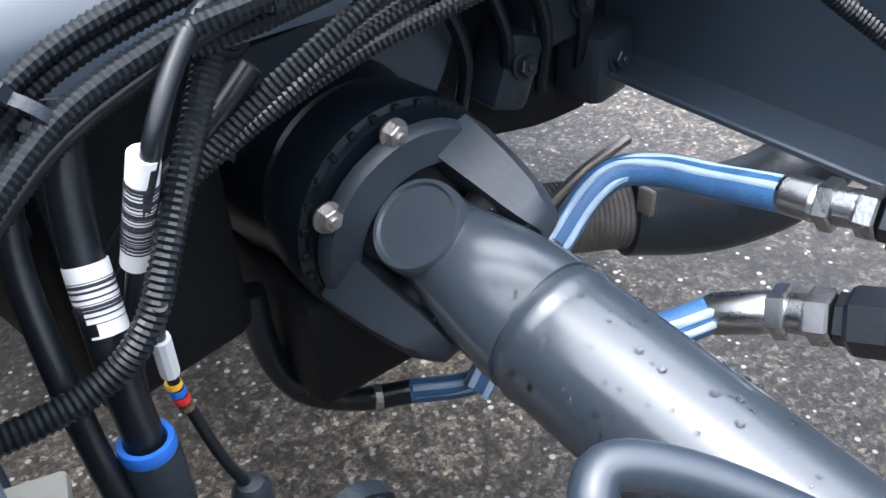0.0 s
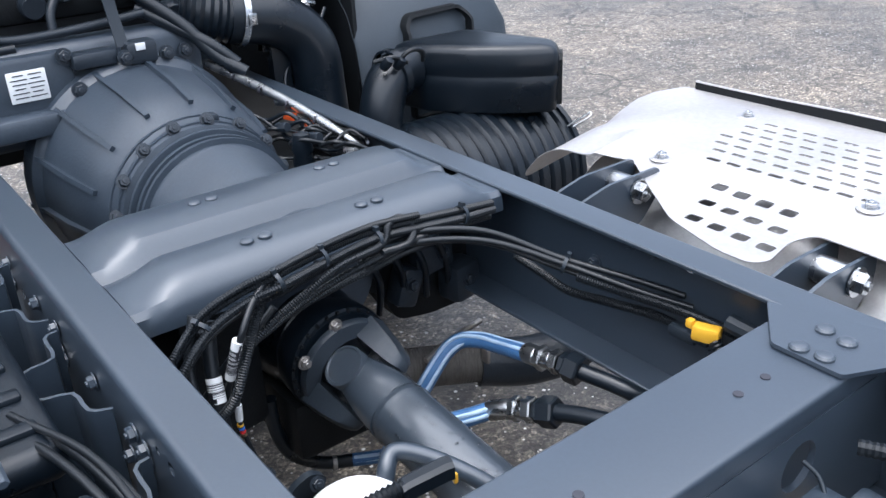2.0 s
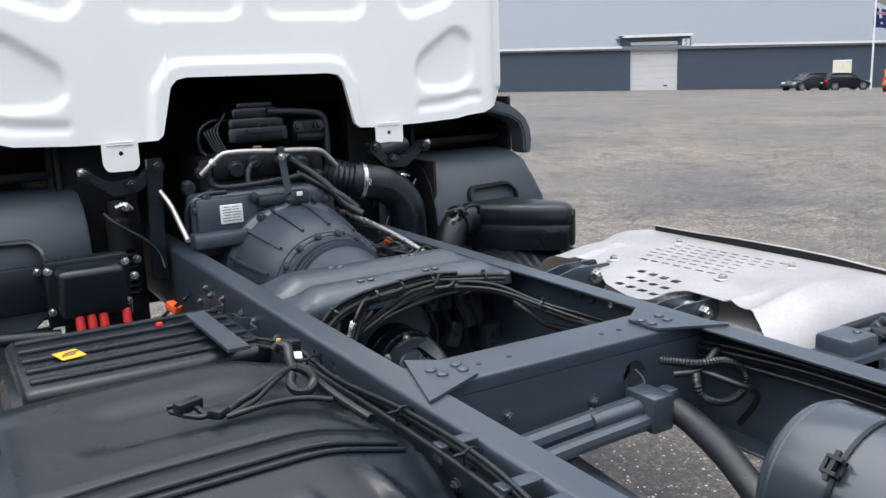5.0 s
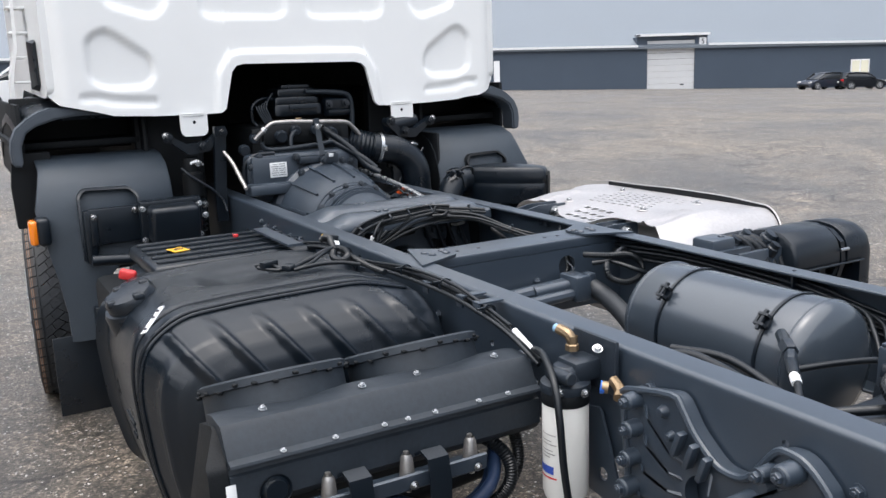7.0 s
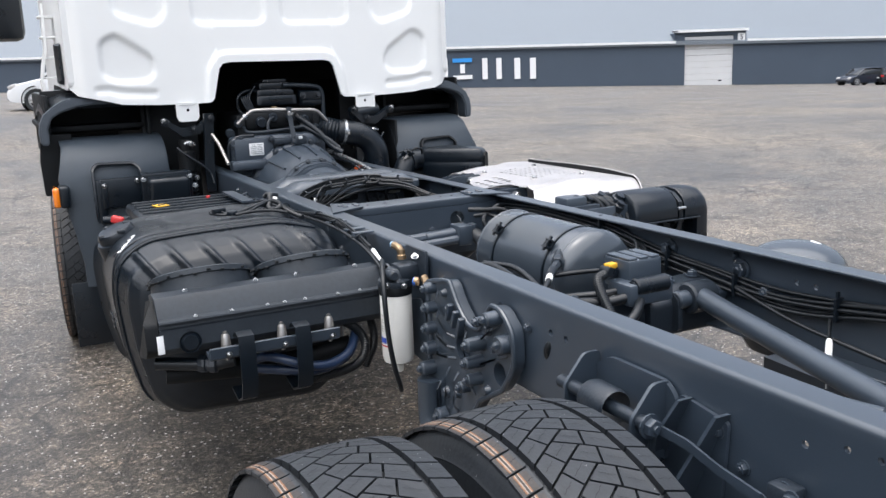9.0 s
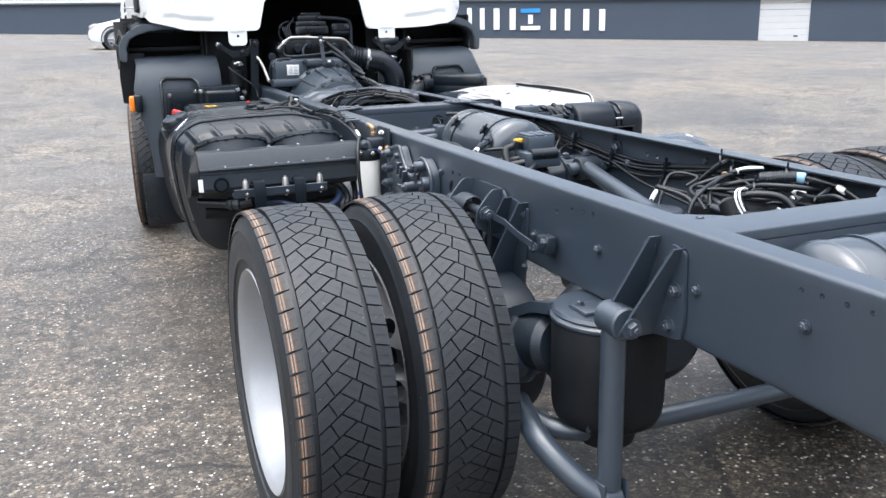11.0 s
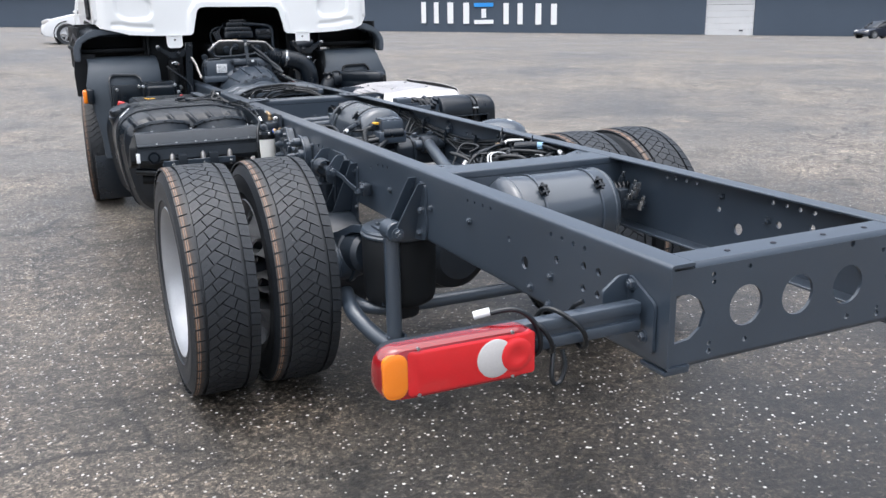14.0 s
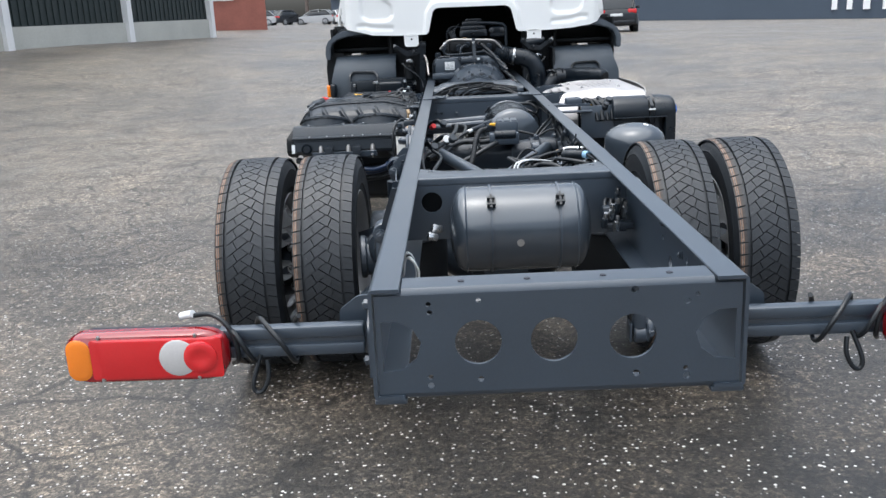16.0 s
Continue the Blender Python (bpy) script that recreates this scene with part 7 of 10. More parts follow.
def hexnut(p0, p1, r, m, parent, name="nut", n=6):
    bm = B()
    p0, p1 = Vector(p0), Vector(p1)
    L = (p1 - p0).length
    lathe(bm, [(0, 0), (r * 0.9, 0), (r, L * 0.12), (r, L * 0.88), (r * 0.9, L), (0, L)], p0, p1 - p0, n)
    return part(name, bm, m, parent, smooth=20)


# blue hydraulic hoses
h1 = group("hydraulic_hose", (0.2, 4.6, 0.7), truck, "blue braided hydraulic hose with steel fitting")
PALES = mat("pale_blue_print", (0.40, 0.53, 0.68), 0.4, var=0.08, scale=30)
hose("hose", [(0.06, 4.74, 0.50), (0.12, 4.75, 0.56), (0.175, 4.75, 0.622), (0.212, 4.748, 0.660), (0.238, 4.735, 0.679), (0.256, 4.70, 0.688), (0.260, 4.65, 0.698), (0.255, 4.60, 0.714), (0.2535, 4.575, 0.721)], 0.0155, BLUE, h1, n=14)
for o in ((-0.62, -0.10, 0.78), (0.15, -0.25, 0.95), (-0.25, -0.95, 0.15)):
    hose("stripe", [(x + o[0] * 0.0155 * 0.95, y + o[1] * 0.0155 * 0.95, z + o[2] * 0.0155 * 0.95) for x, y, z in [(0.06, 4.74, 0.50), (0.12, 4.75, 0.56), (0.175, 4.75, 0.622), (0.212, 4.748, 0.660), (0.238, 4.735, 0.679), (0.256, 4.70, 0.688), (0.260, 4.65, 0.698), (0.255, 4.60, 0.714), (0.2535, 4.575, 0.721)]], 0.0040, PALES, h1, "pale printed stripe", n=6)
hexnut((0.2535, 4.578, 0.723), (0.254, 4.545, 0.728), 0.0175, STEEL, h1, "ferrule", 20)
hexnut((0.254, 4.545, 0.728), (0.255, 4.532, 0.731), 0.022, STEEL, h1)
hexnut((0.255, 4.533, 0.731), (0.257, 4.515, 0.735), 0.016, STEEL, h1, "collar", 20)
hexnut((0.257, 4.516, 0.735), (0.259, 4.500, 0.737), 0.021, STEEL, h1)
hexnut((0.259, 4.50, 0.737), (0.262, 4.49, 0.737), 0.020, BLACK, h1)
hexnut((0.262, 4.49, 0.737), (0.268, 4.462, 0.735), 0.026, BLACK, h1)
hose("pipe", [(0.268, 4.465, 0.735), (0.285, 4.42, 0.73), (0.30, 4.385, 0.722), (0.33, 4.35, 0.70), (0.345, 4.32, 0.69)], 0.014, BLACK, h1, n=12)
h2 = group("hydraulic_hose", (0.15, 4.5, 0.68), truck, "blue braided hydraulic hose with steel fitting")
hose("hose", [(0.02, 4.60, 0.64), (0.08, 4.59, 0.65), (0.125, 4.575, 0.652), (0.16, 4.567, 0.652)], 0.0155, BLUE, h2, n=14)
for o in ((0, -0.60, 0.80), (0, -0.95, 0.25)):
    hose("stripe", [(x + o[0] * 0.0155 * 0.95, y + o[1] * 0.0155 * 0.95, z + o[2] * 0.0155 * 0.95) for x, y, z in [(0.02, 4.60, 0.64), (0.08, 4.59, 0.65), (0.125, 4.575, 0.652), (0.16, 4.567, 0.652)]], 0.0040, PALES, h2, "pale printed stripe", n=6)
hexnut((0.16, 4.568, 0.652), (0.178, 4.525, 0.672), 0.0175, STEEL, h2, "ferrule", 20)
hexnut((0.178, 4.525, 0.672), (0.181, 4.512, 0.677), 0.022, STEEL, h2)
hexnut((0.181, 4.513, 0.677), (0.183, 4.498, 0.682), 0.016, STEEL, h2, "collar", 20)
hexnut((0.183, 4.499, 0.682), (0.187, 4.482, 0.688), 0.022, STEEL, h2)
hexnut((0.187, 4.482, 0.688), (0.190, 4.473, 0.69), 0.020, BLACK, h2)
hexnut((0.190, 4.473, 0.69), (0.198, 4.443, 0.70), 0.026, BLACK, h2)
hose("pipe", [(0.198, 4.445, 0.70), (0.21, 4.40, 0.712), (0.222, 4.35, 0.722), (0.235, 4.32, 0.722), (0.26, 4.30, 0.715)], 0.014, BLACK, h2, n=12)
h3 = group("hydraulic_hose", (-0.1, 4.65, 0.62), truck, "blue hose leaving a black elbow")
hose("hose", [(0.025, 4.805, 0.472), (0.064, 4.77, 0.482), (0.11, 4.74, 0.50)], 0.0125, BLUE, h3, n=14)
for o in ((0, -0.60, 0.80), (0, -0.95, 0.25)):
    hose("stripe", [(x + o[0] * 0.0125 * 0.95, y + o[1] * 0.0125 * 0.95, z + o[2] * 0.0125 * 0.95) for x, y, z in [(0.025, 4.805, 0.472), (0.064, 4.77, 0.482), (0.11, 4.74, 0.50)]], 0.0040, PALES, h3, "pale printed stripe", n=6)
hose("elbow", [(-0.11, 4.83, 0.66), (-0.108, 4.828, 0.60), (-0.092, 4.828, 0.545), (-0.065, 4.826, 0.51), (-0.02, 4.82, 0.480), (0.025, 4.805, 0.472)], 0.0125, BLACK, h3, n=14)
hexnut((-0.012, 4.818, 0.476), (-0.004, 4.815, 0.475), 0.0145, PIPE, h3, "ring", 16)

# white reservoir, black plug and bent guard pipe
wr = group("white_canister", (-0.19, 4.33, 0.70), truck, "white plastic canister with domed top")
bm = B()
lathe(bm, [(0.072, 0.60), (0.075, 0.62), (0.075, 0.755), (0.068, 0.785), (0.052, 0.80), (0.03, 0.808), (0, 0.81)], (-0.190, 4.402, -0.026), n=40)
part("shell", bm, mat("white_plastic", (0.82, 0.82, 0.80), 0.4, var=0.02), wr, smooth=60)
pl = group("cable_plug", (-0.2, 4.30, 0.85), truck, "black connector on a corrugated hose")
hose("hose", [(-0.34, 4.30, 0.866), (-0.28, 4.295, 0.872), (-0.235, 4.29, 0.874)], 0.010, HOSE, pl, n=14)
hose("corrugated_hose", [(-0.24, 4.29, 0.874), (-0.215, 4.288, 0.876), (-0.19, 4.283, 0.880)], 0.010, HOSE, pl, n=14, rib=0.0025, pitch=0.007)
bm = B()
loft(bm, [[Vector(c) + Vector((0, 0, 0)) + Vector((a * 0.003, a * 0.011, b * 0.0105)) for a, b in ((-1, -1), (1, -1), (1, 0.6), (0.5, 1), (-0.5, 1), (-1, 0.6))] for c in ((-0.199, 4.284, 0.879), (-0.191, 4.283, 0.881), (-0.147, 4.274, 0.888), (-0.138, 4.272, 0.888))])
part("plug_body", bm, BLACK, pl, smooth=30)
hose("tee", [(-0.285, 4.295, 0.872), (-0.284, 4.294, 0.84), (-0.284, 4.292, 0.79)], 0.011, HOSE, pl, n=12)
bm = B()
box(bm, (-0.136, 4.268, 0.872), (0.006, 0.006, 0.014), 0.002)
part("yellow_tag", bm, YELLOW, pl)
hose("guard_pipe", [(-0.135, 4.42, 0.66), (-0.135, 4.425, 0.73), (-0.128, 4.432, 0.768), (-0.105, 4.445, 0.782), (-0.07, 4.42, 0.772), (-0.03, 4.37, 0.748), (-0.005, 4.33, 0.722), (0.0, 4.31, 0.69), (0.0, 4.305, 0.62)], 0.0125, PAINT, truck, "bent dark steel guard pipe", n=14)

# sensor on its bracket with blue-collared hose
sn = group("pressure_sensor", (-0.24, 4.57, 0.7), truck, "black sensor block with blue-collared hose")
bm = B()
lathe(bm, [(0.016, 0.68), (0.016, 0.765), (0.0145, 0.770), (0.011, 0.771)], (-0.266, 4.612, 0), n=24)
part("hose_socket", bm, GREYP, sn)
bm = B()
lathe(bm, [(0.0115, 0.769), (0.0145, 0.768), (0.0155, 0.772), (0.0145, 0.777), (0.0115, 0.777), (0.0105, 0.773)], (-0.266, 4.612, 0), n=28)
part("blue_collar", bm, BLUEP, sn, "blue collar ring")
hose("hose", [(-0.266, 4.612, 0.765), (-0.265, 4.625, 0.82), (-0.258, 4.65, 0.88), (-0.245, 4.67, 0.94)], 0.0105, HOSE, sn, n=14)
hose("hose", [(-0.285, 4.60, 0.72), (-0.29, 4.62, 0.80), (-0.285, 4.66, 0.88), (-0.26, 4.68, 0.95)], 0.0075, HOSE, sn, n=12)
bm = B()
lathe(bm, [(0.012, 0.64), (0.0135, 0.65), (0.0135, 0.67), (0.0105, 0.675), (0.012, 0.68), (0.012, 0.70), (0.008, 0.706), (0, 0.708)], (-0.219, 4.612, 0), n=20)
tube(bm, [(-0.219, 4.612, 0.693), (-0.237, 4.595, 0.685), (-0.252, 4.58, 0.672)], 0.009)
part("plug", bm, GREYP, sn)
bm = B()
prism(bm, soften([(-0.26, 0.62), (-0.16, 0.63), (-0.15, 0.69), (-0.175, 0.71), (-0.20, 0.70)], 0.01), [], lambda u, v, w: (u, 4.57 + w - (v - 0.65) * 0.2, v), 0.012)
box(bm, (-0.20, 4.54, 0.64), (0.10, 0.05, 0.04), 0.006)
part("bracket", bm, GREYP, sn)
bolts(sn, [(-0.172, 4.552, 0.694)], (0, -0.9, 0.4), 0.008, CAST)
hose("wire", [(-0.221, 4.613, 0.706), (-0.229, 4.616, 0.73), (-0.236, 4.624, 0.765), (-0.242, 4.622, 0.80), (-0.2445, 4.612, 0.835), (-0.243, 4.60, 0.86)], 0.0035, HOSE, sn)
bm = B()
tube(bm, [(-0.2425, 4.62, 0.803), (-0.2443, 4.612, 0.833)], 0.0052)
part("wire_tag", bm, PAPER, sn, "white wire tag")
for k, m in enumerate((BRASS, REDP, BLUEP, YELLOW)):
    bm = B()
    tube(bm, [(-0.2385 - 0.001 * k, 4.6235, 0.772 + k * 0.006), (-0.2388 - 0.001 * k, 4.6235, 0.7755 + k * 0.006)], 0.0046)
    part("colour_band", bm, m, sn)

# ---- cable harness under the pressed crossmember ----
hn = group("cable_harness", (0, 4.64, 0.97), truck, "bundle of black corrugated cable hoses with ties")
runs = [
    ([(-0.385, 4.60, 0.865), (-0.33, 4.62, 0.91), (-0.262, 4.655, 0.95), (-0.20, 4.655, 0.972), (-0.148, 4.645, 0.985), (-0.072, 4.66, 0.988), (0.02, 4.665, 0.992), (0.11, 4.67, 0.982), (0.196, 4.676, 0.97), (0.28, 4.69, 0.955)], 0.0056),
    ([(-0.385, 4.575, 0.855), (-0.33, 4.60, 0.90), (-0.262, 4.635, 0.94), (-0.20, 4.64, 0.963), (-0.148, 4.63, 0.975), (-0.072, 4.645, 0.978), (0.02, 4.65, 0.985), (0.11, 4.66, 0.972), (0.196, 4.665, 0.96), (0.28, 4.685, 0.945)], 0.0056),
    ([(-0.22, 4.66, 0.86), (-0.17, 4.66, 0.90), (-0.11, 4.645, 0.94), (-0.05, 4.64, 0.968), (0.023, 4.64, 0.978), (0.05, 4.66, 0.995), (0.085, 4.675, 0.992), (0.095, 4.66, 0.975), (0.07, 4.64, 0.965), (0.02, 4.635, 0.968)], 0.0052),
    ([(-0.20, 4.70, 0.85), (-0.14, 4.68, 0.89), (-0.09, 4.66, 0.925), (-0.03, 4.645, 0.95), (0.04, 4.64, 0.962), (0.12, 4.66, 0.958)], 0.0048),
    ([(-0.17, 4.72, 0.85), (-0.11, 4.70, 0.885), (-0.06, 4.68, 0.91), (0.0, 4.66, 0.93), (0.07, 4.66, 0.94), (0.14, 4.67, 0.935)], 0.0048),
]
runs += [([(x, y + 0.012, z - 0.016) for x, y, z in runs[1][0]], 0.0048), ([(x, y - 0.004, z + 0.010) for x, y, z in runs[0][0][:8]], 0.0045)]
for pts, r in runs:
    hose("corrugated_hose", pts, r, HOSE, hn, n=10, rib=0.0011, pitch=0.0038, per=8)
for pts, r in (([(-0.385, 4.585, 0.845), (-0.33, 4.605, 0.89), (-0.262, 4.64, 0.928), (-0.20, 4.645, 0.952), (-0.15, 4.64, 0.968)], 0.0045), ([(-0.26, 4.70, 0.80), (-0.22, 4.68, 0.86), (-0.175, 4.665, 0.905), (-0.15, 4.66, 0.93)], 0.006),
               ([(0.0, 4.655, 0.955), (0.10, 4.65, 0.955), (0.20, 4.60, 0.94), (0.286, 4.515, 0.90), (0.34, 4.42, 0.875), (0.375, 4.34, 0.865)], 0.0052),
               ([(0.02, 4.665, 0.965), (0.10, 4.66, 0.968), (0.20, 4.615, 0.953), (0.286, 4.53, 0.908), (0.35, 4.43, 0.885), (0.38, 4.36, 0.875)], 0.0052),
               ([(0.0, 4.67, 0.945), (0.10, 4.665, 0.945), (0.20, 4.62, 0.932), (0.28, 4.54, 0.892), (0.33, 4.45, 0.87)], 0.0048)):
    hose("cable", pts, r, HOSE, hn, n=10)
hose("corrugated_hose", [(-0.150, 4.65, 0.985), (-0.168, 4.655, 0.955), (-0.190, 4.640, 0.928), (-0.210, 4.625, 0.905), (-0.230, 4.612, 0.878), (-0.247, 4.605, 0.852), (-0.268, 4.605, 0.832), (-0.298, 4.605, 0.824), (-0.335, 4.605, 0.826), (-0.375, 4.61, 0.835)], 0.0066, HOSE, hn, n=12, rib=0.0012, pitch=0.0036, per=10)
hose("corrugated_hose", [(0.25, 4.60, 0.90), (0.282, 4.569, 0.867), (0.305, 4.53, 0.842), (0.335, 4.47, 0.835), (0.355, 4.40, 0.835), (0.362, 4.36, 0.832)], 0.0068, HOSE, hn, n=12, rib=0.0013, pitch=0.004, per=10)
hose("corrugated_hose", [(0.29, 4.50, 0.885), (0.33, 4.44, 0.868), (0.352, 4.36, 0.865), (0.355, 4.28, 0.868), (0.36, 4.20, 0.86), (0.365, 4.1, 0.86)], 0.0068, HOSE, hn, n=12, rib=0.0013, pitch=0.004, per=10)
for p, ax in (((-0.262, 4.648, 0.945), (0.7, 0.4, 0.5)), ((-0.148, 4.64, 0.978), (1, 0, 0.3)), ((-0.072, 4.653, 0.983), (1, 0.2, 0)), ((0.023, 4.652, 0.982), (1, 0, 0)), ((0.196, 4.668, 0.965), (1, 0.1, -0.1)), ((0.286, 4.522, 0.90), (0.5, -0.8, -0.3))):
    bm = B()
    lathe(bm, [(0.0145, -0.003), (0.0165, -0.003), (0.0165, 0.003), (0.0145, 0.003), (0.0145, -0.003)], p, ax, 20)
    m = frame_to(ax)
    g = bmesh.ops.create_cube(bm, size=1, matrix=Matrix.Translation(p) @ m.to_4x4() @ Matrix.Translation((0.0, 0.018, 0)) @ Matrix.Diagonal((0.009, 0.008, 0.007, 1)))
    part("cable_tie", bm, GREYP, hn, "grey cable tie")
for p0, p1, r, bars in (((-0.226, 4.620, 0.925), (-0.238, 4.64, 0.860), 0.0078, 24), ((-0.255, 4.662, 0.841), (-0.259, 4.669, 0.80), 0.006, 7), ((-0.2597, 4.645, 0.868), (-0.2630, 4.631, 0.835), 0.0112, 9)):
    bm = B()
    tube(bm, [p0, Vector(p0).lerp(Vector(p1), 0.5), p1], r, n=14)
    part("white_label", bm, PAPER, hn, "white wrapped label with a bar code")
    for k in range(bars):
        w = 0.0002 + 0.00022 * (k * 7 % 4)
        bm = B()
        lathe(bm, [(r + 0.0001, -w), (r + 0.0003, -w), (r + 0.0003, w), (r + 0.0001, w)], Vector(p0).lerp(Vector(p1), 0.22 + 0.62 * (k + 0.3 * math.sin(5 * k)) / bars), Vector(p1) - Vector(p0), 14)
        part("code_bar", bm, INK, hn)
hose("cable", [(-0.15, 4.655, 0.985), (-0.19, 4.635, 0.965), (-0.222, 4.617, 0.93), (-0.240, 4.642, 0.85), (-0.25, 4.66, 0.78), (-0.25, 4.67, 0.70)], 0.005, HOSE, hn)
bm = B()
box(bm, (0.352, 4.335, 0.832), (0.02, 0.05, 0.02), 0.005)
box(bm, (0.352, 4.30, 0.845), (0.026, 0.03, 0.028), 0.006)
part("connector", bm, GREYP, hn)
bm = B()
box(bm, (0.335, 4.285, 0.862), (0.022, 0.04, 0.024), 0.004, (0, 0, 20))
box(bm, (0.33, 4.31, 0.87), (0.012, 0.012, 0.014), 0.003)
part("yellow_connector", bm, YELLOW, hn, "yellow connector housing")
bm = B()
tube(bm, [(0.35, 4.26, 0.885), (0.352, 4.19, 0.88)], 0.014)
part("tube_label", bm, GREYP, hn, "dark grey tube label")
hose("cable", [(0.335, 4.27, 0.855), (0.325, 4.23, 0.82), (0.30, 4.22, 0.78), (0.25, 4.26, 0.74), (0.235, 4.31, 0.725)], 0.009, HOSE, hn, rib=0.0015, pitch=0.006)
bm = B()
box(bm, (0.285, 4.265, 0.765), (0.09, 0.02, 0.004), 0.001, (20, -20, -25))
part("white_tape", bm, PAPER, hn, "white tape flag")

# ---- engine under the cab ----
en = group("engine", (0.05, 6.1, 1.1), truck, "dark engine top with plastic covers and pipes")
ECX, ECZ, ECW, ECH = 0.011, 1.288, 0.233, 0.144
for dx, z_, wx, hz, dy in ((0.0, 0.20, 1.0, 0.38, 0.20), (-0.02, 0.50, 0.92, 0.26, 0.19), (-0.01, 0.76, 0.78, 0.26, 0.17), (0.02, 0.95, 0.60, 0.14, 0.12)):
    bm = B()
    loft(bm, [[(ECX + dx * ECW + u * k, 6.0 + v * dy * k2, ECZ + ECH * (z_ + h)) for u, v in round2(-wx * ECW / 2, -0.5, wx * ECW / 2, 0.5, 0.03, 4)] for h, k, k2 in ((-hz / 2, 0.97, 0.97), (-hz / 2 + 0.03, 1.0, 1.0), (hz / 2 - 0.06, 1.0, 1.0), (hz / 2 - 0.01, 0.96, 0.96), (hz / 2, 0.88, 0.88))])
    part("cover", bm, BLACK, en, "black plastic engine cover")
bm = B()
box(bm, (ECX + 0.02, 5.893, ECZ + ECH * 0.30), (ECW * 0.60, 0.008, 0.020), 0.003)
part("cover_bar", bm, GREYP, en)
bm = B()
box(bm, (0.214, 5.945, 1.325), (0.136, 0.09, 0.089), 0.014, (12, 0, 0))
box(bm, (0.214, 5.902, 1.295), (0.118, 0.03, 0.031), 0.008, (12, 0, 0))
part("module", bm, BLACK, en)
bolts(en, [(0.163, 5.89, 1.335), (0.251, 5.89, 1.335)], (0, -1, 0.3), 0.013, BLACK)
hose("hose", [(0.047, 5.9, 1.4), (0.139, 5.9, 1.396), (0.234, 5.9, 1.386), (0.272, 5.9, 1.369), (0.284, 5.9, 1.328), (0.284, 5.9, 1.247), (0.285, 5.9, 1.206)], 0.013, GREYP, en, n=12)
hose("hose", [(-0.09, 5.95, 1.37), (-0.16, 5.93, 1.375), (-0.21, 5.92, 1.34), (-0.21, 5.92, 1.27), (-0.16, 5.9, 1.23)], 0.009, BLACK, en)
for k in range(5):
    hose("cable", [(-0.11 - 0.015 * k, 5.92, 1.40 - 0.02 * k), (-0.15 - 0.012 * k, 5.90, 1.34), (-0.13 - 0.01 * k, 5.88, 1.27), (-0.10, 5.86, 1.22 - 0.01 * k)], 0.005, BLACK, en)
bm = B()
box(bm, (0.0, 6.1, 1.12), (0.50, 0.5, 0.26), 0.03)
box(bm, (0.0, 5.93, 1.21), (0.40, 0.2, 0.10), 0.02)
part("block", bm, DARK, en)
for x, z, r in ((-0.25, 1.2, 0.022), (-0.3, 1.15, 0.026), (-0.22, 1.12, 0.022), (-0.28, 1.09, 0.018), (0.13, 1.20, 0.03), (0.05, 1.22, 0.025), (-0.05, 1.225, 0.025), (0.2, 1.13, 0.04), (-0.12, 1.20, 0.03)):
    bm = B()
    lathe(bm, [(0, 0), (r * 0.8, 0), (r, r * 0.3), (r, r * 1.2), (r * 0.7, r * 1.4), (r * 0.7, r * 2.5)], (x, 5.79, z), (0.1, 1, 0.1), 16)
    part("boss", bm, CAST, en)
hose("pipe", [(-0.275, 5.71, 1.205), (-0.246, 5.70, 1.234), (-0.205, 5.695, 1.268), (-0.17, 5.69, 1.275), (-0.09, 5.685, 1.274), (0.001, 5.681, 1.268), (0.12, 5.69, 1.262), (0.165, 5.695, 1.255), (0.19, 5.70, 1.238), (0.235, 5.705, 1.19), (0.258, 5.71, 1.165)], 0.0105, PIPE, en, "bare metal pipe", n=12)
for p, ax in (((-0.235, 5.70, 1.244), (1, 0, 1)), ((0.245, 5.708, 1.178), (0.7, 0, -0.8))):
    bm = B()
    lathe(bm, [(0.012, -0.008), (0.017, -0.008), (0.017, 0.008), (0.012, 0.008)], p, ax, 16)
    part("pipe_nut", bm, STEEL, en)
bm = B()
ribbon(bm, [(-0.012, 5.66, 1.285), (-0.012, 5.655, 1.24), (-0.010, 5.64, 1.18), (-0.008, 5.62, 1.12)], (0.026, 0, 0), 0.004)
lathe(bm, [(0.011, -0.012), (0.015, -0.012), (0.015, 0.012), (0.011, 0.012)], (0.001, 5.681, 1.268), (1, 0, 0), 16)
part("pipe_bracket", bm, GREYP, en)
bolts(en, [(0.0, 5.652, 1.25)], (0, -1, 0), 0.009, STEEL)
hose("pipe", [(-0.245, 5.71, 1.19), (-0.235, 5.71, 1.165), (-0.20, 5.705, 1.155), (-0.114, 5.70, 1.156), (0.0, 5.70, 1.163), (0.09, 5.70, 1.172)], 0.010, GREYP, en, n=12)
hose("pipe", [(-0.11, 5.71, 1.16), (-0.105, 5.72, 1.195), (-0.085, 5.74, 1.22), (-0.06, 5.76, 1.225)], 0.010, GREYP, en, n=12)
hose("hose", [(0.05, 5.74, 1.24), (0.11, 5.70, 1.19), (0.17, 5.66, 1.13), (0.22, 5.62, 1.06), (0.27, 5.58, 1.02)], 0.016, BLACK, en, n=12)
hose("hose", [(0.08, 5.72, 1.18), (0.14, 5.68, 1.14), (0.21, 5.63, 1.09), (0.26, 5.6, 1.04)], 0.015, BLACK, en, n=12)
hose("hose", [(-0.34, 5.70, 1.0), (-0.335, 5.70, 1.09), (-0.29, 5.69, 1.135), (-0.2, 5.69, 1.14)], 0.011, BLACK, en, n=12)
bm = B()
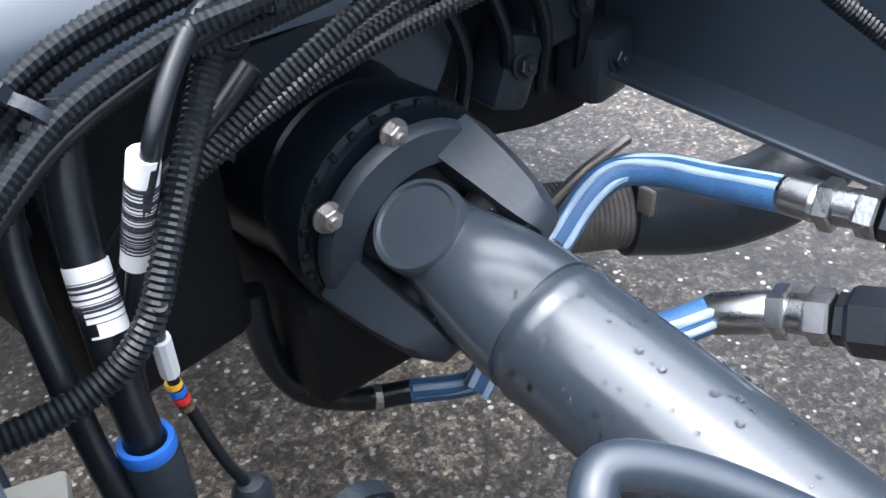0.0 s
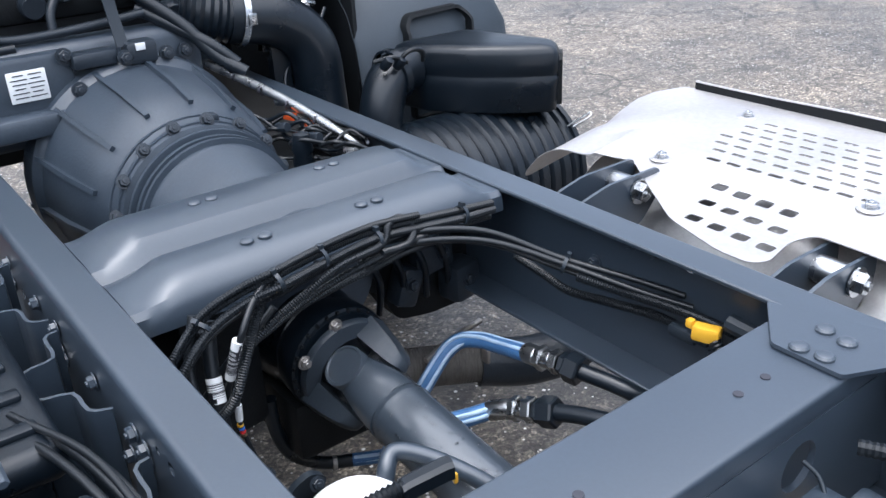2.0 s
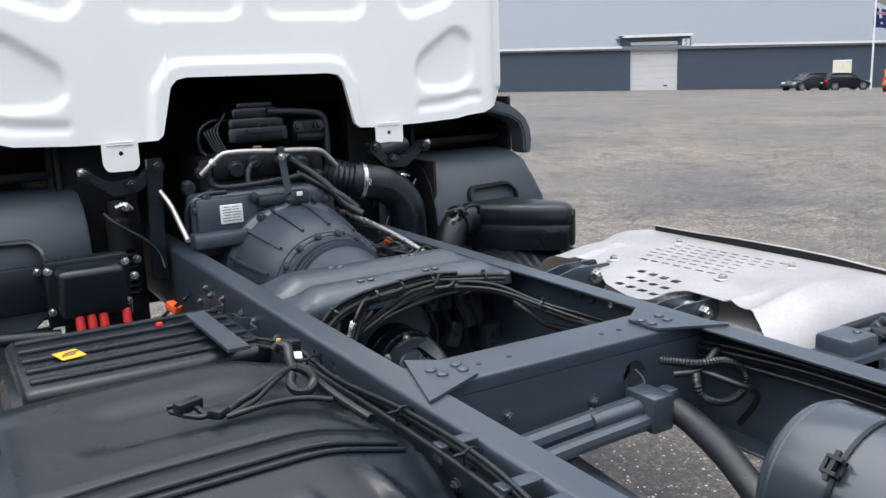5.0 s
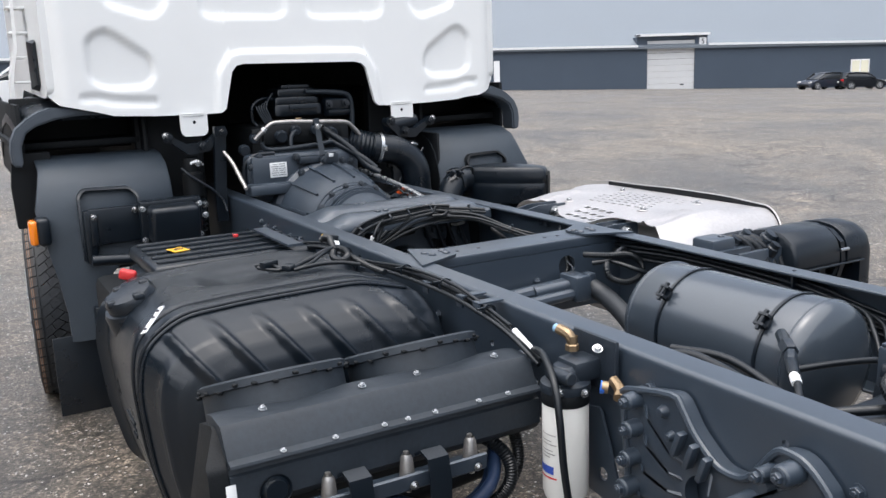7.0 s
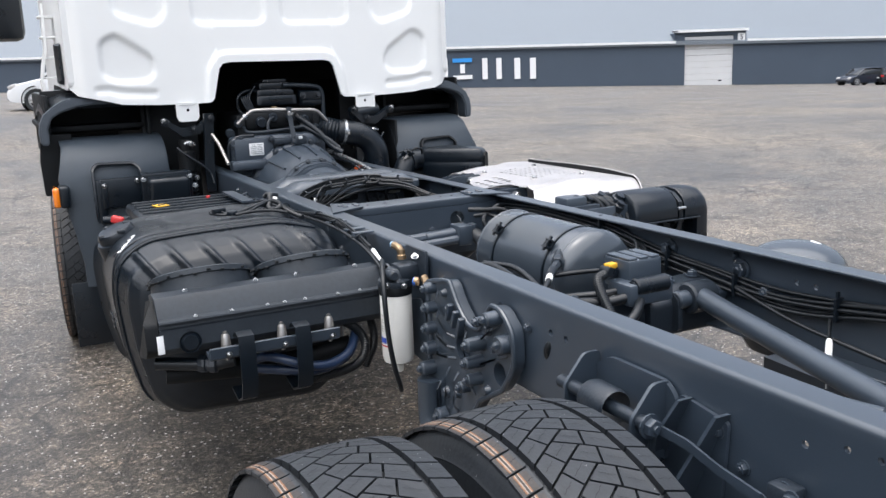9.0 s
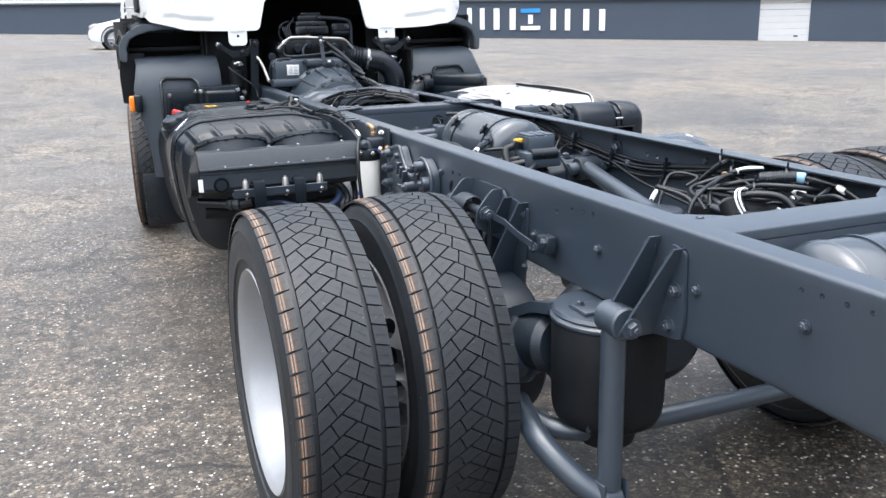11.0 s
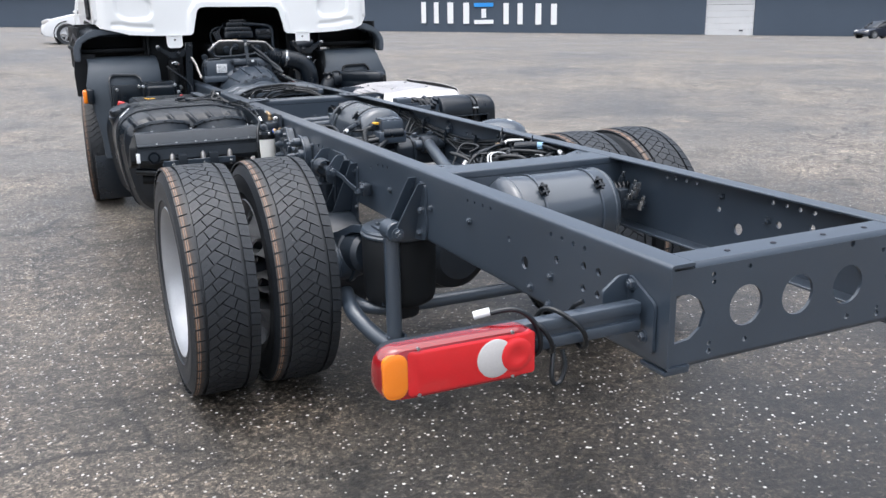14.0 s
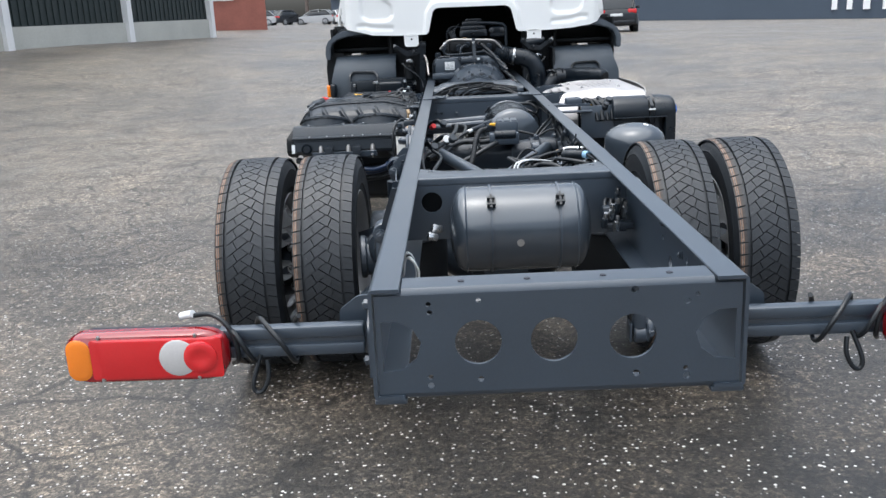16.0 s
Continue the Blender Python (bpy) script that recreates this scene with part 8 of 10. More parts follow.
lathe(bm, [(0.014, 0), (0.014, 0.02), (0.012, 0.02)], (0.045, 5.735, 1.243), (0.3, -0.8, -0.3), 14)
part("hose_end", bm, STEEL, en)
bm = B()
box(bm, (-0.07, 5.70, 1.287), (0.03, 0.004, 0.007), 0.001)
part("paper_tag", bm, BRASS, en, "tan paper tag")
hose("stay_pipe", [(-0.421, 5.78, 1.183), (-0.392, 5.7, 1.115), (-0.384, 5.62, 1.055), (-0.379, 5.56, 1.01)], 0.0095, PIPE, truck, "bright bare metal pipe", n=12)
# intake elbow
it = group("intake_hose", (0.45, 5.72, 1.0), truck, "black air intake hose with steel clamp")
hose("bellows", [(0.20, 5.76, 1.16), (0.25, 5.74, 1.145), (0.31, 5.725, 1.128)], 0.062, BLACK, it, n=24, rib=0.007, pitch=0.018)
hose("elbow", [(0.30, 5.725, 1.128), (0.38, 5.715, 1.115), (0.435, 5.71, 1.098), (0.490, 5.705, 1.06), (0.522, 5.70, 1.0), (0.530, 5.70, 0.90), (0.530, 5.69, 0.80)], 0.068, BLACK, it, n=24)
bm = B()
lathe(bm, [(0.070, -0.008), (0.073, -0.008), (0.073, 0.008), (0.070, 0.008)], (0.335, 5.72, 1.122), (1, -0.12, -0.17), 28)
box(bm, (0.335, 5.648, 1.125), (0.022, 0.014, 0.03), 0.003)
part("clamp", bm, STEEL, it, "steel hose clamp")
# silver conduit and orange plug along the right rail
cd = group("sleeved_cable", (0.29, 5.4, 0.96), truck, "silver sleeved cable with orange plug")
hose("sleeve", [(0.22, 5.70, 1.03), (0.26, 5.56, 1.003), (0.295, 5.42, 0.972), (0.325, 5.28, 0.935), (0.345, 5.18, 0.905)], 0.011, STEEL, cd, n=12)
for k in range(4):
    bm = B()
    p = Vector((0.24, 5.63, 1.018)).lerp(Vector((0.325, 5.28, 0.935)), 0.1 + 0.25 * k)
    lathe(bm, [(0.0118, -0.003), (0.0118, 0.003)], p, (0.085, -0.38, -0.09), 14)
    part("tape_band", bm, INK, cd)
for p, r_ in (((0.309, 5.363, 0.925), (0, 20, -30)), ((0.285, 5.41, 0.945), (0, 10, -40))):
    bm = B()
    box(bm, p, (0.03, 0.018, 0.016), 0.003, r_)
    part("orange_plug", bm, ORANGE, cd, "orange plug")
for k in range(6):
    o = random.random
    a = Vector((0.22 + 0.02 * k, 5.50 - 0.04 * k, 0.95 - 0.015 * k))
    hose("wire", [a, a + Vector((0.03 * o(), -0.05, -0.02 * o())), a + Vector((0.05, -0.09 - 0.03 * o(), 0.01)), a + Vector((0.08, -0.14, -0.03))], 0.005, BLACK, cd)
bm = B()
lathe(bm, [(0.022, 0.84), (0.024, 0.88), (0.02, 0.90), (0.024, 0.91), (0.018, 0.945), (0, 0.95)], (0.24, 5.28, 0), n=16)
part("black_valve", bm, BLACK, cd)
rng = random.Random(41)
for k in range(9):
    a = Vector((rng.uniform(0.20, 0.33), rng.uniform(5.16, 5.50), rng.uniform(0.86, 0.95)))
    w = [a + Vector((0.03 * math.cos(t) * (1 + 0.3 * k % 2), 0.05 * math.sin(t), 0.012 * math.sin(2 * t))) for t in (0.0, 0.9, 1.8, 2.8, 3.8, 4.8)]
    hose("wire", w, 0.0045, HOSE, cd, n=8)
for p0, m in (((0.27, 5.30, 0.925), CAST), ((0.245, 5.40, 0.93), CAST), ((0.31, 5.22, 0.90), STEEL), ((0.29, 5.48, 0.965), STEEL)):
    hexnut(p0, Vector(p0) + Vector((0.01, -0.03, 0.005)), 0.012, m, cd, "connector", 8)
bm = B()
box(bm, (0.26, 5.36, 0.84), (0.16, 0.40, 0.05), 0.02)
part("bracket_plate", bm, DARK, cd)
# orange plug left of the rail
bm = B()
box(bm, (-0.455, 5.524, 0.803), (0.032, 0.052, 0.028), 0.005, (20, 0, 25))
op = part("orange_plug", bm, ORANGE, truck, "orange plug on a black cable")
hose("cable", [(-0.47, 5.796, 0.677), (-0.46, 5.657, 0.746), (-0.455, 5.524, 0.803), (-0.44, 5.436, 0.846), (-0.4, 5.52, 0.839)], 0.006, BLACK, op)

# cab suspension both sides
for s in (-1, 1):
    cs = group("cab_suspension", (s * 0.53, 5.8, 1.0), truck, "black cab suspension strut and levers")
    bm = B()
    lathe(bm, [(0.03, 1.14), (0.035, 1.12), (0.032, 1.08), (0.045, 1.07), (0.045, 0.97), (0.035, 0.96), (0.035, 0.75), (0, 0.75)], (s * 0.545, 5.80, 0), n=20)
    part("strut", bm, DARK, cs)
    for k in range(7):
        bm = B()
        lathe(bm, [(0.042, -0.006), (0.05, 0), (0.042, 0.006)], (s * 0.545, 5.80, 0.95 - k * 0.022), n=20)
        part("coil", bm, BLACK, cs)
    bm = B()
    prism(bm, soften([(s * 0.40, 1.235), (s * 0.47, 1.165), (s * 0.56, 1.155), (s * 0.66, 1.235), (s * 0.655, 1.255), (s * 0.56, 1.20), (s * 0.48, 1.205), (s * 0.41, 1.26)], 0.01), [], lambda u, v, w: (u, 5.76 + w, v), 0.05)
    part("lever", bm, BLACK, cs)
    bm = B()
    if s > 0:
        cyl(bm, (0.42, 5.80, 1.215), (0.60, 5.84, 1.235), 0.035, n=18, ch=0.006)
        part("bush_housing", bm, BLACK, cs)
        bm = B()
    ribbon(bm, [(s * 0.395, 5.74, 1.27 if s < 0 else 1.02), (s * 0.40, 5.745, 1.15), (s * 0.41, 5.75, 1.0), (s * 0.41, 5.75, 0.85)], (s * 0.05, 0, 0), 0.03)
    part("post", bm, BLACK, cs)
    bolts(cs, [(s * 0.415, 5.735, 1.245), (s * 0.645, 5.755, 1.235), (s * 0.50, 5.755, 1.19)], (0, -1, 0), 0.016, BLACK)
    bolts(cs, [(s * 0.655, 5.75, 1.245), (s * 0.53, 5.74, 1.12), (s * 0.505, 5.78, 0.93)], (0, -1, 0), 0.010, STEEL)
    bm = B()
    tube(bm, [(s * 0.56, 5.75, 1.118), (s * 0.53, 5.74, 1.125), (s * 0.51, 5.745, 1.11)], 0.010)
    part("steel_fitting", bm, STEEL, cs)
    hose("cable", [(s * 0.60, 5.76, 1.10), (s * 0.56, 5.74, 1.06), (s * 0.48, 5.73, 1.0), (s * 0.44, 5.72, 0.95), (s * 0.43, 5.70, 0.90)], 0.006, BLACK, cs)
    # added near-black box that keeps the gap beside the strut dark
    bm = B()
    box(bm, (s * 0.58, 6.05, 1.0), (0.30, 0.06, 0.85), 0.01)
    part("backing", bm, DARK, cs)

# ---- right side: heat shield, silencer, tank, intake ----
shield = group("heat_shield", (0.75, 4.4, 0.96), truck, "bare aluminium heat shield with rows of slots over the silencer")


def shield_z(x, y):
    """The lie of the sheet: nearly flat, rolled down at the rear, with a shallow crown and bent ribs."""
    z = 0.968 - 0.10 * (x - 0.75) ** 2
    if y < 4.03:
        z -= 7.0 * (4.03 - y) ** 2
    for yc in (4.04, 4.12, 4.74):
        d = y - yc - 0.05 * (x - 0.75)
        z += 0.010 * math.exp(-((d / 0.014) ** 2)) * step(0.40, 0.50, x) * (1 - step(0.86, 0.95, x))
    z -= 0.016 * step(0.72, 0.57, x)
    if y > 4.80:
        z -= 5.5 * (y - 4.80) ** 2 * step(0.95, 0.70, x)
    return z


bm = B()
outline = soften([(0.75, 4.93), (1.050, 4.90), (1.050, 3.96), (0.97, 3.885), (0.47, 3.885), (0.485, 3.94), (0.515, 4.0), (0.545, 4.055), (0.555, 4.11), (0.564, 4.19), (0.566, 4.27), (0.52, 4.285), (0.45, 4.272), (0.428, 4.29), (0.428, 4.345), (0.464, 4.464), (0.534, 4.566), (0.605, 4.665), (0.60, 4.70), (0.572, 4.757), (0.560, 4.86), (0.565, 4.93)], 0.018, 3)
slots = []
for i in range(9):
    for j in range(7):
        x, y = 0.700 + j * 0.040 - 0.002 * i, 4.262 + i * 0.041 + (0.018 if j % 2 else 0)
        if not (i < 1 and j in (2, 3)) and not (i > 7 and j < 2):
            slots.append(round2(x - 0.005, y - 0.0135, x + 0.005, y + 0.0135, 0.003, 2))
for i in range(4):
    for j in range(3):
        x, y = 0.482 + j * 0.060 + i * 0.003, 4.300 + i * 0.046 + j * 0.020
        slots.append(round2(x - 0.0105, y - 0.0135, x + 0.0105, y + 0.0135, 0.005, 2))
prism(bm, outline, slots, lambda u, v, w: (u, v, -w), 0.0018)
# the sheet is cut finer, so that its bends come out round
for axis_no, lo, hi, gap in ((1, 3.88, 4.10, 0.02), (1, 4.10, 4.80, 0.036), (1, 4.80, 4.93, 0.02), (0, 0.40, 1.05, 0.05)):
    v = lo
    while v < hi:
        n = Vector((1, 0, 0)) if axis_no == 0 else Vector((0, 1, 0))
        bmesh.ops.bisect_plane(bm, geom=bm.verts[:] + bm.edges[:] + bm.faces[:], plane_co=n * v, plane_no=n, dist=1e-5)
        v += gap
for v in bm.verts:
    v.co.z += shield_z(v.co.x, v.co.y)
part("sheet", bm, ALU, shield, smooth=40)
bm = B()
rim = [(1.046, 4.87), (1.05, 4.5), (1.05, 4.1), (1.046, 3.98), (1.02, 3.91)]
edge = [tuple(v)[:2] for v in smooth_path([(a, b, 0) for a, b in rim], 4)]
rise = lambda y: 0.022 * (0.45 + 0.55 * step(4.0, 4.25, y) * (1 - 0.5 * step(4.45, 4.75, y)))
loft(bm, [[(x, y, shield_z(x, y) - 0.03), (x, y, shield_z(x, y) + rise(y)), (x + 0.004, y, shield_z(x, y) + rise(y)), (x + 0.004, y, shield_z(x, y) - 0.03)] for x, y in edge])
# the near-black colour holds the shade on the flange's inner face
part("edge_flange", bm, DARK, shield, "raised outer flange, near-black for its shaded inner face")
bm = B()
tube(bm, [(x + 0.003, y, shield_z(x, y) + rise(y) + 0.001) for x, y in edge], 0.0028, n=8)
part("edge_bead", bm, ALU, shield, "bare rolled edge")
for x, y in ((0.64, 4.63), (0.92, 4.22), (0.68, 4.25), (0.94, 4.656)):
    z = shield_z(x, y)
    bm = B()
    lathe(bm, [(0.022, 0.0), (0.020, 0.002), (0.015, 0.0025), (0, 0.0025)], (x, y, z), n=18)
    part("pressed_boss", bm, ALU, shield)
    bolts(shield, [(x, y, z + 0.001)], (0, 0, 1), 0.009, STEEL)

DRUM = mat("bright_silencer_steel", (0.55, 0.54, 0.53), 0.42, metal=0.9, var=0.12, scale=9, bump=0.1)
sil = group("silencer", (0.72, 4.35, 0.75), truck, "bright steel exhaust silencer drum under the heat shield")
bm = B()
lathe(bm, [(0, -0.44), (0.13, -0.43), (0.17, -0.40), (0.20, -0.36), (0.20, 0.36), (0.19, 0.40), (0, 0.43)], (0.735, 4.40, 0.735), (0, 1, 0), 40)
part("drum", bm, DRUM, sil)
for y in (4.05, 4.66):
    bm = B()
    lathe(bm, [(0.201, -0.02), (0.207, -0.02), (0.207, 0.02), (0.201, 0.02)], (0.735, y, 0.735), (0, 1, 0), 40)
    part("band", bm, STEEL, sil)
for y, z in ((4.63, 0.925), (4.22, 0.905)):
    bk = group("silencer_bracket", (0.47, y, z), truck, "folded steel bracket with through bolt")
    for d in (-0.03, 0.03):
        bm = B()
        prism(bm, soften([(0.40, z - 0.12), (0.40, z + 0.02), (0.47, z + 0.035), (0.60, z + 0.035), (0.605, z - 0.01), (0.56, z - 0.06)], 0.012), [], lambda u, v, w: (u, y + d + w, v), 0.006)
        part("cheek", bm, PAINT, bk)
    bm = B()
    cyl(bm, (0.545, y - 0.03, z + 0.004), (0.545, y + 0.036, z + 0.004), 0.022, n=16)
    part("bush", bm, STEEL, bk)
    bolts(bk, [(0.545, y - 0.032, z + 0.004)], (0, -1, 0), 0.016, STEEL)

# frame bracket behind the shield
fb = group("step_bracket", (0.5, 3.86, 0.93), truck, "folded grey steel bracket beside the frame")
bm = B()
loft(bm, [[(x, y, z) for y, z in ((3.74, 0.90), (3.84, 0.90), (3.84, 0.915), (3.74, 0.915))] for x in (0.40, 0.66)])
box(bm, (0.56, 3.80, 0.925), (0.10, 0.09, 0.05), 0.01)
part("plate", bm, PAINT, fb)
bolts(fb, [(0.47, 3.79, 0.915), (0.58, 3.79, 0.95)], (0, 0, 1), 0.010, flat=True)

# additive tank with shroud
ub = group("additive_tank", (0.93, 3.78, 0.5), truck, "black plastic additive tank with rolled shroud and blue cap")


def tank_sec(x, k=1.0, d=0.0):
    """The rolled hood: its lip hangs down over the rear, open underneath."""
    pts = [(3.885, 0.50), (3.885, 0.895), (3.862, 0.935), (3.80, 0.948), (3.735, 0.940), (3.692, 0.912), (3.676, 0.870), (3.674, 0.826), (3.690, 0.822), (3.752, 0.822), (3.752, 0.50)]
    return [(x, 3.78 + (y - 3.78) * k, 0.72 + (z - 0.72) * k - d) for y, z in soften(pts, 0.016, 3)]


bm = B()
loft(bm, [tank_sec(0.790, 0.93), tank_sec(0.797, 0.985), tank_sec(0.812), tank_sec(1.000), tank_sec(1.006, 0.985)])
part("shell", bm, BLACK, ub, smooth=45)
bm = B()
loft(bm, [tank_sec(1.046, 0.985), tank_sec(1.052), tank_sec(1.115, 1.0, 0.002)])
part("end_shell", bm, BLACK, ub, smooth=45)
bm = B()
side = [(3.885, 0.46), (3.885, 0.885), (3.862, 0.928), (3.80, 0.944), (3.735, 0.936), (3.692, 0.908), (3.676, 0.866), (3.674, 0.70), (3.690, 0.46)]
for_end = [(1.112, 0.995), (1.120, 1.0), (1.145, 0.996), (1.164, 0.975), (1.174, 0.93)]
loft(bm, [[(x, 3.78 + (y - 3.78) * k, 0.70 + (z - 0.70) * k) for y, z in soften(side, 0.016, 3)] for x, k in for_end])
part("side_wall", bm, BLACK, ub, smooth=45)
bm = B()
loft(bm, [tank_sec(1.002, 0.88, 0.01), tank_sec(1.050, 0.88, 0.01)])
part("strap_recess", bm, DARK, ub)
bm = B()
ribbon(bm, [(1.018, 3.80, 0.935), (1.018, 3.73, 0.922), (1.018, 3.69, 0.89), (1.018, 3.682, 0.83), (1.018, 3.70, 0.76)], (0.020, 0, 0), 0.005)
part("strap", bm, BLACK, ub)
bm = B()
cyl(bm, (1.005, 3.676, 0.868), (1.047, 3.676, 0.868), 0.006, n=10)
part("buckle_pin", bm, STEEL, ub)
bm = B()
box(bm, (0.955, 3.668, 0.824), (0.33, 0.010, 0.006), 0.002)
part("seam_strip", bm, GREYP, ub)
bm = B()
prism(bm, [(0.80, 0.52), (1.085, 0.52), (1.085, 0.818), (0.80, 0.818)], [ring2(0.965, 0.782, 0.022, 20), ring2(1.04, 0.786, 0.022, 20)], lambda u, v, w: (u, 3.735 + w, v), 0.006)
part("perforated_plate", bm, GREYP, ub)
bm = B()
loft(bm, [[(x, y, z - d) for y, z in soften([(3.850, 0.60), (3.850, 0.915), (3.862, 0.938), (3.880, 0.935), (3.888, 0.90), (3.888, 0.60)], 0.01, 3)] for x, d in ((0.60, 0.03), (0.62, 0.012), (0.65, 0.003), (0.80, 0.0))])
part("rear_shroud", bm, BLACK, ub, smooth=45)
bm = B()
lathe(bm, [(0.0, 0), (0.028, 0), (0.030, 0.022), (0.025, 0.03), (0, 0.032)], (1.168, 3.78, 0.855), (1, 0, 0.15), 18)
part("filler_cap", bm, BLUEP, ub, "blue screw cap")
bm = B()
box(bm, (0.70, 3.74, 0.80), (0.20, 0.02, 0.20), 0.004)
part("carrier", bm, PAINT, ub, "painted carrier plate")
bm = B()
box(bm, (0.535, 3.72, 0.872), (0.26, 0.055, 0.012), 0.004)
part("carrier_shelf", bm, PAINT, ub, "painted carrier shelf")
for k in range(6):
    x = 0.60 + k * 0.032
    hose("hose", [(x, 3.845, 0.84 + 0.008 * k), (x + 0.02, 3.82, 0.925 - 0.010 * (k % 3)), (x + 0.06, 3.78, 0.932 - 0.008 * k), (x + 0.09, 3.75, 0.88), (x + 0.10, 3.72, 0.81)], 0.012 + 0.004 * (k % 2), HOSE, ub, n=8, per=4)
for x, y, z, m, r in ((0.64, 3.79, 0.925, BLACK, 0.022), (0.72, 3.82, 0.930, GREYP, 0.020), (0.775, 3.77, 0.925, CAST, 0.026), (0.655, 3.755, 0.895, YELLOW, 0.006), (0.75, 3.73, 0.900, BLACK, 0.02)):
    bm = B()
    lathe(bm, [(0, -0.025), (r, -0.025), (r, 0.0), (r * 0.8, 0.004), (r * 0.8, 0.018), (0, 0.02)], (x, y, z), (0.2, -0.5, 0.8), 12)
    part("connector", bm, m, ub)

# air intake box behind the right wheel arch
snout = group("air_intake_box", (0.85, 5.40, 0.95), truck, "black plastic air intake box behind the wheel arch")


def snout_ring(z, k):
    """The plan of the hood at height z, scaled by k: it sweeps from the guard out to a narrow mouth."""
    o = soften([(0.715, 5.63), (0.735, 5.52), (0.80, 5.415), (0.895, 5.315), (0.985, 5.250), (1.050, 5.315), (0.965, 5.62)], 0.022, 4)
    return [(0.89 + (x - 0.89) * k, 5.44 + (y - 5.44) * k, z) for x, y in o]


bm = B()
loft(bm, [snout_ring(0.835, 0.93), snout_ring(0.842, 0.97), snout_ring(0.90, 0.985), snout_ring(0.925, 1.0), snout_ring(0.930, 0.975), snout_ring(0.937, 0.975), snout_ring(0.942, 1.0), snout_ring(0.965, 1.0), snout_ring(0.988, 0.985), snout_ring(1.000, 0.95), snout_ring(1.008, 0.88), snout_ring(1.012, 0.7), snout_ring(1.013, 0.3)])
part("housing", bm, BLACK, snout, smooth=45)
# dark plate on the closed end draws the shade inside the mouth
bm = B()
d_ = Vector((0.065, 0.065, 0)).normalized()
o_ = Vector((0.707, -0.707, 0))
m0 = Vector((0.9905, 5.2585, 0)) + o_ * 0.0065
loft(bm, [[m0 + d_ * a + o_ * w + Vector((0, 0, z)) for a, z in ((0.006, 0.852), (0.073, 0.852), (0.073, 0.97), (0.06, 0.985), (0.02, 0.985), (0.006, 0.97))] for w in (-0.012, 0.003)])
part("mouth", bm, DARK, snout, "near-black plate drawn as the open mouth of the intake")
bm = B()
tube(bm, [(0.73, 5.56, 0.945), (0.68, 5.55, 0.945), (0.63, 5.53, 0.92), (0.60, 5.52, 0.84), (0.595, 5.52, 0.74)], 0.058, 20)
part("duct", bm, BLACK, snout)
bm = B()
lathe(bm, [(0.064, -0.012), (0.070, -0.010), (0.070, 0.010), (0.064, 0.012)], (0.665, 5.547, 0.942), (1, 0.15, 0.12), 24)
part("duct_collar", bm, BLACK, snout)
for k, pts in enumerate(([(0.63, 5.48, 0.985), (0.66, 5.46, 1.02), (0.70, 5.46, 1.015), (0.71, 5.47, 0.985)], [(0.58, 5.50, 1.0), (0.62, 5.47, 1.01), (0.66, 5.47, 0.99)])):
    bm = B()
    tube(bm, pts, 0.006)
    part("cable", bm, HOSE, snout)
for p_ in ((0.60, 5.47, 1.0), (0.64, 5.47, 0.995)):
    bm = B()
    lathe(bm, [(0.012, -0.02), (0.014, 0.0), (0.010, 0.012), (0, 0.014)], p_, (0.2, -0.6, 0.7), 12)
    part("connector", bm, BLACK, snout)
# ribbed filter canister under the intake
af = group("air_filter", (0.85, 5.42, 0.66), truck, "black ribbed air filter canister under the intake hood")
bm = B()
prof = [(0, 0.60), (0.15, 0.60), (0.185, 0.615)]
for k in range(11):
    x_ = 0.635 + k * 0.040
    prof += [(0.196, x_), (0.200, x_ + 0.004), (0.200, x_ + 0.026), (0.196, x_ + 0.030), (0.188, x_ + 0.034)]
prof += [(0.17, 1.085), (0, 1.09)]
lathe(bm, prof, (0, 5.43, 0.635), (1, 0, 0), 44)
part("canister", bm, BLACK, af, smooth=25)
bm = B()
lathe(bm, [(0.202, 1.055), (0.208, 1.057), (0.208, 1.072), (0.202, 1.074)], (0, 5.43, 0.635), (1, 0, 0), 44)
part("end_band", bm, BLACK, af)
bm = B()
tube(bm, [(1.05, 5.28, 0.775), (1.085, 5.255, 0.80), (1.10, 5.245, 0.81), (1.09, 5.24, 0.80), (1.055, 5.265, 0.775)], 0.003)
part("wire_clip", bm, STEEL, af, "bright wire clip")

# ---- middle of the frame: torque rods, valves, hoses ----
vr = group("torque_rod", (0, 2.3, 0.8), truck, "V-shaped axle torque rods meeting over the axle")
for s in (-1, 1):
    j = Vector((s * 0.288, 2.79, 0.805))
    e = Vector((-0.03 + s * 0.025, 1.90, 0.81))
    bm = B()
    tube(bm, [j, j.lerp(e, 0.05) + Vector((0, 0, 0.004)), j.lerp(e, 0.2), j.lerp(e, 0.9), e], 0.029, n=16, per=3)
    part("rod", bm, PAINT, vr)
    bm = B()
    cyl(bm, j - Vector((0.045, 0, 0)), j + Vector((0.045, 0, 0)), 0.046, n=24, ch=0.006)
    part("eye", bm, CAST, vr)
    bm = B()
    cyl(bm, j - Vector((0.085, 0, 0)), j + Vector((0.085, 0, 0)), 0.026, n=16, ch=0.004)
    part("pin", bm, PAINT, vr)
    bolts(vr, [(s * 0.375, 2.79, 0.805), (s * 0.378, 2.90, 0.83), (s * 0.378, 2.62, 0.84)], (-s, 0, 0), 0.016)
bm = B()
lathe(bm, [(0, -0.06), (0.07, -0.06), (0.075, 0.0), (0.070, 0.035), (0.065, 0.04), (0, 0.043)], (-0.05, 1.86, 0.815), n=32)
part("ball_housing", bm, CAST, vr)
tb = group("support_beam", (0, 2.86, 0.78), truck, "cast support beam between the rails")
